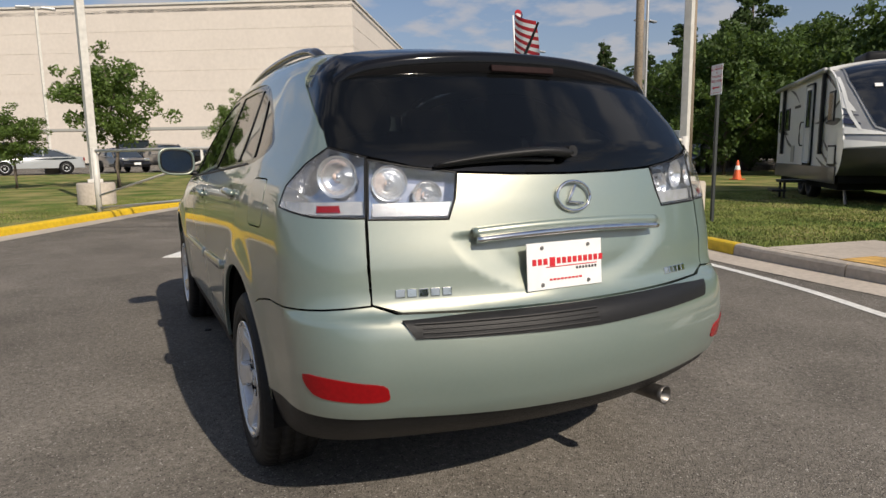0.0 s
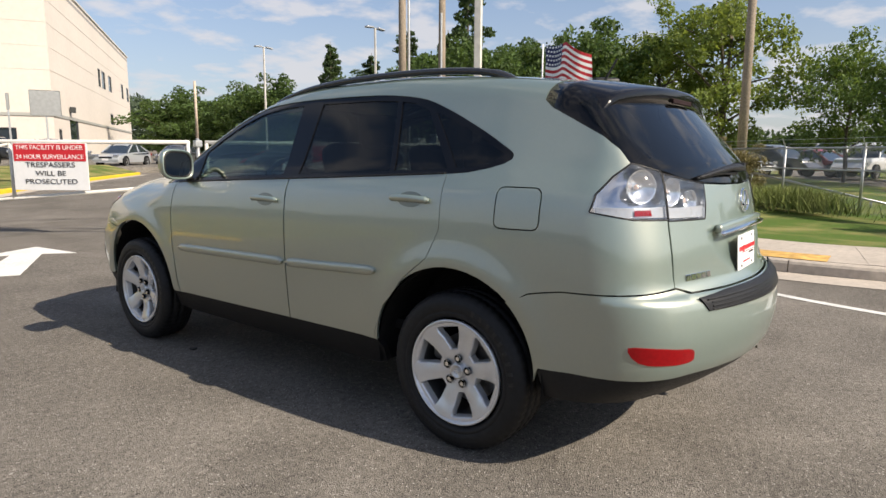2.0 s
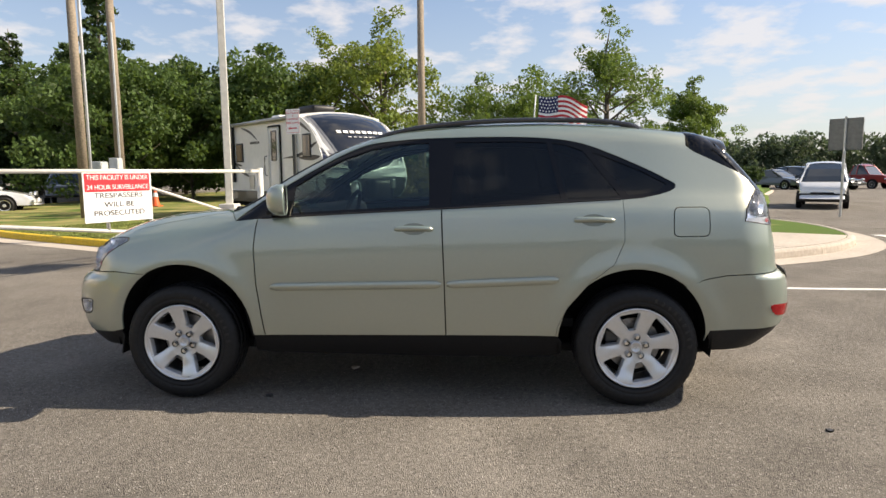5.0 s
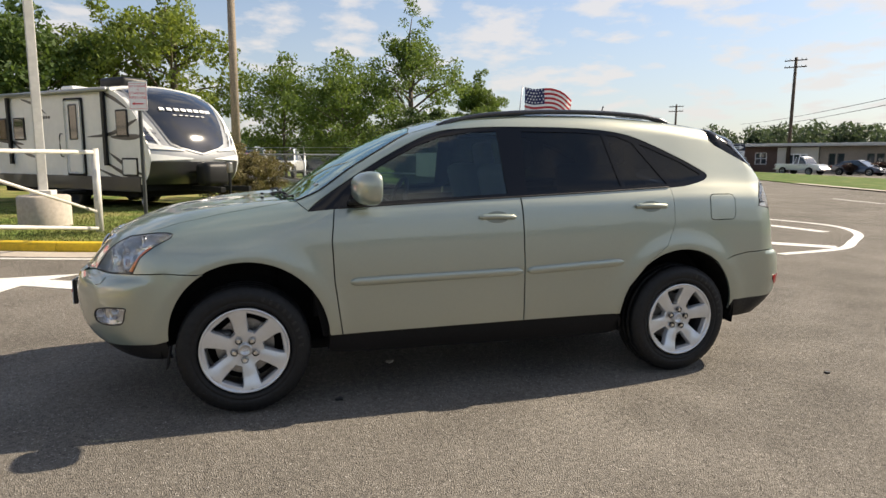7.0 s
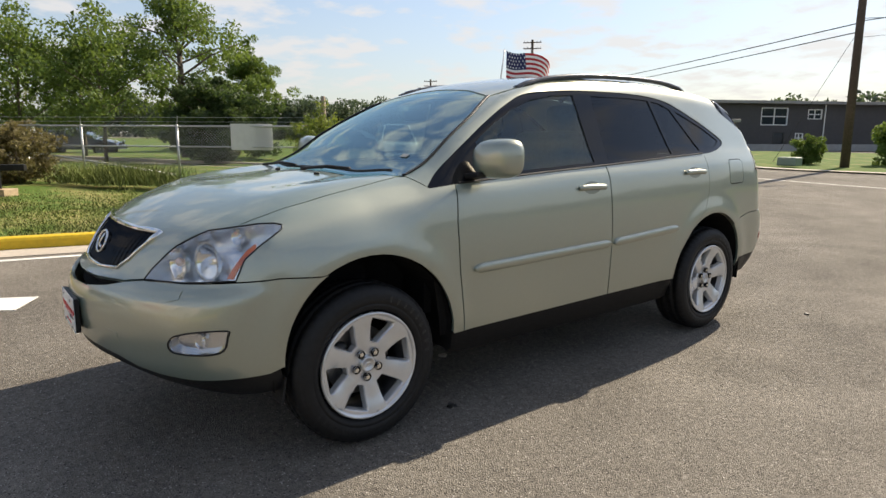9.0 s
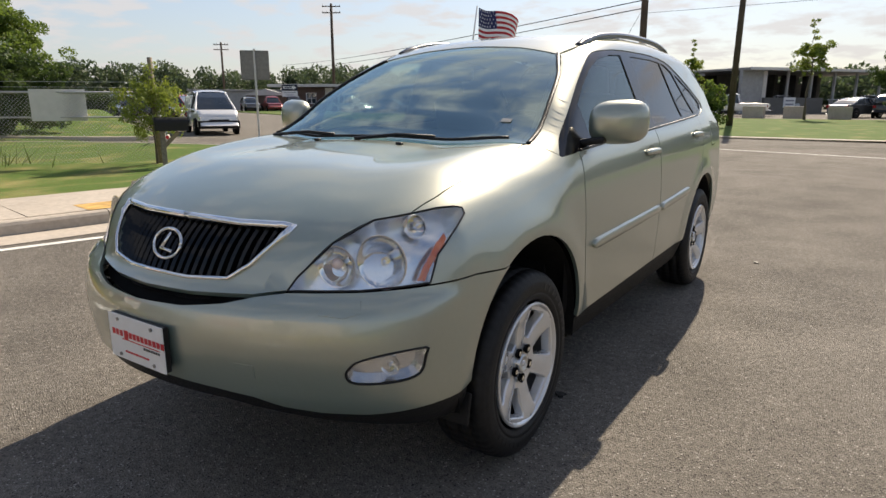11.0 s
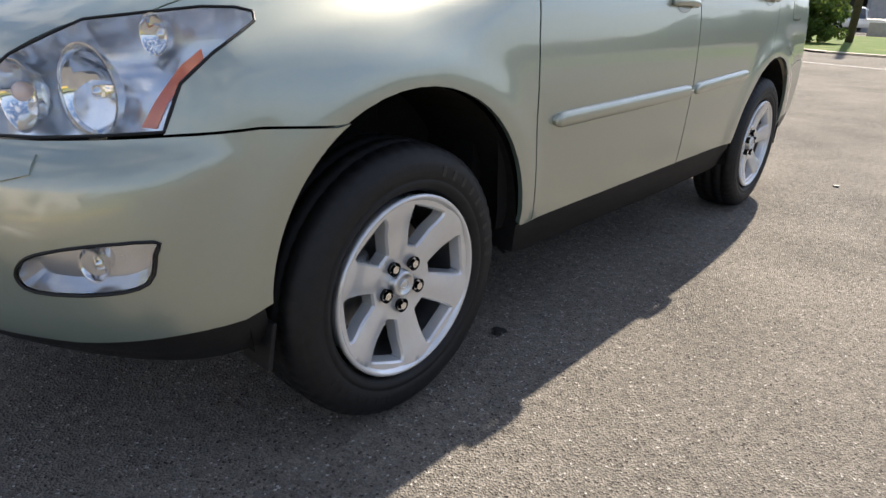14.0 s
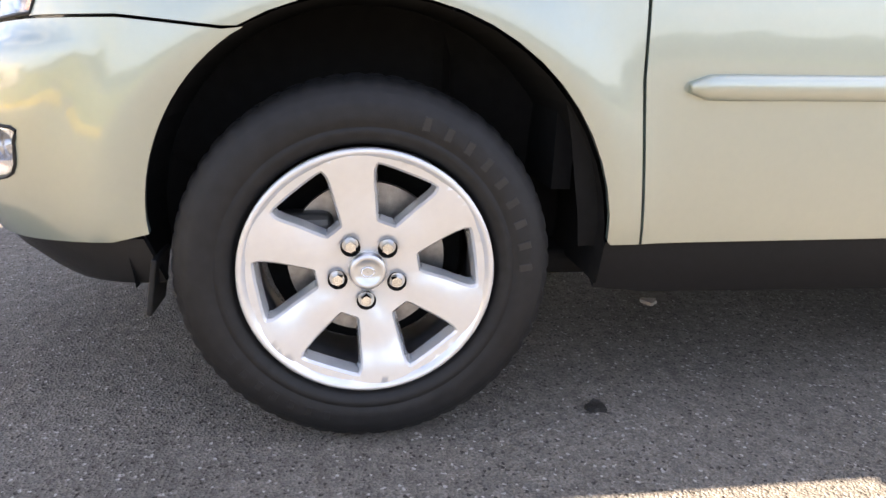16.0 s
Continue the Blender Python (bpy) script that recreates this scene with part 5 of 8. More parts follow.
def kerb_run(name, line, side, pick, mat, label):
    """A run of kerb stones with rounded tops along a line, each a piece of its own."""
    run = tagged(new(name), label, "kerb", kind="structure")
    d = np.r_[0, np.cumsum(np.linalg.norm(np.diff(line, axis=0), axis=1))]
    s, sec = 0.0, [(0, -.05), (.012, .10), (.03, .128), (.06, .14), (.13, .142), (.15, .13), (.15, -.05)]
    while s < d[-1]:
        e = min(s + 1.5, d[-1])
        ss = np.linspace(s + .006, e - .006, 5)
        pts = np.stack([np.interp(ss, d, line[:, 0]), np.interp(ss, d, line[:, 1])], 1)
        if pick(pts.mean(0)):
            t = np.gradient(pts, axis=0)
            t /= np.linalg.norm(t, axis=1, keepdims=True)
            nrm = side * np.stack([-t[:, 1], t[:, 0]], 1)
            bm = bmesh.new()
            rows = [[bm.verts.new((*(p + q * a), h)) for a, h in sec] for p, q in zip(pts, nrm)]
            for r0, r1 in zip(rows, rows[1:]):
                for k in range(len(sec) - 1):
                    bm.faces.new((r0[k], r0[k + 1], r1[k + 1], r1[k]))
            bm.faces.new(rows[0]), bm.faces.new(rows[-1][::-1])
            bmesh.ops.recalc_face_normals(bm, faces=bm.faces)
            part("kerb_stone", bm, mat, run)
        s = e
    return run


def ribbon(line, a, b, z0, z1):
    """A flat strip between two offsets from a line."""
    p, q = beside(line, a), beside(line, b)
    bm = bmesh.new()
    rows = [(bm.verts.new((*u, z1)), bm.verts.new((*v, z1))) for u, v in zip(p, q)]
    for (u0, v0), (u1, v1) in zip(rows, rows[1:]):
        bm.faces.new((u0, v0, v1, u1))
    bmesh.ops.recalc_face_normals(bm, faces=bm.faces)
    for f in bm.faces:
        if f.normal.z < 0:
            f.normal_flip()
    return bm


kerb_run("kerb", line_r, -1, lambda p: p[1] > 2.5 and p[0] < 30 and not (p[0] > 10 and p[1] < 9), YELLOW, "yellow-painted kerb along the grass")
kerb_run("kerb", line_r, -1, lambda p: p[1] <= 2.5 or (p[0] > 10 and p[1] < 9), CONCRETE, "bare concrete kerb at the street corner")
kerb_run("kerb", KERB_S, -1, lambda p: True, CONCRETE, "weathered concrete kerb of the side street")
kerb_run("kerb", line_l, 1, lambda p: p[1] > 7.6, YELLOW, "yellow-painted kerb along the grass")
for nm, ln, a, b in (("gutter", line_r, 0, .48), ("gutter", line_l[line_l[:, 1] > 7.6], 0, -.48)):
    tagged(part(nm, ribbon(ln, a, b, 0, .006), CONCRETE), "pale concrete gutter beside the kerb", "gutter", kind="structure")
walk_line = line_r[(line_r[:, 1] < 2.4) & (line_r[:, 0] < 8.0)]
pavement = tagged(new("pavement"), "pale concrete pavement slabs at the corner", "pavement", kind="structure")
run = np.r_[0, np.cumsum(np.linalg.norm(np.diff(walk_line, axis=0), axis=1))]
for i, a in enumerate(np.arange(0, run[-1] - .2, 1.5)):
    ss = np.linspace(a + .006, min(a + 1.5, run[-1]) - .006, 5)
    mid = np.stack([np.interp(ss, run, walk_line[:, 0]), np.interp(ss, run, walk_line[:, 1])], 1)
    outline = list(map(tuple, beside(mid, -.155))) + list(map(tuple, beside(mid, -1.75)))[::-1]
    part("slab", extruded(outline, .14, Matrix.Translation((0, 0, .003 + .003 * (i % 2)))), CONCRETE, pavement)
ramp = line_r[(line_r[:, 1] < 1.35) & (line_r[:, 1] > -.9) & (line_r[:, 0] < 8)]
tagged(part("ramp_patch", ribbon(ramp, -.12, -.62, 0, .149), TACTILE), "faded orange paint on the pavement ramp", "paint patch", kind="structure")


def paint(name, bm, label):
    tagged(part(name, bm, LINE), label, "road marking", kind="structure")


def stripe(points, w, steps=6):
    return ribbon(smooth_line(points, steps), -w / 2, w / 2, 0, .005)


paint("edge_line", stripe([(5.9, 7.6), (5.25, 5.6), (4.85, 4.1), (4.5, 2.5), (4.12, 1.05), (3.7, .0), (3.3, -1.05), (3.02, -2.5), (2.95, -4.2)], .10), "thin white edge line on the driveway")
paint("stop_bar", extruded([(4.62, -1.72), (4.64, -2.30), (3.12, -2.17), (3.19, -1.65)], .005), "broad white bar on the asphalt")
paint("island_line", stripe([(10.5, -8.2), (7.8, -8.95), (6.3, -9.15), (5.05, -8.4), (4.1, -7.2), (3.45, -6.2), (3.2, -4.8)], .16), "curved white island line at the junction")
paint("island_bar", stripe([(9.4, -7.3), (7.0, -7.8), (5.4, -8.0)], .26), "white bar inside the island marking")
paint("island_bar", stripe([(4.9, -5.0), (4.2, -5.7), (3.6, -6.3)], .34), "white bar inside the island marking")
paint("street_line", stripe([(-3.9, -13.05), (.97, -14.22), (6, -15.4), (14, -17.6)], .11), "long white line on the street")


def arrow_mark(tip, way, label):
    w = Vector(way).normalized()
    s = Vector((-w.y, w.x))
    t = Vector(tip)
    pts = [t, t - w * .78 + s * .56, t - w * .70 + s * .17, t - w * 2.25 + s * .20, t - w * 2.25 - s * .20, t - w * .70 - s * .17, t - w * .78 - s * .56]
    paint("arrow", extruded([tuple(p) for p in pts], .005), label)


arrow_mark((.34, 8.02), (.48, .88), "white arrow on the driveway")
arrow_mark((3.75, 5.65), (.48, .88), "white arrow on the driveway near the kerb")
TAR = material("dark_tar", (.022, .021, .02), .5, 0, .2, 30, .2, 100)
for pts in ([(-6, 13.5), (-1.5, 10.6), (2, 9.4), (5.0, 8.6)], [(1.2, 12.2), (4, 10.6), (7.5, 11.8)]):
    tagged(part("tar_seam", ribbon(smooth_line(pts, 8), -.02, .02, 0, .004), TAR), "dark tar seam across the asphalt", "crack", kind="structure")
rng = random.Random(5)
for (x, y), r, mt, lab in (((-1.19, -.94), .018, TAR, "small dark pebble on the asphalt"), ((-.82, 2.205), .026, TAR, "small oil stain on the asphalt"), ((-.23, 1.80), .03, CONCRETE, "pale spill on the asphalt")):
    n = 12
    ring = [(x + r * rng.uniform(.5, 1.2) * math.cos(2 * math.pi * k / n), y + r * rng.uniform(.5, 1.2) * math.sin(2 * math.pi * k / n)) for k in range(n)]
    tagged(part("ground_spot", extruded(ring, .004 if r > .03 else .010), mt), lab, "debris")

tagged(part("kerb", ribbon(smooth_line(far_edge[:5], 6), -.30, .30, 0, .058), CONCRETE), "pale concrete edging along the far grass", "kerb", kind="structure")
# Blades of grass where the camera passes nearest.
def blades(name, count, spots, label, seed, tall=.05):
    g = np.random.RandomState(seed)
    xy = spots(g, count)
    a = g.uniform(0, 2 * np.pi, len(xy))
    h, w = g.uniform(.5, 1.4, len(xy)) * tall, g.uniform(.006, .014, len(xy))
    lean = g.normal(0, .5, (len(xy), 2)) * h[:, None]
    dx = np.stack([np.cos(a) * w, np.sin(a) * w], 1)
    z = np.full(len(xy), .125)
    v = np.concatenate([np.c_[xy - dx, z], np.c_[xy + dx, z], np.c_[xy + lean, z + h]])
    k = len(xy)
    me = bpy.data.meshes.new(name)
    me.from_pydata(v.tolist(), [], np.stack([np.arange(k), np.arange(k) + k, np.arange(k) + 2 * k], 1).tolist())
    return tagged(mesh_part(name, me, BLADE), label, "grass", kind="stuff")


BLADE = material("grass_blade", (.17, .20, .055), .8, 0, .4, 1.2, island=.45, spec=.2)


def right_verge(g, n):
    d = np.r_[0, np.cumsum(np.linalg.norm(np.diff(line_r, axis=0), axis=1))]
    s = g.uniform(d[np.argmin(np.hypot(*(line_r - (5.1, 2.2)).T))], d[np.argmin(np.hypot(*(line_r - (9.4, 12.6)).T))], n)
    off = .18 + g.beta(1, 2.2, n) * 7
    base = np.stack([np.interp(s, d, line_r[:, 0]), np.interp(s, d, line_r[:, 1])], 1)
    t = np.stack([np.interp(s, d, np.gradient(line_r[:, 0])), np.interp(s, d, np.gradient(line_r[:, 1]))], 1)
    t /= np.linalg.norm(t, axis=1, keepdims=True)
    return base + off[:, None] * np.stack([t[:, 1], -t[:, 0]], 1)


def left_verge(g, n):
    s = g.uniform(0, 1, n)
    base = np.array([-4.0, 8.6]) + s[:, None] * np.array([5.0, 8.7])
    return base + (.5 + g.beta(1, 2, n) * 8)[:, None] * np.array([-.87, .5])


blades("grass", 45000, right_verge, "short dry grass blades on the verge", 3, .032)
blades("grass", 26000, left_verge, "short dry grass blades on the verge", 4, .032)

def weed_patch(g, n):
    return np.array([13.2, .9]) + g.normal(0, 1, (n, 2)) @ np.array([[.75, .55], [-.2, .22]])


blades("weeds", 2600, weed_patch, "tall green weeds along the fence", 6, .42)

# ---- gate, poles and signs ----
gate_post_l, gate_mid, gate_post_r = Vector((-1.78, 13.2, 0)), Vector((2.42, 7.35, 0)), Vector((7.2, 5.2, 0))


def gate_leaf(hinge, free, base_z, sign_a, sign_b, label):
    """A barrier leaf of welded pipe with a notice board fixed to it."""
    way = (free - hinge)
    length = way.length
    m = Matrix.Translation(hinge) @ Matrix.Rotation(math.atan2(way.y, way.x), 4, "Z")
    leaf = thing("gate_leaf", label, "gate", m, "gate leaves across the driveway")
    part("hinge_post", rod((0, 0, 0), (0, 0, 1.50), .060, .060, 16), WHITE_STEEL, leaf, "thick white hinge post", True)
    part("top_rail", rod((.05, 0, 1.44), (length - .03, 0, 1.44), .032, .030, 12), WHITE_STEEL, leaf, "", True)
    part("low_rail", rod((.05, 0, .20), (length - .05, 0, .80), .028, .028, 10), WHITE_STEEL, leaf, "", True)
    part("brace", rod((.06, 0, .48), (length * .60, 0, 1.41), .024, .024, 10), WHITE_STEEL, leaf, "", True)
    for x in (length * .46, length * .60, length - .05):
        part("upright", rod((x, 0, .20 + .6 * x / length), (x, 0, 1.44), .028, .028, 10), WHITE_STEEL, leaf, "", True)
    return leaf, m, length


def notice(a, b, way_out, label):
    """The red and white notice board, lettered on the side towards the car."""
    mid, half = (a + b) / 2, (b - a)
    m = Matrix.Translation(mid) @ Matrix.Rotation(math.atan2(half.y, half.x), 4, "Z") @ Matrix.Rotation(math.pi / 2, 4, "X")
    w, h = half.length, .72
    board = thing("notice_board", label, "sign", Matrix.Translation((0, 0, 0)) @ m, "notice boards on the gate")
    part("board", box(w, h, .012, None, .004), SIGN_WHITE, board)
    part("red_field", box(w * .96, h * .37, .004, pose(0, h * .30, .008), .001), RED_PRINT, board, "red upper field")
    for text, z, size, mt in (("THIS FACILITY IS UNDER", .40, .112, SIGN_WHITE), ("24 HOUR SURVEILLANCE", .205, .112, SIGN_WHITE), ("TRESPASSERS", .035, .125, BLACK_PRINT), ("WILL BE", -.145, .125, BLACK_PRINT), ("PROSECUTED", -.32, .125, BLACK_PRINT)):
        me = lettering(text, size * .86, pose(0, z * h, .011), .0015)
        xs = [v.co.x for v in me.vertices]
        me.transform(Matrix.Diagonal((min(1.25, w * .90 / (max(xs) - min(xs))), 1, 1, 1)))
        mesh_part("lettering", me, mt, board)
    return board


gate_leaf(gate_post_l, gate_mid + Vector((-.06, .08, 0)), .13, 0, 0, "white pipe gate leaf, closed across the driveway")
gate_leaf(gate_post_r, gate_mid + Vector((.07, -.03, 0)), .13, 0, 0, "white pipe gate leaf, closed across the driveway")
out_l, out_r = Vector((-.82, -.58, 0)) * .06, Vector((-.41, -.91, 0)) * .06
notice(Vector((.74, 9.66, 1.06)) + out_l, Vector((1.42, 8.70, 1.06)) + out_l, None, "red and white notice board hung on the gate")
notice(Vector((4.02, 6.63, 1.06)) + out_r, Vector((5.02, 6.19, 1.06)) + out_r, None, "red and white notice board hung on the gate")
drop = thing("drop_post", "slim steel drop post where the gate leaves meet", "post", Matrix.Translation(gate_mid))
part("post", rod((0, 0, 0), (0, 0, 1.5), .026, .026, 12), GALV, drop, "", True)
part("mast", rod((0, 0, 1.5), (.0, 0, 2.35), .022, .018, 12), material("rusty_cap_paint", (.50, .40, .31), .7, 0, .35, 12), drop, "rust-stained pale mast", True)
part("foot", rod((0, 0, 0), (0, 0, .03), .12, .10, 16), CONCRETE, drop)
part("latch", box(.12, .08, .10, pose(0, 0, 1.42), .015), GALV, drop)


def lamp_pole(x, y, z, h, name_label, side=.11, heads=True, cap=.55, rad=.42):
    """A square steel pole on a round concrete footing."""
    p = thing("lamp_pole", name_label, "lamp post", Matrix.Translation((x, y, z)))
    part("footing", turned([(0, rad), (cap - .03, rad), (cap, rad - .03), (cap, .001)], 32, "z"), CONCRETE, p, "round concrete footing", True)
    part("base_plate", box(.34, .34, .09, pose(0, 0, cap + .045), .015), WHITE_STEEL, p)
    bm = box(side * 1.25, side * 1.25, h - cap, pose(0, 0, (h + cap) / 2, 0, 0, 20), .012)
    part("pole", bm, WHITE_STEEL, p, "square painted steel pole")
    if heads:
        for s in (-1, 1):
            part("lamp_head", box(.75, .34, .14, pose(s * .62, 0, h - .02, 0, s * 4, 0), .04), GALV, p, "flat grey lamp head")
            part("arm", rod((0, 0, h - .05), (s * .3, 0, h - .03), .03, .03, 8), GALV, p)
    return p


lamp_pole(8.46, 6.35, .13, 7.6, "tall white square pole on a concrete footing in the grass", .115, False)
lamp_pole(-1.89, 15.75, .13, 7.8, "tall white square pole on a concrete footing behind the gate", .145, False, .55, .44)
lamp_pole(-5.0, 42.3, .5, 9.6, "double-headed car park lamp post on a footing", .11, True, .6, .4)
lamp_pole(33.7, 33.4, 0, 10.8, "car park lamp post before the trees", .11, True, .6, .4)
lamp_pole(35.7, 49.9, 0, 11.2, "car park lamp post far off", .11, True, .6, .4)


def wood_pole(x, y, h, r, mat, label, arms=0, lean=(0, 0), turn=0.0, z=0.0):
    p = thing("utility_pole", label, "utility pole", Matrix.Translation((x, y, z)) @ Matrix.Rotation(turn, 4, "Z"))
    part("pole", rod((0, 0, -.1), (lean[0], lean[1], h), r, r * .72, 16), mat, p, "", True)
    for k in range(arms):
        zz = h - .35 - .75 * k
        part("crossarm", box(2.3, .10, .12, pose(0, .1, zz), .01), mat, p)
        for xx in (-1.05, -.6, .6, 1.05):
            part("insulator", rod((xx, .1, zz + .06), (xx, .1, zz + .22), .035, .02, 8), DARK_STEEL, p)
    return p


pa = wood_pole(13.58, 12.98, 9.0, .15, WOOD_POLE, "weathered wooden utility pole beside the service boxes")
pb = wood_pole(16.68, 13.69, 9.5, .16, WOOD_POLE, "weathered wooden utility pole behind the service boxes")
part("conduit", rod((.22, -.1, 0), (.22, -.1, 7.5), .045, .045, 8), GALV, pa, "grey steel conduit")
part("conduit", rod((-.2, -.12, 0), (-.2, -.12, 6.5), .04, .04, 8), GALV, pb, "grey steel conduit")
wood_pole(19.4, 3.42, 8.5, .16, WOOD_POLE, "weathered wooden utility pole behind the fence")
wood_pole(56.2, -56.8, 13.1, .22, DARK_POLE, "dark wooden utility pole with two crossarms", 2, (0, 0), radians(35))
wood_pole(84.9, -62.0, 10.2, .20, DARK_POLE, "dark wooden utility pole far down the street", 2, (0, 0), radians(35))
wood_pole(6.9, -24.0, 9.5, .17, DARK_POLE, "dark creosoted utility pole on the far grass", 1, (.1, 0), radians(60))
wood_pole(4.3, -31.0, 11.0, .17, DARK_POLE, "dark creosoted utility pole on the far grass", 0, (-.1, 0))
WIRE = material("black_cable", (.02, .02, .02), .6)
for a, b, sag, thick in (((6.9, -24.0, 5.55), (89, -78.2, 7.6), .5, .022), ((6.9, -24.0, 5.22), (89, -78.6, 6.9), .5, .022), ((6.9, -24.0, 5.6), (-40, -19, 7.4), .25, .018), ((6.9, -24.0, 5.7), (-30, -22, 7.6), 1.5, .014), ((6.9, -24.0, 5.0), (-60, -26, 6.6), .3, .008), ((6.9, -24.0, 5.4), (10.6, -26.0, .1), 0, .008), ((30, -14.0, 12.6), (-16, -26, 9.5), .8, .006)):
    a, b = Vector(a), Vector(b)
    pts = [a.lerp(b, t) - Vector((0, 0, sag * 4 * t * (1 - t))) for t in np.linspace(0, 1, 17)]
    tagged(part("overhead_cable", tube(pts, thick, 6), WIRE), "thin black overhead cable", "cable")
for x, y, w, h in ((14.6, 13.1, .55, .95), (15.3, 13.25, .5, .75), (15.95, 13.4, .45, 1.1)):
    bx = thing("service_box", "pale grey electrical box on a rack between the poles", "electrical box", Matrix.Translation((x, y, .13)) @ Matrix.Rotation(.2, 4, "Z"), "electrical boxes")
    part("cabinet", box(w, .28, h, pose(0, 0, .75 + h / 2), .02), material("pale_box_paint", (.50, .53, .54), .5, .2, .08, 10), bx)
    part("door", box(w * .88, .012, h * .9, pose(0, -.148, .75 + h / 2), .004), WHITE_STEEL, bx)
    part("stand", box(.06, .06, .78, pose(0, 0, .39), .004), GALV, bx)
tagged(part("service_rail", rod((13.9, 12.95, 1.1), (16.5, 13.5, 1.1), .03, .03, 10), GALV), "steel rail of the service rack", "rail")

fire = thing("fire_lane_sign", "small white no-parking sign on a dark steel post in the grass", "sign", Matrix.Translation((7.05, 4.47, .13)) @ Matrix.Rotation(radians(-108), 4, "Z"))
part("post", box(.05, .045, 2.0, pose(0, .02, 1.0), .004), DARK_STEEL, fire)
face = part("plate", box(.30, .006, .455, pose(0, -.012, 2.21), .002), SIGN_WHITE, fire)
part("red_border", box(.28, .003, .40, pose(0, -.0155, 2.21), .001), RED_PRINT, face)
part("white_field", box(.27, .003, .39, pose(0, -.017, 2.21), .001), SIGN_WHITE, face)
stand = Matrix.Rotation(math.pi / 2, 4, "X")
for text, z, s in (("NO PARKING", 2.365, .048), ("OR", 2.31, .032), ("STANDING", 2.255, .052), ("FIRE LANE", 2.185, .060)):
    mesh_part("lettering", lettering(text, s, Matrix.Translation((0, -.019, z)) @ stand, .0008), RED_PRINT, face)
part("arrow", extruded([(-.10, 0), (-.06, .028), (-.06, .011), (.09, .011), (.09, -.011), (-.06, -.011), (-.06, -.028)], .002, Matrix.Translation((0, -.0185, 2.09)) @ stand), RED_PRINT, face)

mail = thing("mailbox", "black domed mailbox on a weathered wooden post at the pavement", "mailbox", Matrix.Translation((9.72, -2.66, -.12)) @ Matrix.Rotation(radians(244), 4, "Z"))
part("post", box(.09, .09, 1.12, pose(0, 0, .52), .006), material("grey_weathered_post", (.23, .20, .165), .85, 0, .25, 30, .5, 80), mail, "weathered wooden post")
part("brace", box(.07, .07, .45, pose(.14, 0, .66, 0, 45, 0), .005), WOOD_POLE, mail)
dome = [(-.085, 0), (-.085, .12)] + [(.085 * math.cos(a), .12 + .085 * math.sin(a)) for a in np.linspace(math.pi, 0, 12)[1:-1]] + [(.085, .12), (.085, 0)]
part("box", extruded([(x * 1.35, z * 1.3) for x, z in dome], .62, pose(-.14, 0, .84, 90, 0, 90)), BLACK_TRIM, mail, "black sheet-steel box")
part("number_bars", box(.003, .09, .045, pose(.482, .0, .95), .001), SIGN_WHITE, mail)
part("red_disc", rod((.08, -.06, .72), (.08, -.068, .72), .035, .035, 16), RED_PRINT, mail)


def road_sign(x, y, z, turn, label, parts):
    s = thing("road_sign", label, "sign", Matrix.Translation((x, y, z)) @ Matrix.Rotation(radians(turn), 4, "Z"))
    part("post", box(.05, .05, 2.7, pose(0, .03, 1.35), .004), GALV, s)
    for nm, bm, mt in parts:
        part(nm, bm, mt, s)
    return s


octo = [(.38 * math.cos(radians(22.5 + 45 * k)), .38 * math.sin(radians(22.5 + 45 * k))) for k in range(8)]
road_sign(26.0, -8.2, -.10, 70, "octagonal stop sign seen from its pale back", [("plate", extruded(octo, .006, Matrix.Translation((0, 0, 2.35)) @ stand), material("bare_aluminium", (.80, .80, .79), .5, .1, .05, 8))])
back_sign = thing("road_sign", "large grey back of a square road sign on a steel post", "sign", Matrix.Translation((15.05, -9.55, -.02)) @ Matrix.Rotation(radians(42), 4, "Z"))
part("post", box(.06, .06, 2.95, pose(0, .035, 1.475), .004), GALV, back_sign)
part("plate", box(.90, .008, .92, pose(0, 0, 2.44), .03), SIGN_BACK, back_sign)
part("rib", box(.04, .012, .5, pose(0, -.010, 2.5), .004), GALV, back_sign)
ow = thing("road_sign", "dark blue one-way sign with a white arrow over a white plate", "sign", Matrix.Translation((59.2, -52.0, 0)) @ Matrix.Rotation(radians(228), 4, "Z") @ Matrix.Scale(.84, 4))
part("post", box(.14, .14, 3.3, pose(0, .10, 1.65), .01), DARK_STEEL, ow)
part("one_way_plate", box(2.3, .02, .85, pose(0, 0, 3.45), .03), material("sign_navy", (.012, .016, .045), .5, 0, .05, 8), ow)
part("white_arrow", extruded([(-.95, .17), (.45, .17), (.45, .33), (.98, 0), (.45, -.33), (.45, -.17), (-.95, -.17)], .006, Matrix.Translation((0, -.012, 3.45)) @ stand), SIGN_WHITE, ow)
part("print_bar", box(1.1, .008, .14, pose(-.2, -.022, 3.45), .002), bpy.data.materials["sign_navy"], ow)
part("white_plate", box(2.25, .02, .85, pose(0, 0, 2.55), .03), SIGN_WHITE, ow)
for k in range(2):
    part("print_bar", box(1.7 - .5 * k, .008, .10, pose(0, -.014, 2.70 - .32 * k), .002), material("plate_grey_print", (.35, .35, .37), .6), ow)
cone = thing("traffic_cone", "orange traffic cone with a white band on the grass", "traffic cone", Matrix.Translation((20.5, 14.6, .13)))
part("base", box(.42, .42, .04, pose(0, 0, .02), .01), material("cone_orange", (.72, .12, .03), .5, 0, .1, 20), cone)
part("body", turned([(.03, .17), (.75, .035), (.78, .02)], 20, "z"), bpy.data.materials["cone_orange"], cone, "", True)
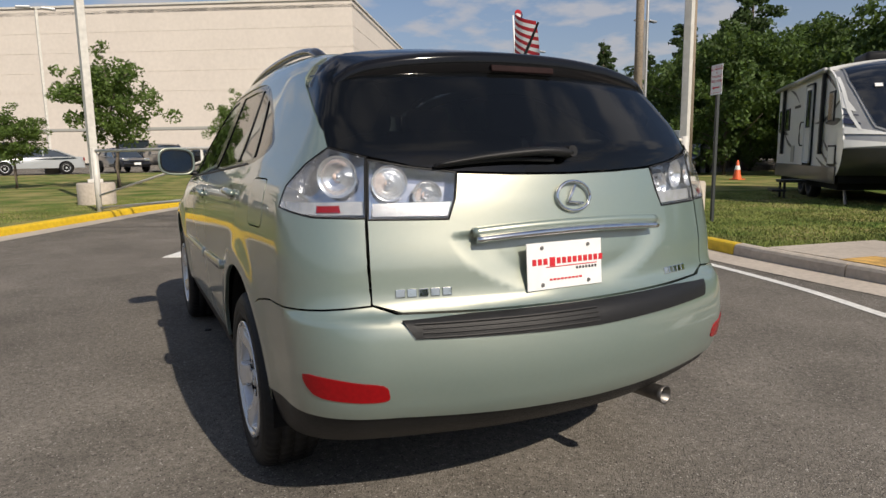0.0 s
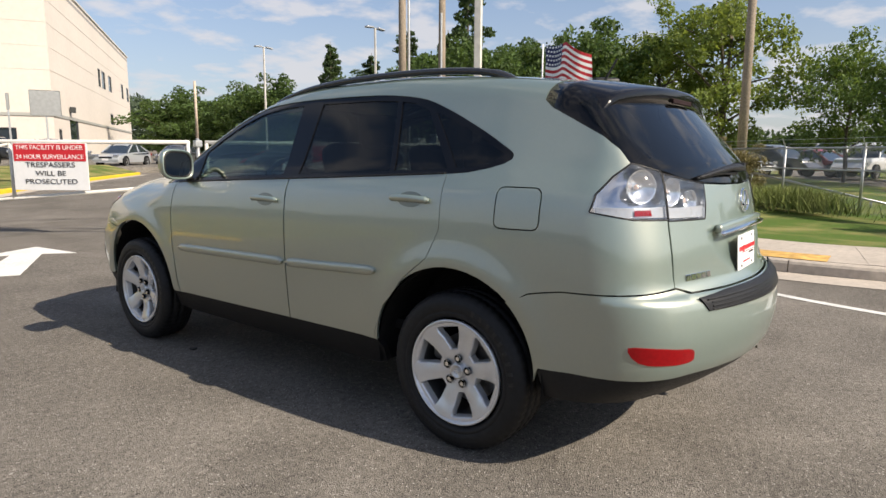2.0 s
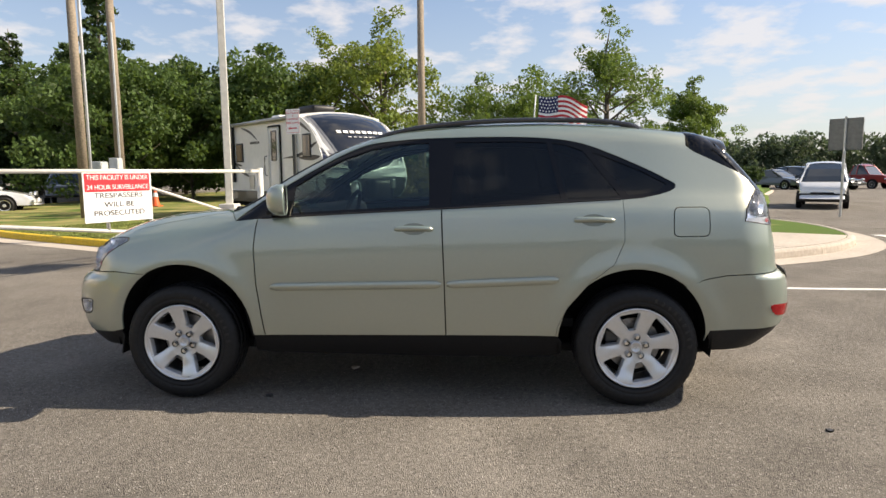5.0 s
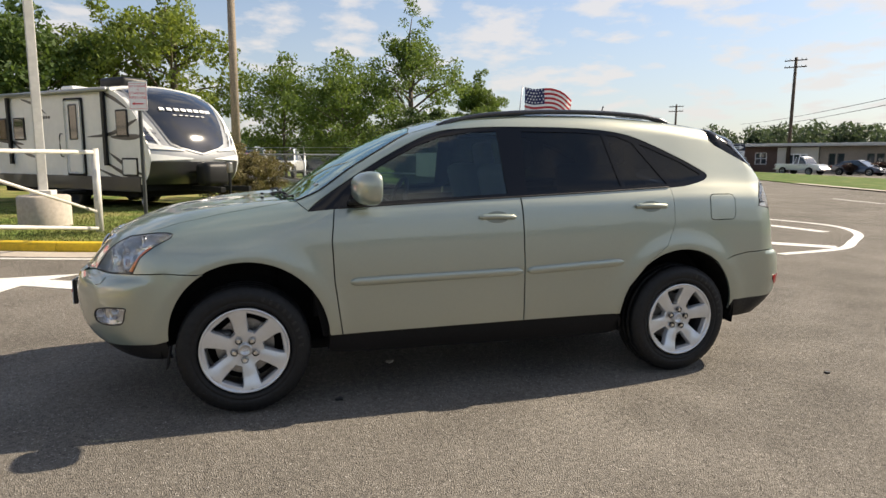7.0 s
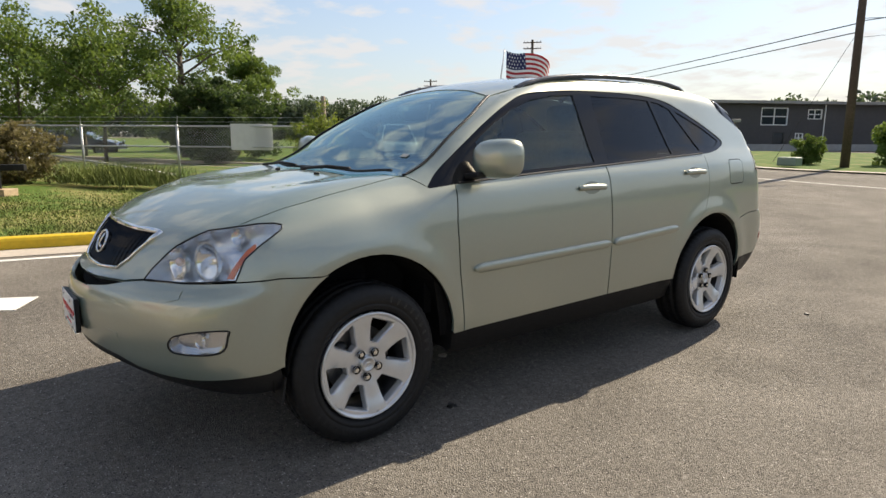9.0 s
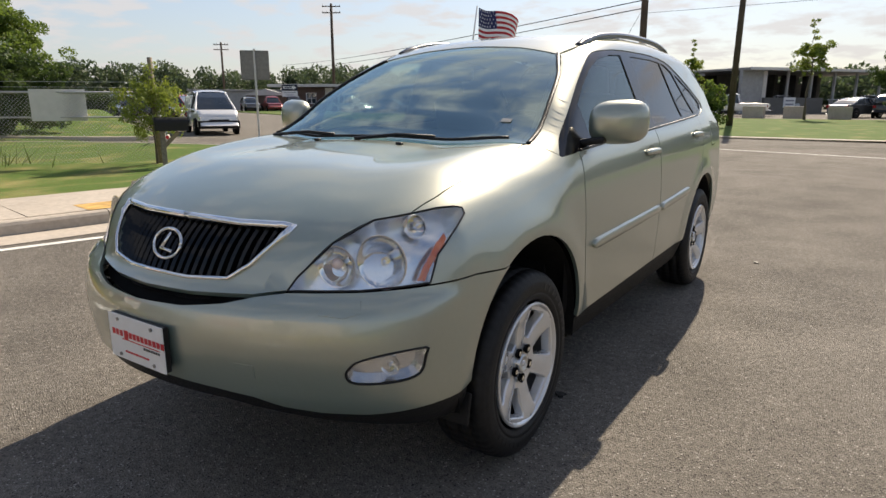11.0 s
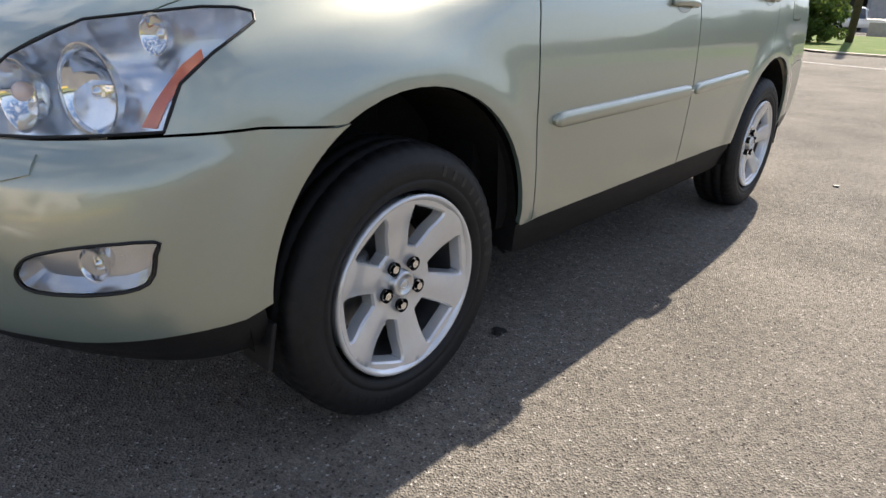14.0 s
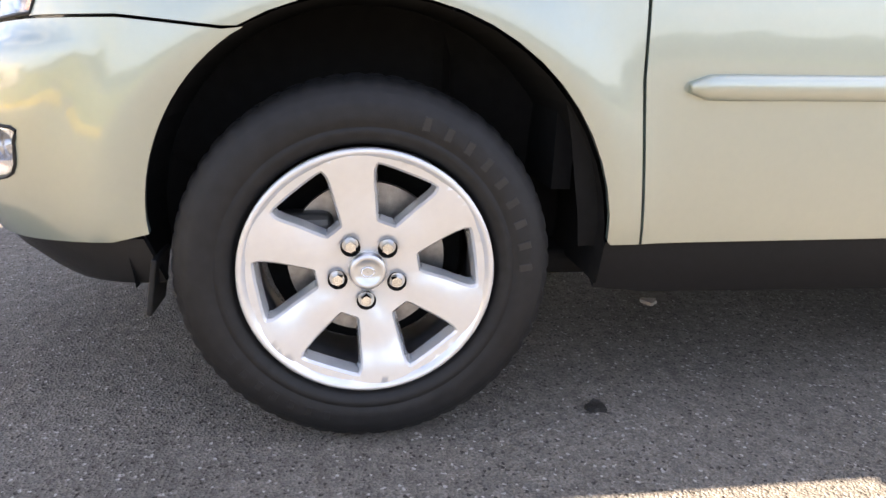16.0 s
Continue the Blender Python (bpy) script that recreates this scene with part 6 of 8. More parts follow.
part("white_band", turned([(.40, .108), (.56, .078)], 20, "z"), SIGN_WHITE, cone)

# ---- chain-link fence ----
def chain_fence(a, b, label, h=1.44):
    a, b = Vector((*a, .02)), Vector((*b, .02))
    way = b - a
    n = max(1, round(way.length / 2.6))
    f = thing("chain_link_fence", label, "fence", Matrix.Translation(a) @ Matrix.Rotation(math.atan2(way.y, way.x), 4, "Z"))
    ln = way.length
    for k in range(n + 1):
        x = ln * k / n
        post = part("post", rod((x, 0, 0), (x, 0, h + .04), .03, .03, 10), GALV, f, "", True)
        part("barb_arm", rod((x, 0, h), (x + .16, -.22, h + .22), .014, .01, 6), GALV, post)
    part("top_rail", rod((0, 0, h), (ln, 0, h), .021, .021, 10), GALV, f, "", True)
    part("mid_rail", rod((0, 0, .95), (ln, 0, .95), .018, .018, 8), GALV, f, "", True)
    for z, y in ((h + .10, -.10), (h + .2, -.2)):
        part("barbed_wire", rod((0, y, z), (ln, y, z), .004, .004, 4), GALV, f)
    verts, faces = [], []
    r = .0032
    for s in (-1, 1):
        for x0 in np.arange(-h, ln + h, .075):
            p, q = np.array([x0, s * .004, .03]), np.array([x0 + s * (h - .03), s * .004, h])
            t0, t1 = 0.0, 1.0
            for lim, sg in ((0.0, 1), (ln, -1)):
                da, db = sg * (p[0] - lim), sg * (q[0] - lim)
                if da < 0 and db < 0:
                    t1 = -1
                elif da < 0:
                    t0 = max(t0, da / (da - db))
                elif db < 0:
                    t1 = min(t1, da / (da - db))
            if t1 <= t0:
                continue
            u, v = p + (q - p) * t0, p + (q - p) * t1
            k = len(verts)
            for c in (u, v):
                verts += [tuple(c + d) for d in ((r, 0, 0), (-r * .5, r, 0), (-r * .5, -r, 0))]
            faces += [(k, k + 1, k + 4, k + 3), (k + 1, k + 2, k + 5, k + 4), (k + 2, k, k + 3, k + 5)]
    me = bpy.data.meshes.new("wire_mesh")
    me.from_pydata(verts, [], faces)
    mesh_part("wire_mesh", me, GALV, f)
    return f


chain_fence((16.5, 3.15), (13.05, -.41), "chain-link fence with slanted barb arms behind the verge")
chain_fence((13.05, -.41), (10.45, -3.10), "chain-link fence with slanted barb arms near the mailbox")
board = thing("blank_board", "blank pale grey board wired to the fence", "board", Matrix.Translation((11.78, -1.78, .95)) @ Matrix.Rotation(radians(-124 + 180 + 0), 4, "Z"))
part("panel", box(.98, .012, .62, pose(0, .05, .26), .004), material("pale_board", (.62, .62, .60), .5, 0, .05, 8), board)
part("back_batten", box(.9, .03, .04, pose(0, .03, .26), .004), GALV, board)
for a, b in (((16.35, 2.75, .88), (15.0, -.85, .16)), ((15.5, -6.5, .55), (14.1, -5.3, .55))):
    rail = thing("hand_rail", "low grey pipe hand rail sloping down behind the grass", "rail")
    part("bar", rod(a, b, .03, .03, 10), GALV, rail, "", True)
    for t in (.1, .5, .9):
        q = Vector(a).lerp(Vector(b), t)
        part("stanchion", rod((q.x, q.y, .05), q, .025, .025, 8), GALV, rail, "", True)

# ---- travel trailer ----
RV_WHITE = material("trailer_white", (.72, .72, .70), .35, 0, .04, 6, coat=.4)
RV_GREY = material("trailer_charcoal", (.032, .032, .036), .4, 0, .08, 8, coat=.4)
RV_SILVER = material("trailer_silver", (.36, .36, .355), .32, .35, .05, 6, coat=.4)
RV_GLASS = material("trailer_dark_glass", (.010, .011, .013), .06, 0, coat=1.0)
rv = thing("travel_trailer", "white travel trailer with a dark front cap parked on grass", "trailer", Matrix(((.700, -.714, 0, 11.08), (.714, .700, 0, 4.82), (0, 0, 1, .11), (0, 0, 0, 1))))
prof = smooth_line([(.34, .62), (.12, .80), (.02, 1.05), (.0, 1.25), (.12, 1.60), (.30, 1.95), (.56, 2.32), (.88, 2.60), (1.25, 2.78), (1.6, 2.84)], 5)
RV_W, RV_L = 2.56, 6.6


def cap_x(y, z):
    """How far back the cap's face lies at a place across and a height."""
    u = abs(y + RV_W / 2) / (RV_W / 2)
    return np.interp(z, prof[:, 1], prof[:, 0]) + .26 * u ** 2.6


def dome(y, z):
    """How far the crowned roof stands above its edges."""
    return .12 * (1 - (abs(y + RV_W / 2) / (RV_W / 2)) ** 2) * min(1, max(0, (z - 2.3) / .5))


def rv_front(name, z0, z1, half, mat, off, label="", vee=0.0):
    """A piece of the bowed front cap between two heights; half(f) is its half width from bottom to top."""
    bm, rows = bmesh.new(), []
    for f in np.linspace(0, 1, 17):
        z = z0 + (z1 - z0) * f
        row = []
        for w in np.linspace(-half(f), half(f), 21):
            zz = z - vee * (1 - abs(w) / half(f)) * (1 - f)
            row.append(bm.verts.new((cap_x(-RV_W / 2 + w, zz) - off, -RV_W / 2 + w, zz + dome(-RV_W / 2 + w, zz))))
        rows.append(row)
    for a, b in zip(rows, rows[1:]):
        for k in range(20):
            bm.faces.new((a[k], b[k], b[k + 1], a[k + 1]))
    return part(name, bm, mat, rv, label, True)


rv_front("front_cap", .62, 2.84, lambda f: RV_W / 2, RV_SILVER, 0, "silver moulded front cap")
rv_front("lower_cap", .62, 1.15, lambda f: RV_W / 2 - .002, RV_GREY, .022, "charcoal lower cap")
for s in (-1, 1):
    bm = bmesh.new()
    fan = []
    for f in np.linspace(0, 1, 9):
        w = s * (RV_W / 2 - .005 - .95 * f)
        fan.append([bm.verts.new((cap_x(-RV_W / 2 + w, z) - .034, -RV_W / 2 + w, z)) for z in (1.17 + .04 * f, 1.33 - .10 * f)])
    for a, b in zip(fan, fan[1:]):
        bm.faces.new((a[0], b[0], b[1], a[1]))
    part("white_sweep", bm, RV_WHITE, rv, "white pointed sweep")
    bm = bmesh.new()
    fan = []
    for f in np.linspace(0, 1, 9):
        w = s * (RV_W / 2 - .01 - .10 * (1 - f) - .45 * max(0, .35 - f) ** 1.2)
        z = 1.50 + f * 1.1
        fan.append([bm.verts.new((cap_x(-RV_W / 2 + w - d, z) - .034, -RV_W / 2 + w - d, z)) for d in (0, s * .06)])
    for a, b in zip(fan, fan[1:]):
        bm.faces.new((a[0], b[0], b[1], a[1]))
    part("white_edge_stripe", bm, RV_WHITE, rv)
NAVY_GRAPHIC = material("trailer_navy_graphic", (.03, .035, .07), .4, coat=.4)
for s in (-1, 1):
    for nm, e0, e1, i0, i1, reach, mat in (("upper_sweep", 1.44, 1.58, 1.40, 1.42, .78, RV_WHITE), ("navy_band", 1.64, 1.76, 1.60, 1.64, .26, NAVY_GRAPHIC), ("navy_line", 1.80, 1.83, 1.78, 1.80, .24, NAVY_GRAPHIC), ("column_flash", 1.95, 2.30, 1.86, 1.90, .20, RV_WHITE)):
        bm, fan = bmesh.new(), []
        for f in np.linspace(0, 1, 9):
            w = s * (RV_W / 2 - .012 - reach * f)
            fan.append([bm.verts.new((cap_x(-RV_W / 2 + w, z) - .030, -RV_W / 2 + w, z)) for z in (e0 + (i0 - e0) * f, e1 + (i1 - e1) * f)])
        for a, b in zip(fan, fan[1:]):
            bm.faces.new((a[0], b[0], b[1], a[1]))
        part(nm, bm, mat, rv)


def glass_half(f):
    return (RV_W / 2 - .20) * (.66 + .34 * min(1, f / .75) ** .8) * min(1, .80 + f * 3.0)


rv_front("window_rim", 1.46, 2.83, lambda f: glass_half(f) + .035, RV_SILVER, .022, "silver rim round the front window", .14)
rv_front("cap_window", 1.50, 2.838, glass_half, RV_GLASS, .036, "large dark curved front window", .14)
for k in range(8):
    y = -.62 - k * .19
    part("name_bar", box(.012, .135, .085, pose(cap_x(y, 2.36) - .062, y, 2.36 + dome(y, 2.36), 0, 38, 0), .003), SIGN_WHITE, rv)
for k in range(6):
    y = -.88 - k * .16
    part("small_bar", box(.01, .10, .030, pose(cap_x(y, 2.24) - .057, y, 2.24, 0, 35, 0), .002), RV_SILVER, rv)
side_out = [(x + .24, z) for x, z in prof[4:]] + [(RV_L, 2.84), (RV_L, .62), (.58, .62)]
for y, nm in ((0.0, "side_wall"), (-RV_W, "side_wall")):
    part(nm, extruded(side_out, .03, Matrix.Translation((0, y + (.0 if y == 0 else 0), 0)) @ Matrix.Rotation(math.pi / 2, 4, "X")), RV_WHITE, rv, "white laminated side wall")
bm, rows = bmesh.new(), []
for x in np.linspace(1.5, RV_L, 6):
    rows.append([bm.verts.new((x, y, 2.85 + dome(y, 2.9))) for y in np.linspace(.02, -RV_W - .02, 15)] + [bm.verts.new((x, -RV_W - .02, 2.78)), bm.verts.new((x, .02, 2.78))])
for p0, p1 in zip(rows, rows[1:]):
    for k in range(17):
        bm.faces.new((p0[k], p0[(k + 1) % 17], p1[(k + 1) % 17], p1[k]))
bm.faces.new(rows[0]), bm.faces.new(rows[-1][::-1])
bmesh.ops.recalc_face_normals(bm, faces=bm.faces)
part("roof", bm, RV_WHITE, rv)
part("rear_wall", box(.04, RV_W, 2.24, pose(RV_L, -RV_W / 2, 1.74), .02), RV_WHITE, rv)
part("floor_frame", box(RV_L - .5, RV_W - .1, .18, pose(RV_L / 2 + .3, -RV_W / 2, .55), .02), DARK, rv)
# Dark box stands for both the undercarriage and the shade beneath the trailer.
part("underbody", box(RV_L - 1.0, RV_W - .25, .24, pose(RV_L / 2 + .4, -RV_W / 2, .43), .02), DARK, rv, "dark box for the undercarriage and the shade beneath it")
part("skirt", box(RV_L - .6, .03, .34, pose(RV_L / 2 + .3, .012, .62), .01), RV_GREY, rv, "charcoal lower skirt")
part("awning", rod((1.55, .09, 2.80), (RV_L - .1, .09, 2.80), .055, .055, 14), RV_SILVER, rv, "rolled awning", True)
for x in (1.75, 5.75):
    part("awning_arm", box(.10, .07, 1.75, pose(x, .05, 1.92), .01), BLACK_TRIM, rv)


def rv_window(x, z, w, h, name="window"):
    fr = part(name, box(w, .03, h, pose(x, .012, z), .012), BLACK_TRIM, rv)
    part("pane", box(w * .84, .012, h * .88, pose(x, .026, z), .004), RV_GLASS, fr)


rv_window(1.15, 2.02, .42, .62)
rv_window(5.35, 1.95, .50, .58)
rv_window(6.15, 1.95, .46, .58)
door_f = part("entry_door", box(.72, .035, 1.86, pose(2.95, .012, 1.72), .05), BLACK_TRIM, rv, "white entry door with a dark frame")
part("door_leaf", box(.62, .02, 1.76, pose(2.95, .028, 1.72), .05), RV_WHITE, door_f)
part("door_pane", box(.30, .012, .85, pose(2.95, .040, 2.08), .03), RV_GLASS, door_f)
part("grab_handle", tube(smooth_line([(3.45, .03, 1.25), (3.45, .10, 1.30), (3.45, .10, 1.75), (3.45, .03, 1.80)], 4), .014, 8), BLACK_TRIM, rv, "", True)
for pts, w in (([(.62, 2.1), (.9, 2.0), (1.6, 1.78), (2.5, 1.72)], .05), ([(.5, 1.72), (.95, 1.70), (1.6, 1.71)], .07), ([(.52, .85), (1.0, 1.0), (1.7, 1.35)], .06), ([(.55, .78), (1.15, .86), (1.9, 1.15)], .05), ([(.62, .74), (1.35, .76), (2.2, .98)], .04), ([(1.9, 2.75), (1.45, 2.6), (.95, 2.35)], .05), ([(4.1, 2.3), (4.6, 2.55), (5.2, 2.7)], .04), ([(5.2, 1.55), (5.8, 1.62), (6.5, 1.66)], .05), ([(4.6, 1.2), (5.2, 1.35), (5.7, 1.6)], .05)):
    line = smooth_line(pts, 6)
    bm = bmesh.new()
    nn = len(line)
    rows = [(bm.verts.new((x, .006, z - w * math.sin(math.pi * (k + .5) / nn))), bm.verts.new((x, .006, z + w * math.sin(math.pi * (k + .5) / nn)))) for k, (x, z) in enumerate(line)]
    for (a, b), (c, d) in zip(rows, rows[1:]):
        bm.faces.new((a, b, d, c))
    part("graphic_stripe", bm, RV_GREY, rv)
for k in range(6):
    part("side_bar", box(.07, .01, .07, pose(4.55 - k * .11, .008, 2.22), .002), RV_GREY, rv)
part("storage_hatch", box(.55, .02, .42, pose(.95, .010, 1.02), .02), BLACK_TRIM, rv)
part("hatch_panel", box(.48, .02, .35, pose(.95, .016, 1.02), .02), RV_WHITE, rv)
part("vent_grille", box(.34, .02, .42, pose(4.55, .012, 1.05), .01), RV_SILVER, rv)
part("air_conditioner", box(.95, .75, .26, pose(2.7, -1.2, 3.10), .09), BLACK_TRIM, rv, "black rooftop air conditioner", True)
part("roof_vent", box(.5, .5, .14, pose(4.6, -1.1, 3.03), .04), RV_WHITE, rv)
for x in (3.35, 4.15):
    for y in (-.25, -RV_W + .25):
        w = turned([(-.1, .20), (-.11, .30), (-.07, .345), (.07, .345), (.11, .30), (.1, .20), (.05, .19), (.04, .001)], 28)
        bmesh.ops.transform(w, matrix=pose(x, y, .345, 0, 0, 90 if y > -1 else -90), verts=w.verts)
        part("road_wheel", w, RUBBER, rv, "", True)
part("entry_step", box(.62, .55, .06, pose(2.95, .32, .42), .01), BLACK_TRIM, rv)
part("entry_step", box(.62, .30, .05, pose(2.95, .62, .20), .01), BLACK_TRIM, rv)
part("step_leg", box(.05, .05, .42, pose(2.70, .5, .21), .005), BLACK_TRIM, rv)
part("step_leg", box(.05, .05, .42, pose(3.20, .5, .21), .005), BLACK_TRIM, rv)
part("tongue", box(1.5, .12, .12, pose(-.35, -RV_W / 2 - .22, .52, 0, 0, 15), .01), BLACK_TRIM, rv)
part("tongue", box(1.5, .12, .12, pose(-.35, -RV_W / 2 + .22, .52, 0, 0, -15), .01), BLACK_TRIM, rv)
part("gas_bottle_cover", box(.45, .70, .55, pose(-.28, -RV_W / 2, .86), .12), BLACK_TRIM, rv, "black moulded gas bottle cover", True)
part("jack", rod((-.85, -RV_W / 2, .05), (-.85, -RV_W / 2, 1.0), .035, .035, 12), BLACK_TRIM, rv)
part("jack_head", box(.12, .12, .25, pose(-.85, -RV_W / 2, 1.02), .03), DULL_STEEL, rv)
part("jack_block", box(.45, .35, .16, pose(-.85, -RV_W / 2, .06), .01), material("raw_timber", (.42, .31, .19), .8, 0, .2, 20, .3, 60), rv, "raw timber block")
for y in (-.3, -RV_W + .3):
    part("stabiliser", rod((.9, y, .02), (1.15, y, .5), .03, .03, 8), DULL_STEEL, rv)

# ---- flag and aerial on the car ----
flag = thing("car_flag", "small red, white and blue flag clipped to a car window", "flag", Matrix.Translation((.70, .47, 1.515)))
part("staff", rod((.03, .04, 0), (-.02, .01, .47), .006, .005, 8), SIGN_WHITE, flag, "", True)
FW, FH = .37, .24


def cloth(u, v):
    """The waving cloth: u along the fly, v down the hoist."""
    return Vector((.05 * math.sin(u * 7 + v) * u * 1.5 - .02 - u * FW * .47, -.012 - u * FW, .462 - v * FH - .10 * u * u - .012 * math.sin(u * 9)))


def cloth_piece(name, u0, u1, v0, v1, mat, lift=0.0):
    bm = bmesh.new()
    nu = max(3, int((u1 - u0) * 26))
    rows = [[bm.verts.new(cloth(u0 + (u1 - u0) * i / nu, v0 + (v1 - v0) * j / 2) + Vector((lift, 0, 0))) for j in range(3)] for i in range(nu + 1)]
    for a, b in zip(rows, rows[1:]):
        for j in range(2):
            bm.faces.new((a[j], a[j + 1], b[j + 1], b[j]))
    return part(name, bm, mat, flag, "", True)


FLAG_RED, FLAG_BLUE = material("flag_red", (.45, .02, .03), .8, 0, .1, 60), material("flag_blue", (.02, .025, .10), .8, 0, .1, 60)
for k in range(13):
    cloth_piece("stripe", .40 if k < 7 else 0, 1, k / 13, (k + 1) / 13, FLAG_RED if k % 2 == 0 else SIGN_WHITE)
cloth_piece("canton", 0, .40, 0, 7 / 13, FLAG_BLUE)
for r in range(5):
    for c in range(6):
        p = cloth(.035 + c * .064 + (.0 if r % 2 == 0 else .03), .04 + r * .108)
        for sd in (-1, 1):
            bm = bmesh.new()
            bmesh.ops.create_circle(bm, cap_ends=True, segments=5, radius=.0075, matrix=Matrix.Translation(p + Vector((sd * .0025, 0, 0))) @ Matrix.Rotation(math.pi / 2, 4, "Y"))
            part("star", bm, SIGN_WHITE, flag)
part("aerial", rod((.385, -.06, 1.655), (.415, -.13, 1.80), .008, .005, 8), BLACK_TRIM, suv, "short black roof aerial")
# Unseen dark box, added to stop sunlight leaking through the hollow engine bay.
part("bay_light_block", box(1.20, .80, .46, pose(0, 2.92, .70), .05), DARK, suv)

# ---- trees ----
def leaf_material(name, color, back):
    m = material(name, color, .6, 0, .25, 3.0, island=.5, spec=.3)
    n, l = m.node_tree.nodes, m.node_tree.links
    p, out = n["Principled BSDF"], n["Material Output"]
    t, mix = n.new("ShaderNodeBsdfTranslucent"), n.new("ShaderNodeMixShader")
    t.inputs["Color"].default_value = (*back, 1)
    mix.inputs["Fac"].default_value = .35
    l.new(p.outputs["BSDF"], mix.inputs[1]), l.new(t.outputs["BSDF"], mix.inputs[2])
    l.new(mix.outputs["Shader"], out.inputs["Surface"])
    return m


BARK = material("grey_brown_bark", (.13, .105, .08), .9, 0, .3, 12, .6, 40)
LEAF_MID = leaf_material("leaf_mid_green", (.10, .155, .038), (.20, .28, .045))
LEAF_DEEP = leaf_material("leaf_deep_green", (.068, .112, .030), (.13, .20, .036))
LEAF_DARK = leaf_material("leaf_dark_green", (.050, .082, .028), (.09, .14, .03))
LEAF_LIGHT = leaf_material("leaf_light_green", (.15, .20, .045), (.28, .34, .05))
# Distance haze is mixed into this greyer, bluer leaf colour.
LEAF_HAZE = leaf_material("haze_tinted_leaf", (.075, .105, .062), (.10, .14, .06))
LEAF_DRY = leaf_material("dry_brown_leaf", (.17, .145, .065), (.20, .17, .06))


def crown_mesh(name, clumps, leaves, size, seed, flat=.55):
    """Many small leaves scattered through clumps (x, y, z, radius), as one mesh."""
    g = np.random.RandomState(seed)
    c = np.array(clumps)
    wt = c[:, 3] ** 2
    k = g.choice(len(c), leaves, p=wt / wt.sum())
    d = g.normal(0, 1, (leaves, 3))
    d /= np.linalg.norm(d, axis=1, keepdims=True)
    r = g.uniform(.25, 1, leaves) ** .45
    p = c[k, :3] + d * (c[k, 3] * r)[:, None] * (1, 1, .8)
    a = g.normal(0, 1, (leaves, 3))
    a /= np.linalg.norm(a, axis=1, keepdims=True)
    b = np.cross(a, d + g.normal(0, flat, (leaves, 3)))
    b /= np.linalg.norm(b, axis=1, keepdims=True) + 1e-9
    s = size * g.uniform(.55, 1.35, leaves)[:, None]
    v = np.stack([p - a * s, p + b * s * .55, p + a * s, p - b * s * .55], 1).reshape(-1, 3)
    i = np.arange(leaves)[:, None] * 4
    me = bpy.data.meshes.new(name)
    me.from_pydata(v.tolist(), [], (i + np.arange(4)).tolist())
    return me


def broad_tree(label, h, spread, leaf, seed, leaves=9000, size=.11, bare=.22, thin=1.0):
    """A broadleaf tree: tapered trunk, limbs and an uneven crown with gaps."""
    g = random.Random(seed)
    t = thing("tree", label, "tree")
    bm = bmesh.new()
    trunk = [Vector((0, 0, -.1))]
    for k in range(1, 8):
        trunk.append(Vector((g.uniform(-.06, .06) * k * h / 10, g.uniform(-.06, .06) * k * h / 10, h * .92 * k / 7)))
    r0 = h * (.020 if h > 8 else .012)
    tube(trunk, [r0 * (1.2 - k / 6.2) + .008 if k < 7 else .008 for k in range(8)], 9, bm)
    clumps = []
    n = int(24 * thin)
    for k in range(n):
        f = bare + (1 - bare) * (k + .5) / n
        base = trunk[0].lerp(trunk[-1], f * .80)
        ang = k * 2.4 + g.uniform(-.4, .4)
        env = math.sin(math.pi * min(1, .16 + (f - bare) / (1 - bare) * .80)) ** .75
        ln = spread * env * g.uniform(.55, 1.1)
        tip = base + Vector((math.cos(ang) * ln, math.sin(ang) * ln, ln * g.uniform(.25, .75)))
        mid = base.lerp(tip, .5) + Vector((0, 0, .06 * ln))
        tube([base, mid, tip], [r0 * .42 * (1 - f * .5), r0 * .25, .012], 6, bm)
        for q, rr in ((tip, .22), (mid.lerp(tip, .5), .19), (mid, .13)):
            for _ in range(2):
                clumps.append((q.x + g.gauss(0, .18) * spread, q.y + g.gauss(0, .18) * spread, q.z + g.gauss(0, .12) * spread, spread * rr * g.uniform(.65, 1.15)))
    for f in (.66, .74, .82, .88, .94, .985):
        q = trunk[0].lerp(trunk[-1], f)
        for _ in range(2):
            clumps.append((q.x + g.gauss(0, .10) * spread, q.y + g.gauss(0, .10) * spread, h * f, spread * (.30 - .17 * f) * g.uniform(.8, 1.2)))
    part("trunk", bm, BARK, t, "", True)
    mesh_part("crown", crown_mesh("crown", clumps, int(leaves * 1.5), size * .72, seed), leaf, t)
    return t


def conifer(label, h, spread, leaf, seed, leaves=8000):
    """A tall narrow dark evergreen with drooping tiers."""
    g = random.Random(seed)
    t = thing("tree", label, "tree")
    bm = rod((0, 0, -.1), (0, 0, h), h * .016, .02, 9)
    clumps = []
    for k in range(46):
        f = .12 + .86 * k / 46
        ang, ln = k * 2.4 + g.uniform(-.5, .5), spread * (1.05 - f) ** .8 * g.uniform(.45, 1.15)
        tip = Vector((math.cos(ang) * ln, math.sin(ang) * ln, h * f - ln * .15))
        rod((0, 0, h * f), tip, .04, .012, 5, bm)
        for q in (.45, .8, 1.0):
            clumps.append((tip.x * q, tip.y * q, h * f - ln * .15 * q, .22 * spread * g.uniform(.5, 1.1) * (1.15 - .6 * f)))
    part("trunk", bm, BARK, t, "", True)
    mesh_part("crown", crown_mesh("crown", clumps, leaves, .16, seed, .9), leaf, t)
    return t


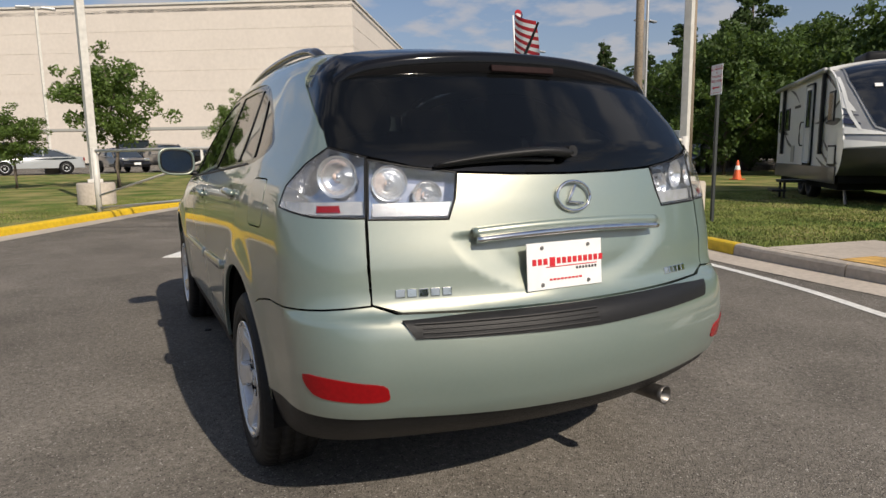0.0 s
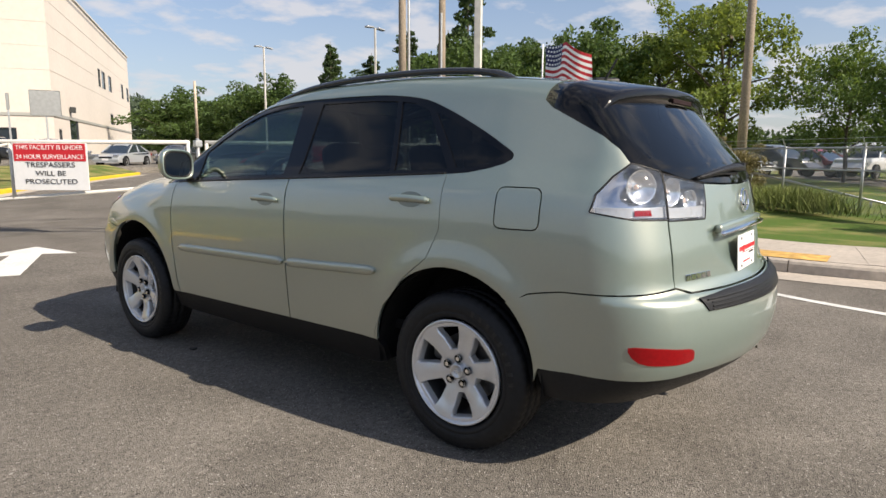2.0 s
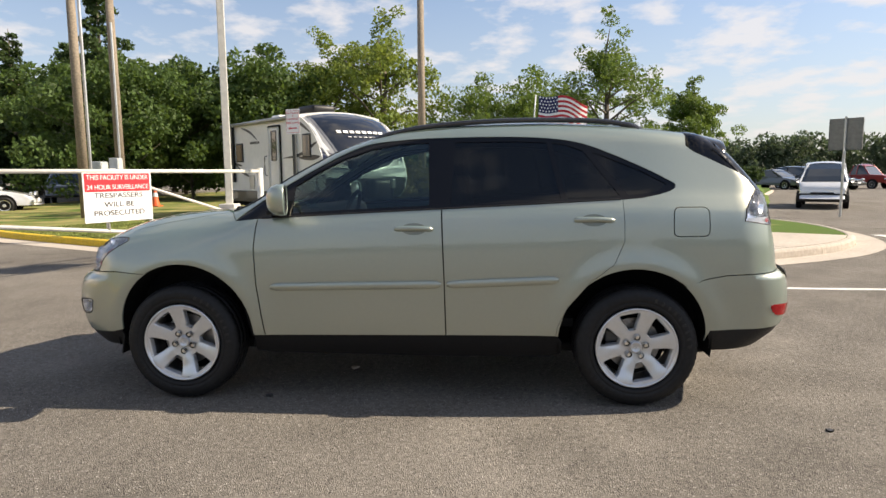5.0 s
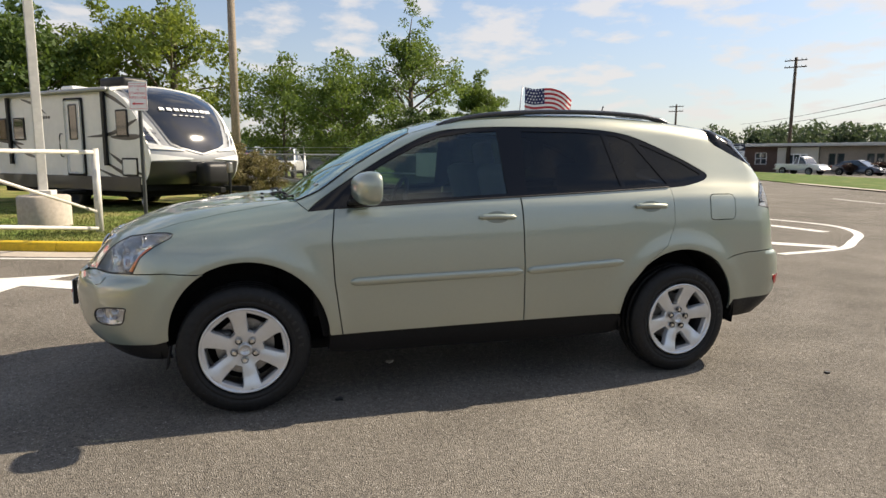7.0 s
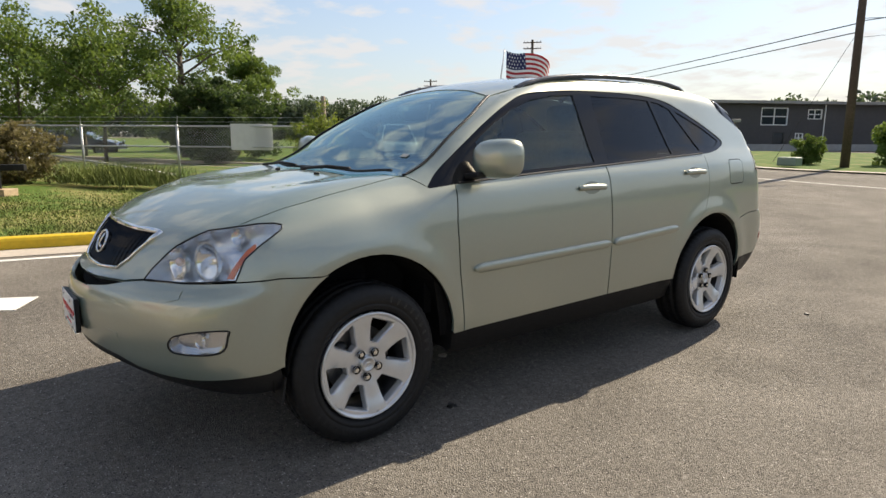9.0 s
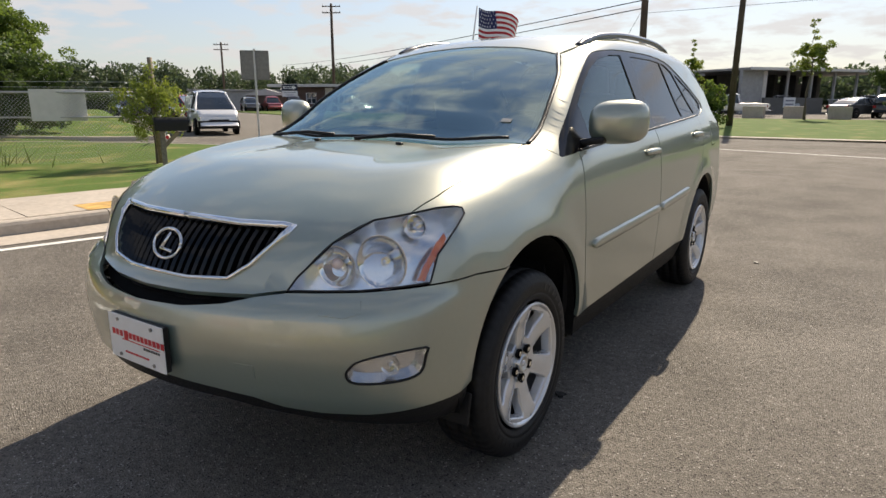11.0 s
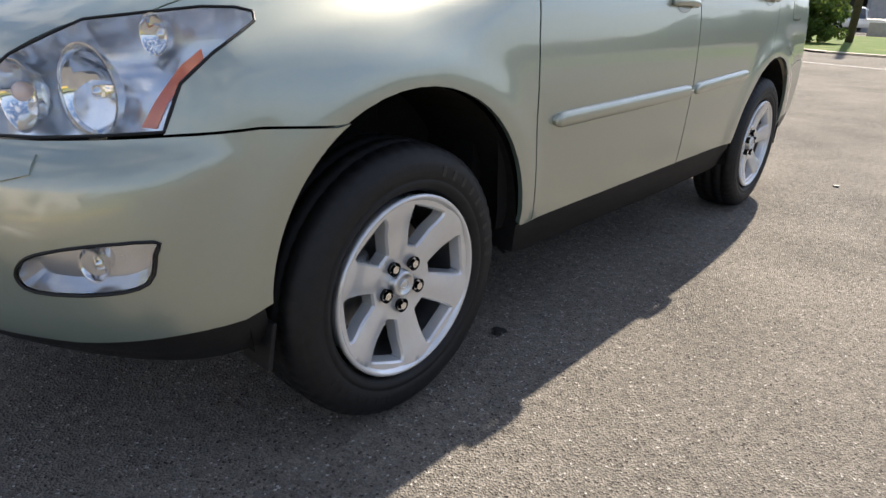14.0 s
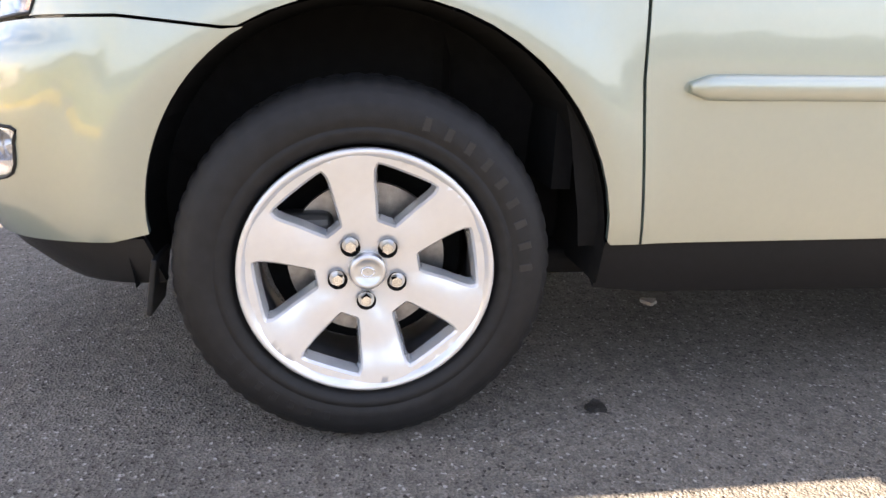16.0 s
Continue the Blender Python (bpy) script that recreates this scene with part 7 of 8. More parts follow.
def tree_set(maker, spots):
    """Builds a tree once at its first spot and copies it to the others."""
    base_h = spots[0][3]
    t = maker(base_h)
    for i, (x, y, z, h, wide, turn) in enumerate(spots):
        m = Matrix.LocRotScale((x, y, z), Euler((0, 0, turn)), (h / base_h * wide, h / base_h * wide, h / base_h))
        if i:
            copy_thing(t, m)
    x, y, z, h, wide, turn = spots[0]
    t.matrix_world = Matrix.LocRotScale((x, y, z), Euler((0, 0, turn)), (wide, wide, 1))


tree_set(lambda h: broad_tree("leafy young tree on the grass before the warehouse", h, 1.75, LEAF_MID, 11, 7000, .10, .40), [(-1.4, 24.5, .3, 5.2, 1, 0), (-4.9, 26.5, .3, 3.1, 1.2, 2), (4.4, 29.6, .3, 1.3, 1.3, 1), (5.3, 29.0, .3, 1.1, 1.4, 3), (3.6, 28.4, .3, 4.1, .85, 4), (-12, 29, .3, 5, 1, 3)])
tree_set(lambda h: broad_tree("broad green tree behind the trailer", h, 3.6, LEAF_DEEP, 21, 13000, .15, .12), [(27.7, 16.5, .1, 6.8, 1, 0), (29.2, 13.0, .1, 8.0, 1, 1), (24.5, 18.5, .1, 7.0, 1, 2.2), (33, 19, .1, 8.0, 1, 4)])
tree_set(lambda h: broad_tree("tall bright green tree behind the fence", h, 3.0, LEAF_LIGHT, 31, 9000, .13, .20, .9), [(30.4, 9.9, .1, 9.0, 1, 0), (29.2, 6.6, .1, 9.8, 1, 2)])
tree_set(lambda h: broad_tree("feathery tree behind the chain-link fence", h, 2.9, LEAF_MID, 41, 7000, .11, .24, .85), [(28.9, 1.4, .1, 6.3, 1, 0), (26.9, -1.3, .1, 6.3, 1, 2), (33, -1.5, .1, 5.6, 1.0, 1)])
tree_set(lambda h: broad_tree("tall spreading tree with open branches behind the fence", h, 2.7, LEAF_MID, 51, 9500, .11, .20, 1.2), [(28.4, -5.0, .1, 9.3, 1, 0)])
tree_set(lambda h: broad_tree("round dark evergreen bush behind the fence", h, 1.75, LEAF_DARK, 61, 30000, .09, .02, 1.6), [(23.4, -5.0, .05, 3.4, 1.1, 0)])
tree_set(lambda h: broad_tree("viny bush grown over a post", h, .80, LEAF_LIGHT, 71, 3600, .046, .42), [(10.30, -2.86, .0, 2.0, .78, 0)])
tree_set(lambda h: broad_tree("dry brown overgrown bush at the fence", h, .85, LEAF_DRY, 75, 7000, .05, .02), [(14.7, 2.75, .05, 1.45, 1.1, 0), (15.9, 3.3, .05, 1.7, 1.1, 2)])
tree_set(lambda h: conifer("tall dark evergreen at the edge of the woods", h, 3.4, LEAF_DARK, 81, 11000), [(35.9, 26.2, 0, 14.5, 1, 0), (43.0, 48.6, 0, 12.6, 1, 1), (44.5, 44.2, 0, 11.2, 1.2, 2), (42.4, 37.5, 0, 12.6, 1.25, 3), (38.5, 30.0, 0, 11.0, 1.2, 4), (49, 55, 0, 13, 1.2, 5)])
woods = [(40.6, 59.8, 0, 8.0, 1.3, 0), (40.5, 53.5, 0, 9.2, 1.2, 1), (46.5, 47, 0, 9.5, 1.2, 2), (47, 41, 0, 10.5, 1.2, 3), (45.5, 35, 0, 11.5, 1.1, 4), (41, 31.5, 0, 10.0, 1.1, 5), (39.0, 25.0, 0, 9.0, 1.1, 6), (37, 21.5, 0, 8.2, 1.1, 1.5), (33.5, 24, 0, 7.2, 1.0, 2.5), (44, 64, 0, 9, 1.4, 3.5), (40, 72, 0, 9, 1.4, 4.5), (52, 38, 0, 11, 1.3, .5), (48, 28, 0, 10.5, 1.3, 1.1)]
tree_set(lambda h: broad_tree("dense dark tree of the woodland edge", h, 3.8, LEAF_DEEP, 91, 14000, .18, .04, 1.2), woods)
tree_set(lambda h: broad_tree("dark full maple on the far grass", h, 1.85, LEAF_DARK, 101, 14000, .10, .20, 1.5), [(-3.48, -45.3, .08, 6.7, 1, 0)])
tree_set(lambda h: broad_tree("full pointed young maple on the bank behind the sign", h, 2.1, LEAF_MID, 131, 15000, .11, .14, 1.4), [(38.9, -12.6, .85, 6.6, 1, 1)])

stake = thing("fence_post", "weathered wooden post standing in the vine", "post", Matrix.Translation((10.42, -3.0, 0)))
part("post", rod((0, 0, 0), (.03, 0, 2.15), .055, .05, 10), WOOD_POLE, stake, "", True)

# Grass bank with a row of clipped bushes.
rows = []
bank_mesh = bmesh.new()
for d, z in ((24, -.02), (27, .10), (31, .34), (36, .80), (40, .92), (50, .92), (56, -.02)):
    rows.append([bank_mesh.verts.new((-4.3 + d * math.sin(radians(a)), d * math.cos(radians(a)), z * min(1, (a - 98) / 4, (112.0 - a) / 2.0) - (.03 if z > 0 and a in (98, 112) else 0))) for a in np.linspace(98, 112, 15)])
for a, b in zip(rows, rows[1:]):
    for k in range(14):
        bank_mesh.faces.new((a[k], a[k + 1], b[k + 1], b[k]))
bmesh.ops.recalc_face_normals(bank_mesh, faces=bank_mesh.faces)
tagged(part("grass_bank", bank_mesh, LAWN, None, "", True), "low mown grass bank beyond the side road", "ground", kind="structure")
tree_set(lambda h: broad_tree("small round clipped bush on the grass bank", h, .55, LEAF_DARK, 141, 2600, .07, .02, 1.3), [(-4.3 + 38.5 * math.sin(radians(a)), 38.5 * math.cos(radians(a)), .84, .75, 1.0, a) for a in (102.9, 104.2, 107.0, 107.8, 108.6, 109.4, 110.1, 110.8)])
tree_set(lambda h: broad_tree("thin young street tree on the far grass", h, 1.2, LEAF_LIGHT, 111, 2600, .11, .62, .6), [(2.0, -44.4, .08, 6.4, 1, 0), (9.2, -43.6, .08, 5.4, .9, 2)])
tree_set(lambda h: broad_tree("dense dark tree behind the far garage", h, 3.6, LEAF_DEEP, 105, 14000, .17, .10, 1.4), [(-8.4, -84.5, .1, 8.2, 1.15, 0), (-13.6, -82.5, .1, 7.8, 1.2, 2), (-19.2, -80.8, .1, 8.6, 1.15, 4), (-25.4, -79, .1, 8.0, 1.2, 1), (-31, -77, .1, 8.4, 1.2, 3)])
tree_set(lambda h: broad_tree("low leafy shrub beside the street building", h, .75, LEAF_MID, 121, 7000, .06, .02), [(8.9, -25.6, .1, 1.1, 1.0, 0), (6.2, -27.5, .1, 2.1, .8, 2), (5.3, -28.3, .1, 1.9, 1.0, 1)])


def far_woods(name, arc_from, arc_to, dist, h, leaf, seed, label):
    """A far belt of treetops, as one uneven mass of leaves."""
    g = np.random.RandomState(seed)
    clumps, waves = [], g.uniform(0, 6.28, 4)
    for a in np.linspace(arc_from, arc_to, int((arc_to - arc_from) * dist / 57 / 1.5)):
        d = dist + g.uniform(-14, 14)
        x, y = d * math.sin(radians(a)), d * math.cos(radians(a))
        roll = sum(math.sin(a * k + w) / (i + 1.5) for i, (k, w) in enumerate(zip((.33, .9, 2.1, 4.7), waves)))
        top = h * (.86 + .12 * roll + g.uniform(-.10, .07))
        for q in np.arange(.12, 1.0, .20):
            clumps.append((x + g.normal(0, 1.3), y + g.normal(0, 1.3), top * q, 2.6 * g.uniform(.6, 1.25)))
    me = crown_mesh(name, clumps, len(clumps) * 150, .42, seed)
    tagged(mesh_part(name, me, leaf), label, "woods", kind="stuff")


far_woods("distant_woods", 96, 152, 165, 9.0, LEAF_HAZE, 7, "belt of distant trees beyond the street, haze put into the leaf colour")
far_woods("distant_woods", 150, 225, 120, 6.0, LEAF_HAZE, 8, "belt of distant trees behind the garages")
far_woods("distant_woods", 24, 60, 130, 11.0, LEAF_HAZE, 9, "belt of distant woods beyond the car park")
far_woods("distant_woods", 60, 97, 120, 4.4, LEAF_DARK, 10, "belt of woods behind the trailer")
far_woods("distant_woods", -80, -15, 140, 9.0, LEAF_HAZE, 12, "belt of distant trees past the warehouse")
far_woods("distant_woods", 225, 280, 110, 8.0, LEAF_HAZE, 13, "belt of trees behind the open asphalt")

# ---- buildings ----
CREAM = material("cream_precast_wall", (.65, .59, .52), .8, 0, .04, 3, .1, 60, big=.03)
CREAM_LOW = material("pale_block_wall", (.56, .51, .43), .85, 0, .06, 8, .2, 60)
BAND = material("grey_band", (.35, .35, .32), .7)
WIN_GLASS = material("dark_window_glass", (.03, .04, .05), .06, 0, coat=1)
DARK_SIDING = material("dark_grey_siding", (.075, .072, .075), .75, 0, .06, 4, big=.06)
BRICK_BROWN = material("brown_brick_wall", (.12, .075, .058), .85, 0, .2, 9, .3, 40)
GREY_ROOF = material("grey_roof_sheet", (.30, .29, .28), .7, 0, .1, 3)
GARAGE = material("grey_garage_wall", (.36, .36, .35), .8, 0, .1, 3)


def wall_with(name, a, b, z0, z1, mat, parent, openings, label=""):
    """An upright wall from a to b with real openings (u0, u1, z0, z1) along it, each with frame and pane."""
    a, b = Vector(a), Vector(b)
    way = (b - a).normalized()
    ln = (b - a).length
    m = Matrix.Translation((a.x, a.y, 0)) @ Matrix.Rotation(math.atan2(way.y, way.x), 4, "Z")
    us = sorted({0, ln, *(u for o in openings for u in o[:2])})
    zs = sorted({z0, z1, *(z for o in openings for z in o[2:4])})
    bm = bmesh.new()
    for u0, u1 in zip(us, us[1:]):
        for w0, w1 in zip(zs, zs[1:]):
            if any(o[0] <= u0 and u1 <= o[1] and o[2] <= w0 and w1 <= o[3] for o in openings):
                continue
            box(u1 - u0, .3, w1 - w0, m @ pose((u0 + u1) / 2, .15, (w0 + w1) / 2), 0, bm)
    bmesh.ops.remove_doubles(bm, verts=bm.verts, dist=.001)
    w = part(name, bm, mat, parent, label)
    for o in openings:
        fr = bmesh.new()
        u0, u1, w0, w1 = o[:4]
        t = .07
        for sx, sz, cx, cz in ((u1 - u0, t, (u0 + u1) / 2, w0 + t / 2), (u1 - u0, t, (u0 + u1) / 2, w1 - t / 2), (t, w1 - w0, u0 + t / 2, (w0 + w1) / 2), (t, w1 - w0, u1 - t / 2, (w0 + w1) / 2)):
            box(sx, .10, sz, m @ pose(cx, .04, cz), 0, fr)
        if len(o) > 4:
            box(t, .08, w1 - w0, m @ pose((u0 + u1) / 2, .05, (w0 + w1) / 2), 0, fr)
            box(u1 - u0, .08, t, m @ pose((u0 + u1) / 2, .05, (w0 + w1) / 2), 0, fr)
        win = part("window", fr, SIGN_WHITE if len(o) > 4 else DARK_STEEL, parent)
        part("pane", box(u1 - u0 - t, .02, w1 - w0 - t, m @ pose((u0 + u1) / 2, .09, (w0 + w1) / 2)), WIN_GLASS, win)
    return w


C, NW, NE = Vector((18.4, 53.9)), Vector((-36.0, 85.8)), Vector((45.5, 96.1))
wh = thing("warehouse", "big plain cream warehouse with a grey band and few windows", "building")
wall_with("front_wall", NW, C, 1.0, 15.3, CREAM, wh, [(57.2, 58.8, 1.5, 3.1), (58.95, 60.5, 1.5, 3.1), (40.0, 43.2, 1.5, 3.1), (28.0, 31.2, 1.5, 3.1)], "cream precast wall")
wall_with("side_wall", C, NE, 1.0, 15.3, CREAM, wh, [(22.8, 24.2, 8.5, 10.5), (25.3, 27.6, 8.5, 10.5), (30.1, 32.5, 8.6, 10.5), (41.4, 43.4, 8.6, 10.6), (46.9, 49.2, 8.6, 10.6), (30.0, 32.2, 4.6, 5.9), (1.6, 2.6, 1.2, 3.1), (6.0, 9.6, 1.2, 4.3)], "cream precast wall")
part("roof", extruded([tuple(NW), tuple(C), tuple(NE), (0, 125)], .3, Matrix.Translation((0, 0, 14.6))), GREY_ROOF, wh)
for a, b in ((NW, C), (C, NE)):
    d = (b - a).normalized()
    out = Vector((d.y, -d.x))
    m = Matrix.Translation(((a.x + b.x) / 2 + out.x * .03, (a.y + b.y) / 2 + out.y * .03, 0)) @ Matrix.Rotation(math.atan2(d.y, d.x), 4, "Z")
    part("band", box((b - a).length, .08, .24, m @ pose(0, 0, 4.15)), BAND, wh, "grey string band")
    part("coping", box((b - a).length + .2, .2, .18, m @ pose(0, 0, 15.35)), WHITE_STEEL, wh)
    for z in (7.6, 9.4, 11.2, 13.0):
        part("panel_joint", box((b - a).length, .02, .02, m @ pose(0, .022, z)), CREAM, wh)
part("wall_lamp", box(.5, .4, .5, pose(22.0, 59.0, 4.9, 0, 0, 57), .03), DARK_STEEL, wh)

b2 = thing("street_building", "two-storey dark grey building with white-framed windows across the road", "building")
BA, BB = Vector((13.4, -63.3)), Vector((24.2, -43.4))
def at_line(u):
    return BA + (BB - BA) * u
wall_with("front_wall", BB, BA, -.2, 3.75, DARK_SIDING, b2, [(5.0, 7.4, 2.05, 3.45, 1), (9.2, 10.5, 2.55, 3.35, 1), (6.2, 7.25, .1, 1.5), (8.2, 8.95, .65, 1.45, 1)], "dark siding wall")
d = (BA - BB).normalized()
wall_with("end_wall", BA, BA + Vector((d.y, -d.x)) * -8, -.2, 3.75, DARK_SIDING, b2, [])
wall_with("end_wall", BB + Vector((d.y, -d.x)) * -8, BB, -.2, 3.75, DARK_SIDING, b2, [])
mid = (BA + BB) / 2 + Vector((-d.y, d.x)) * 4
part("roof", box((BB - BA).length + 1.2, 9.2, .22, pose(mid.x, mid.y, 3.86, 0, 0, math.degrees(math.atan2(d.y, d.x)))), GREY_ROOF, b2)
part("stone_base", box((BB - BA).length, .1, .7, Matrix.Translation(((BA.x + BB.x) / 2, (BA.y + BB.y) / 2, .2)) @ Matrix.Rotation(math.atan2(d.y, d.x), 4, "Z") @ pose(0, -.06, 0)), GARAGE, b2)
for u in (.17, .21, .52):
    q = at_line(u)
    part("downpipe", rod((q.x, q.y + .2, 0), (q.x, q.y + .2, 3.7), .05, .05, 8), SIGN_WHITE, b2)
tagged(part("annexe", box(4.2, 5, 2.4, pose(24.5, -41.0, 1.0, 0, 0, 61), .05), material("grey_block_wall", (.17, .165, .16), .8, 0, .1, 6)), "low grey annexe beside the two-storey building", "building")
tagged(part("annexe_roof", box(5.4, 6.2, .22, pose(24.4, -41.0, 2.3, 0, 0, 61), .05), GREY_ROOF), "shallow grey roof of the annexe", "roof")

b1 = thing("low_brick_building", "long low brown brick building with a pale roof down the street", "building", Matrix.Translation((9.7, -10.1, 0)))
PALE_ROOF = material("pale_roof_sheet", (.52, .51, .49), .6, 0, .08, 3)
wall_with("front_wall", (53.2, -44.4), (44, -48.32), -.1, 3.1, BRICK_BROWN, b1, [(3 + 4.2 * k, 4.4 + 4.2 * k, .9, 2.3, 1) for k in range(2)], "brown brick wall")
wall_with("front_wall", (44, -48.32), (33, -53), -.1, 3.1, material("tan_brick_wall", (.30, .25, .20), .85, 0, .12, 9, .3, 40), b1, [(1.2, 1.9, .9, 2.2), (2.1, 2.8, .9, 2.2), (5.0, 5.7, .9, 2.2), (5.9, 6.6, .9, 2.2), (9.0, 9.8, .9, 2.2), (10.0, 10.8, .9, 2.2)], "tan brick wall")
part("name_board", box(2.4, .06, .75, pose(36.2, -51.45, 2.45, 0, 0, 23.1), .02), SIGN_WHITE, b1, "white name board")
part("name_bars", box(1.7, .02, .22, pose(36.16, -51.38, 2.45, 0, 0, 23.1), .005), material("board_blue", (.08, .12, .30), .5), b1)
part("roof", box(24.5, 12, .35, pose(45.6, -53.0, 3.2, 0, 0, 23.2), .05), PALE_ROOF, b1)
part("bay_window", box(2.3, .08, 1.35, pose(45.7, -47.2, 1.5, 0, 0, 23.2), .02), SIGN_WHITE, b1, "white-framed triple window")
for k in (-1, 0, 1):
    part("window_pane", box(.58, .03, 1.05, pose(45.7 + .72 * k * .919 - .02, -47.2 + .72 * k * .394 + .05, 1.5, 0, 0, 23.2)), WIN_GLASS, b1)
part("body", box(21.6, 9.6, 3.0, pose(45.0, -53.3, 1.5, 0, 0, 23.2)), BRICK_BROWN, b1)
part("pale_bay", box(4.5, .4, 2.9, pose(45.75, -47.39, 1.45, 0, 0, 23.2)), CREAM_LOW, b1)

g = np.random.RandomState(77)
row = [(44.1 - 1.9 * f + g.normal(0, .15), -52.3 - 5.4 * f + g.normal(0, .15), .45 + .5 * g.rand(), .5) for f in np.linspace(0, 1, 34)]
tagged(mesh_part("hedge", crown_mesh("hedge", row, 9000, .09, 78), leaf_material("dark_red_leaf", (.045, .028, .022), (.08, .04, .03))), "low dark reddish hedge before the tan building", "hedge", kind="stuff")
hut = thing("brown_garage", "small brown garage with a low gable roof down the street", "building", Matrix.Translation((11.8, -13.3, 0)))
part("body", box(5.0, 5.0, 2.0, pose(52.3, -39.7, 1.0, 0, 0, 38)), BRICK_BROWN, hut)
gable = bmesh.new()
ends = [[gable.verts.new((x, y, z)) for x, z in ((-2.9, 1.95), (0, 2.75), (2.9, 1.95))] for y in (-2.8, 2.8)]
gable.faces.new(ends[0]), gable.faces.new(ends[1][::-1])
for a, b in ((0, 1), (1, 2), (2, 0)):
    gable.faces.new((ends[0][a], ends[1][a], ends[1][b], ends[0][b]))
bmesh.ops.recalc_face_normals(gable, faces=gable.faces)
bmesh.ops.transform(gable, matrix=pose(52.3, -39.7, 0, 0, 0, 38), verts=gable.verts)
part("roof", gable, PALE_ROOF, hut)
store = thing("pale_store", "low pale store with a flat roof down the street", "building", Matrix.Translation((11.5, -15.8, 0)))
part("body", box(13, 6, 2.6, pose(64, -42, 1.3, 0, 0, 38)), GARAGE, store)
part("roof", box(13.6, 6.6, .25, pose(64, -42, 2.7, 0, 0, 38), .05), GREY_ROOF, store)

b3 = thing("garage_building", "long flat-roofed garage with open dark bays across the road", "building")
bays = Matrix.Translation((8.07, -65.0, .12)) @ Matrix.Rotation(math.atan2(-9.6, -7.2), 4, "Z") @ Matrix.Scale(1.36, 4)   # x along the front, y into the bays
PALE_EDGE = material("pale_roof_edge", (.62, .60, .56), .6, 0, .06, 4)
# Inner bay walls are darker than the outer walls.
BAY_DARK = material("dark_bay_wall", (.085, .083, .08), .85, 0, .2, 3)
part("roof", box(16.4, 10.6, .16, bays @ pose(6.9, 4.6, 3.12)), GREY_ROOF, b3)
part("fascia", box(16.5, .08, .20, bays @ pose(6.9, -.75, 3.12), .01), PALE_EDGE, b3, "pale roof edge")
part("back_wall", box(7.4, .25, 3.05, bays @ pose(2.45, 9.0, 1.52)), BAY_DARK, b3)
part("back_wall", box(9.0, .25, 2.45, bays @ pose(10.65, 9.0, 1.22)), BAY_DARK, b3)
part("front_wall", box(1.9, .3, 3.05, bays @ pose(-.35, .15, 1.52)), GARAGE, b3, "grey sheet end bay")
part("low_wall", box(5.6, .25, 1.15, bays @ pose(3.4, -.2, .57)), material("dark_block_wall", (.15, .145, .135), .85, 0, .12, 5, .3, 30), b3)
for k, x in enumerate((.75, 3.0, 5.3, 7.6, 9.9, 12.4, 14.9)):
    part("column", box(.34 if k == 0 else .16, .3 if k == 0 else .16, 3.05, bays @ pose(x, .1, 1.52), .02), PALE_EDGE if k == 0 else GARAGE, b3)
    if 0 < k < 6:
        part("dividing_pier", box(.35, 1.6, 3.05, bays @ pose(x + .2, 6.5, 1.52)), BAY_DARK, b3)
part("inner_partition", box(1.5, .15, 2.4, bays @ pose(3.9, 4.5, 1.2)), PALE_EDGE, b3)
part("white_board", box(1.1, .05, .72, bays @ pose(2.9, -.36, .80)), SIGN_WHITE, b3)
for k in range(2):
    part("print_bar", box(.8, .01, .10, bays @ pose(2.9, -.39, .93 - .26 * k)), material("board_grey_print", (.25, .25, .30), .6), b3)
part("barrier_rail", rod(bays @ Vector((5.6, -1.2, 1.0)), bays @ Vector((9.2, -1.2, 1.0)), .05, .05, 8), GALV, b3)
for x in (5.8, 9.0):
    part("rail_post", rod(bays @ Vector((x, -1.2, 0)), bays @ Vector((x, -1.2, 1.0)), .04, .04, 8), GALV, b3)
for x, y, w in ((5.41, -46.6, 1.4), (2.96, -47.8, 1.35), (.08, -46.6, 1.4), (-4.97, -47.0, 1.5), (-12.5, -48.6, 1.4)):
    tagged(part("concrete_block", box(w, .7, .84, pose(x, y, .54, 0, 0, 5 * math.sin(9 * x)), .03), CONCRETE), "weathered concrete block along the far car park", "block", "concrete blocks")
g = np.random.RandomState(79)
row = [(-6.4 - 6.5 * f + g.normal(0, .4), -45.4 - .8 * f + g.normal(0, .4), .3 + .4 * g.rand(), .48) for f in np.linspace(0, 1, 40)]
tagged(mesh_part("hedge", crown_mesh("hedge", row, 9000, .07, 80), LEAF_MID), "low green bushes at the edge of the far car park", "hedge", kind="stuff")
box_trailer = thing("box_trailer", "white box trailer standing in the far car park", "trailer", Matrix.Translation((-12.2, -62.3, .126)))
part("body", box(6.0, 2.3, 2.0, pose(0, 0, 1.45), .06), WHITE_STEEL, box_trailer)
part("chassis", box(6.2, 1.8, .2, pose(0, 0, .38), .02), DARK_STEEL, box_trailer)
for x in (-.5, .5):
    for y in (-1.0, 1.0):
        part("wheel", rod((x, y - .1, .34), (x, y + .1, .34), .34, .34, 20), RUBBER, box_trailer, "", True)
signs_back = material("grey_sign_back", (.30, .31, .31), .5, .4, .1, 8)
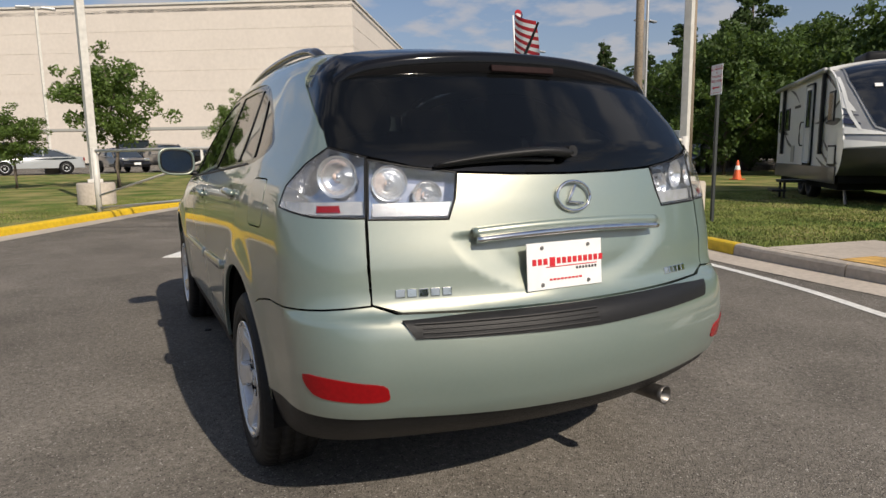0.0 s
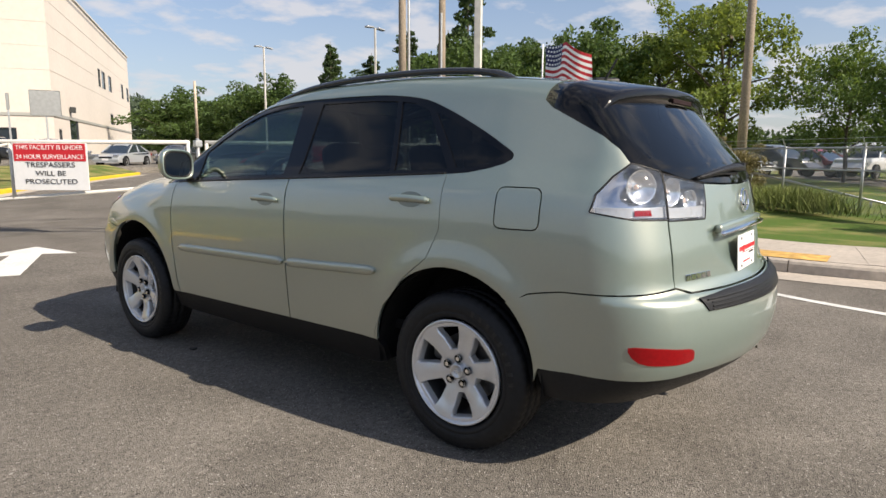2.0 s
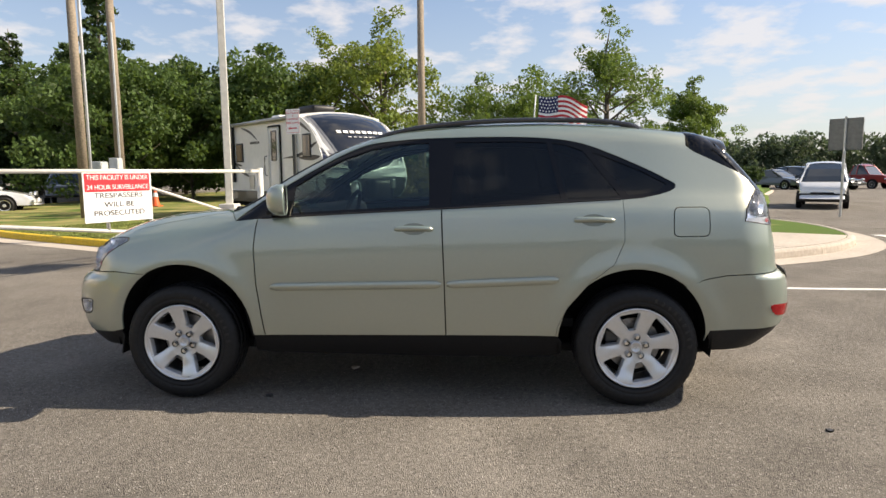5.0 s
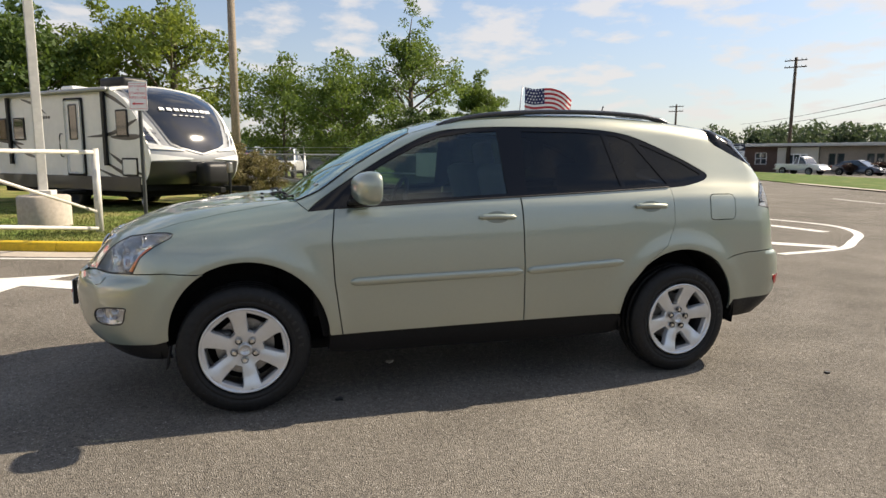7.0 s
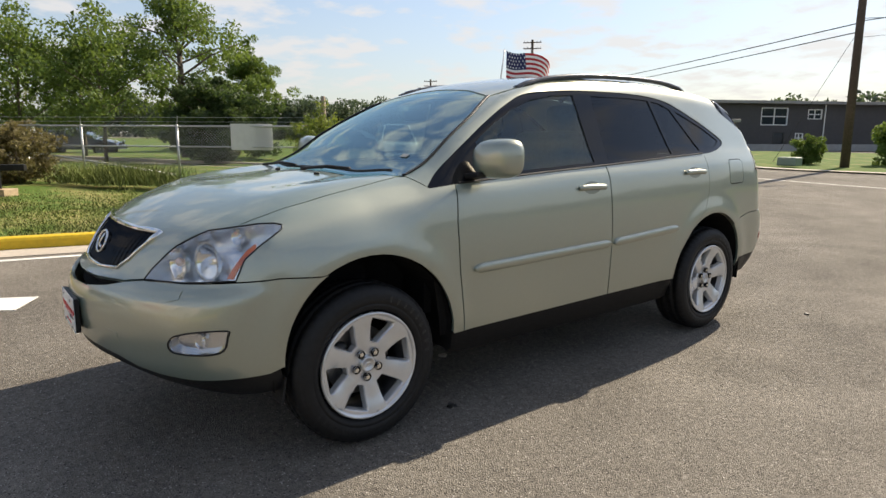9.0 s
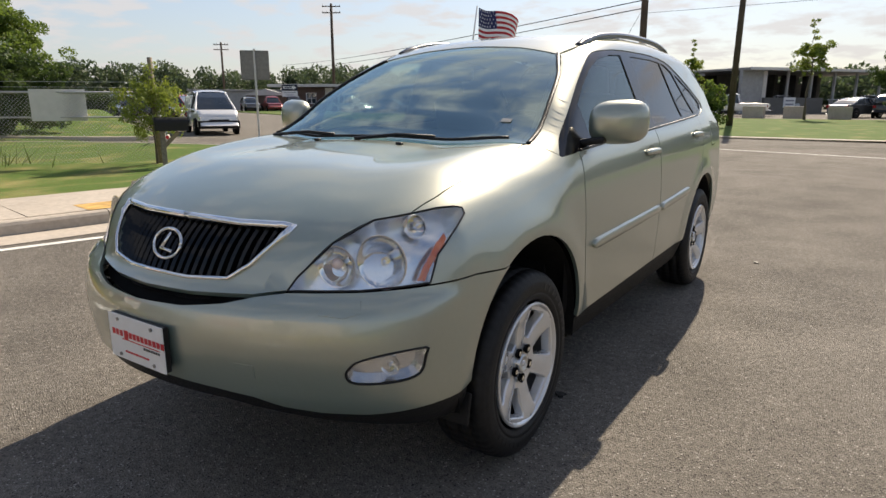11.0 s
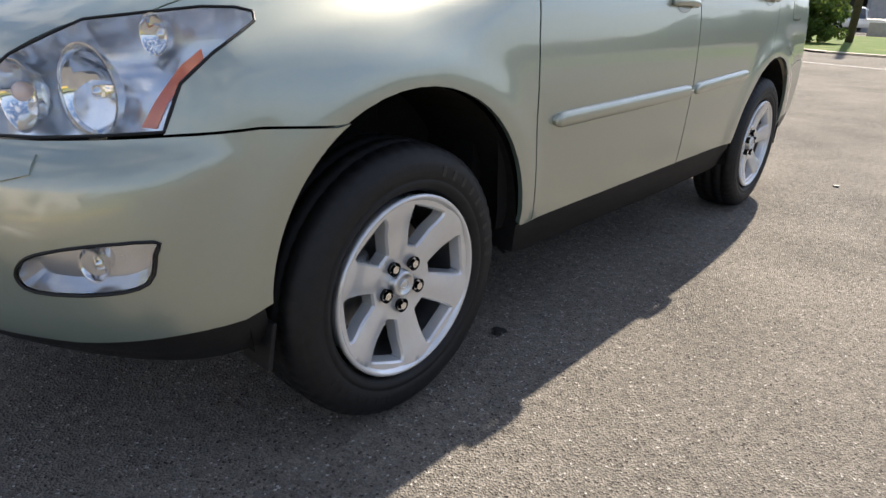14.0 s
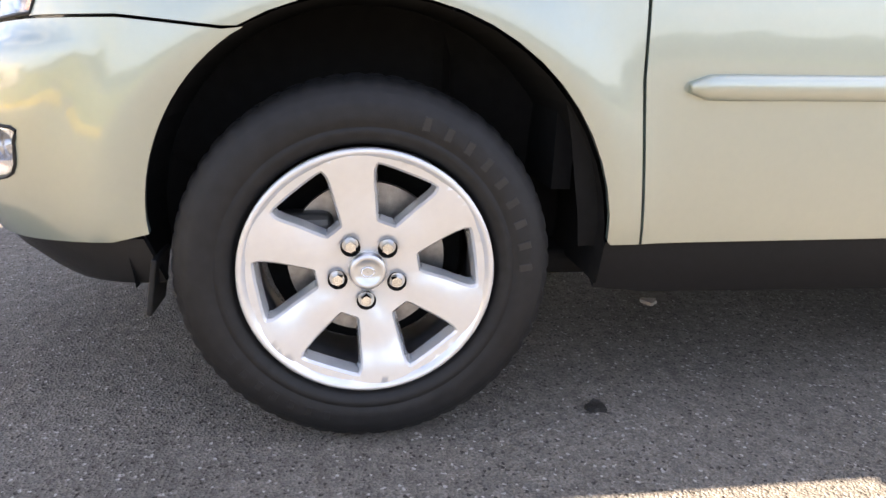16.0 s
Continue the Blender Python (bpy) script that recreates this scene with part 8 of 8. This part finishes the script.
for x, y, w, h, tall in ((6.46, 23.55, .95, .88, 3.25), (3.92, 24.32, .32, .42, 2.3), (5.41, 23.9, .10, .55, 3.1)):
    s_ = thing("road_sign", "grey back of a road sign on a steel post", "sign", Matrix.Translation((x, y, .15)) @ Matrix.Rotation(radians(-18), 4, "Z"))
    part("post", box(.06, .05, tall, pose(0, .03, tall / 2), .004), GALV, s_)
    part("plate", box(w, .008, h, pose(0, 0, tall - h / 2 + .02), .03), signs_back, s_)
tagged(part("utility_cover", box(.75, .6, .34, pose(8.4, -22.6, .27), .05), material("green_grey_box", (.22, .27, .22), .6)), "low green-grey utility cabinet on the grass", "utility box")


# ---- parked vehicles ----
def vehicle(x, y, z, heading, kind_of, color, label, length=4.7):
    """A parked car, van or pickup far off: shaped body, glass, lamps and wheels."""
    m = Matrix.Translation((x, y, z)) @ Matrix.Rotation(radians(heading), 4, "Z")
    v = thing("parked_" + kind_of, label, kind_of, m, "parked vehicles")
    paintwork = material(color[0], color[1], .3, .25, .03, 30, coat=1.0)
    L = length / 2
    shapes = {
        "car": ([(-L, .52), (-L * .99, .80), (-L * .93, .95), (-L * .55, .97), (L * .36, .92), (L * .82, .76), (L * .98, .60), (L, .38), (L * .9, .30), (-L * .9, .30), (-L, .36)], [(-L * .80, .94), (-L * .40, 1.36), (-L * .02, 1.45), (L * .10, 1.42), (L * .50, .92)], .88),
        "suv": ([(-L, .60), (-L * .98, 1.0), (-L * .9, 1.08), (L * .40, 1.06), (L * .90, .95), (L, .75), (L, .40), (-L, .40)], [(-L * .95, 1.07), (-L * .82, 1.62), (L * .10, 1.66), (L * .48, 1.06)], .90),
        "van": ([(-L, .45), (-L, 1.12), (L * .62, 1.10), (L * .88, 1.0), (L * .98, .84), (L, .60), (L * .98, .36), (-L, .33)], [(-L, 1.10), (-L * .98, 1.80), (-L * .3, 1.88), (L * .28, 1.84), (L * .68, 1.08)], .90),
        "pickup": ([(-L, .60), (-L, 1.02), (-L * .08, 1.04), (L * .40, 1.06), (L * .92, 1.0), (L, .80), (L, .45), (-L, .45)], [(-L * .12, 1.04), (-L * .04, 1.72), (L * .25, 1.74), (L * .50, 1.05)], .93),
    }
    low, top, half = shapes[kind_of]

    def loft(outline, w0, w1, zlo, zhi, steps=5):
        o = smooth_line(outline, steps, True) if steps > 1 else np.array(outline)
        cy, cz = o[:, 0].mean(), o[:, 1].mean()
        bm = bmesh.new()
        rows = []
        for f, k in ((-1, .93), (-.985, .965), (-.94, .99), (-.80, 1), (0, 1.008), (.80, 1), (.94, .99), (.985, .965), (1, .93)):
            rows.append([bm.verts.new((f * (w0 + (w1 - w0) * min(1, max(0, (zz - zlo) / (zhi - zlo)))) * (1 - .10 * max(0, abs(yy) / L - .72) / .28), cy + (yy - cy) * k, cz + (zz - cz) * k)) for yy, zz in o])
        for a, b in zip(rows, rows[1:]):
            for k in range(len(o)):
                bm.faces.new((a[k], a[(k + 1) % len(o)], b[(k + 1) % len(o)], b[k]))
        bm.faces.new(rows[0][::-1]), bm.faces.new(rows[-1])
        bmesh.ops.recalc_face_normals(bm, faces=bm.faces)
        return bm
    part("body", loft([(a, b) for a, b in low], half, half * .97, .3, 1.1, 3), paintwork, v, "", True).data.set_sharp_from_angle(angle=radians(38))
    cabin = top + [(top[-1][0] - .05, top[-1][1] - .12), (top[0][0] + .05, top[0][1] - .12)]
    glassy = part("cabin_glass", loft(cabin, half * .95, half * .74, 1.0, 1.6, 3), WIN_GLASS, v)
    zt = max(b for _, b in top)
    bm, rows = bmesh.new(), []
    for yy, zz in [q for q in smooth_line(top, 6) if q[1] > zt - .13]:
        rows.append([bm.verts.new((u * half * .77, yy, zz + .035 - .075 * abs(u) ** 3)) for u in (-1, -.9, -.5, 0, .5, .9, 1)])
    for a, b in zip(rows, rows[1:]):
        for k in range(6):
            bm.faces.new((a[k], b[k], b[k + 1], a[k + 1]))
    part("roof", bm, paintwork, v, "", True)
    for s in (-1, 1):
        for a, b in zip(top, top[1:]):
            if min(a[1], b[1]) > zt - .15:
                continue
            part("pillar", rod((s * (half * .94 - .19 * (a[1] - 1.0) / .6), a[0], a[1]), (s * (half * .94 - .19 * (b[1] - 1.0) / .6), b[0], b[1]), .045, .045, 6), paintwork, v)
        c = (top[1][0] + top[-2][0]) / 2
        part("pillar", rod((s * half * .95, c, 1.0), (s * half * .76, c, zt), .04, .04, 6), paintwork, v)
        if kind_of == "van":
            part("side_panel", box(.04, L * 1.05, .60, pose(s * half * .865, -L * .45, 1.42, 0, s * -14, 0), .015), paintwork, v)
        part("headlight", box(.34, .10, .14, pose(s * half * .70, L * .965, .74), .03), LAMP_SILVER, v)
        part("tail_light", box(.22, .08, .20, pose(s * half * .78, -L * .985, .82), .03), RED_LENS, v)
        for yy in (-L * .60, L * .62):
            w = turned([(-.10, .20), (-.11, .28), (-.07, .32), (.07, .32), (.10, .30), (.11, .22), (.09, .205)], 24)
            turned([(.085, .21), (.07, .12), (.08, .001)], 24, "x", w)
            # Dark disc stands for the shaded gap round the wheel.
            part("wheel_gap_shade", rod((s * (half - .10), yy, .34), (s * (half + .006), yy, .34), .385, .385, 24), DARK, v)
            tm = pose(s * (half - .075), yy, .32) @ (Matrix() if s > 0 else Matrix.Rotation(math.pi, 4, "Z"))
            wh_ = part("wheel", turned([(-.10, .20), (-.11, .28), (-.07, .32), (.07, .32), (.10, .30), (.11, .22), (.09, .205)], 24), RUBBER, v, "", True)
            wh_.matrix_local = tm
            part("rim", turned([(.088, .21), (.07, .12), (.085, .04), (.085, .001)], 24), ALLOY, wh_, "", True)
            w.free()
    part("grille", box(half * .9, .06, .12, pose(0, L + .01, .62), .02), BLACK_TRIM, v)
    part("bumper", box(half * 1.9, .10, .34 if kind_of == "van" else .16, pose(0, L + .01, .46), .04), BLACK_TRIM if kind_of == "van" else paintwork, v)
    part("plate_bar", box(.4, .02, .14, pose(0, L + .065, .50), .005), SIGN_WHITE, v)
    return v


SILVER, BLACKC, GREYC, WHITEC, REDC, NAVY, BEIGE = ("silver_car_paint", (.42, .44, .45)), ("black_car_paint", (.012, .012, .014)), ("grey_car_paint", (.11, .115, .12)), ("white_car_paint", (.75, .75, .74)), ("red_car_paint", (.32, .03, .025)), ("navy_car_paint", (.02, .03, .06)), ("beige_car_paint", (.36, .31, .24))
vehicle(-5.7, 41.2, .52, 98, "car", SILVER, "silver saloon parked side-on before the warehouse", 4.9)
for i, (x, y, h, k, c, lab) in enumerate(((-1.2, 41.8, 200, "car", BLACKC, "black saloon parked in the row"), (1.4, 41.6, 196, "suv", GREYC, "dark grey off-roader parked in the row"), (4.1, 41.2, 204, "car", BLACKC, "black hatchback parked in the row"), (6.8, 40.6, 200, "car", SILVER, "silver hatchback parked in the row"), (9.6, 40.2, 203, "suv", BLACKC, "black off-roader parked in the row"), (12.6, 39.6, 198, "car", GREYC, "grey saloon parked in the row"), (-10.6, 43.5, 190, "suv", NAVY, "navy off-roader parked in the row"), (-14, 44, 195, "car", GREYC, "grey saloon parked in the row"), (17.5, 41.0, 128, "car", SILVER, "silver saloon parked by the warehouse corner"), (22.5, 43.0, 128, "car", GREYC, "grey saloon parked by the warehouse corner"))):
    vehicle(x, y, .52 if x < 16 else .3, h, k, c, lab)
vehicle(17.6, 20.6, 0, -150, "car", WHITEC, "white saloon parked beyond the gate", 4.9)
for x, y, h, k, c, lab in ((20.5, 25.0, 30, "suv", BEIGE, "beige off-roader parked beyond the gate"), (23.9, 31.1, 30, "pickup", BLACKC, "black pickup parked far beyond the gate"), (19.6, 23.4, 28, "suv", BLACKC, "black off-roader parked beyond the gate"), (26.5, 36.0, 30, "suv", GREYC, "grey off-roader parked far beyond the gate"), (29.0, 40.5, 30, "car", REDC, "red car parked far beyond the gate"), (26.5, 22.5, 120, "suv", GREYC, "grey off-roader parked near the woods")):
    vehicle(x, y, 0, h, k, c, lab)
van = vehicle(20.75, -11.9, 0, 62, "van", WHITEC, "white panel van on the side street", 4.5)
van.scale = (.90, .92, .88)
for x, y, h, k, c, lab in ((57.8, -51.2, 60, "pickup", BLACKC, "black pickup parked down the street"), (59.5, -49.2, 60, "pickup", REDC, "red pickup parked down the street"), (61.0, -47.2, 60, "suv", BLACKC, "black off-roader parked down the street"), (48.0, -50.5, 100, "pickup", WHITEC, "white pickup parked by the brick building"), (44.0, -53.5, 100, "car", NAVY, "dark saloon parked by the brick building"), (45.8, -20.9, 120, "car", GREYC, "grey car in the corner lot"), (47.6, -23.8, 120, "suv", BLACKC, "black off-roader in the corner lot"), (54.7, -29.4, 120, "suv", NAVY, "navy off-roader in the corner lot"), (44.1, -23.8, 120, "car", BLACKC, "black saloon in the corner lot"), (46.5, -27.5, 120, "pickup", REDC, "red pickup in the corner lot"), (-5.06, -50.0, -87, "car", WHITEC, "white saloon parked across the road"), (-.71, -52.4, 150, "car", GREYC, "grey car parked across the road"), (-2.82, -53.3, 172, "suv", BLACKC, "black small off-roader parked across the road"), (-11.1, -53.4, -80, "car", WHITEC, "white car parked across the road"), (7.65, -52.9, -85, "pickup", WHITEC, "white pickup parked across the road"), (6.4, -70.3, 35, "pickup", SILVER, "old pale pickup inside the garage"), (-1.05, -78.2, 30, "pickup", GREYC, "grey pickup inside the garage"), (40.5, 3.0, 60, "van", WHITEC, "white van behind the fence"), (37.5, 1.0, 70, "pickup", WHITEC, "white pickup behind the fence"), (36.6, 7.6, 150, "car", SILVER, "silver car in the lot behind the fence"), (37.6, 5.6, 150, "suv", GREYC, "grey off-roader in the lot behind the fence"), (38.4, 3.6, 150, "car", REDC, "red car in the lot behind the fence"), (38.6, -2.0, 150, "car", NAVY, "dark saloon in the lot behind the fence")):
    vehicle(x, y, .126 if x < 12 and y < -30 else 0 if y < 0 else .13, h, k, c, lab)
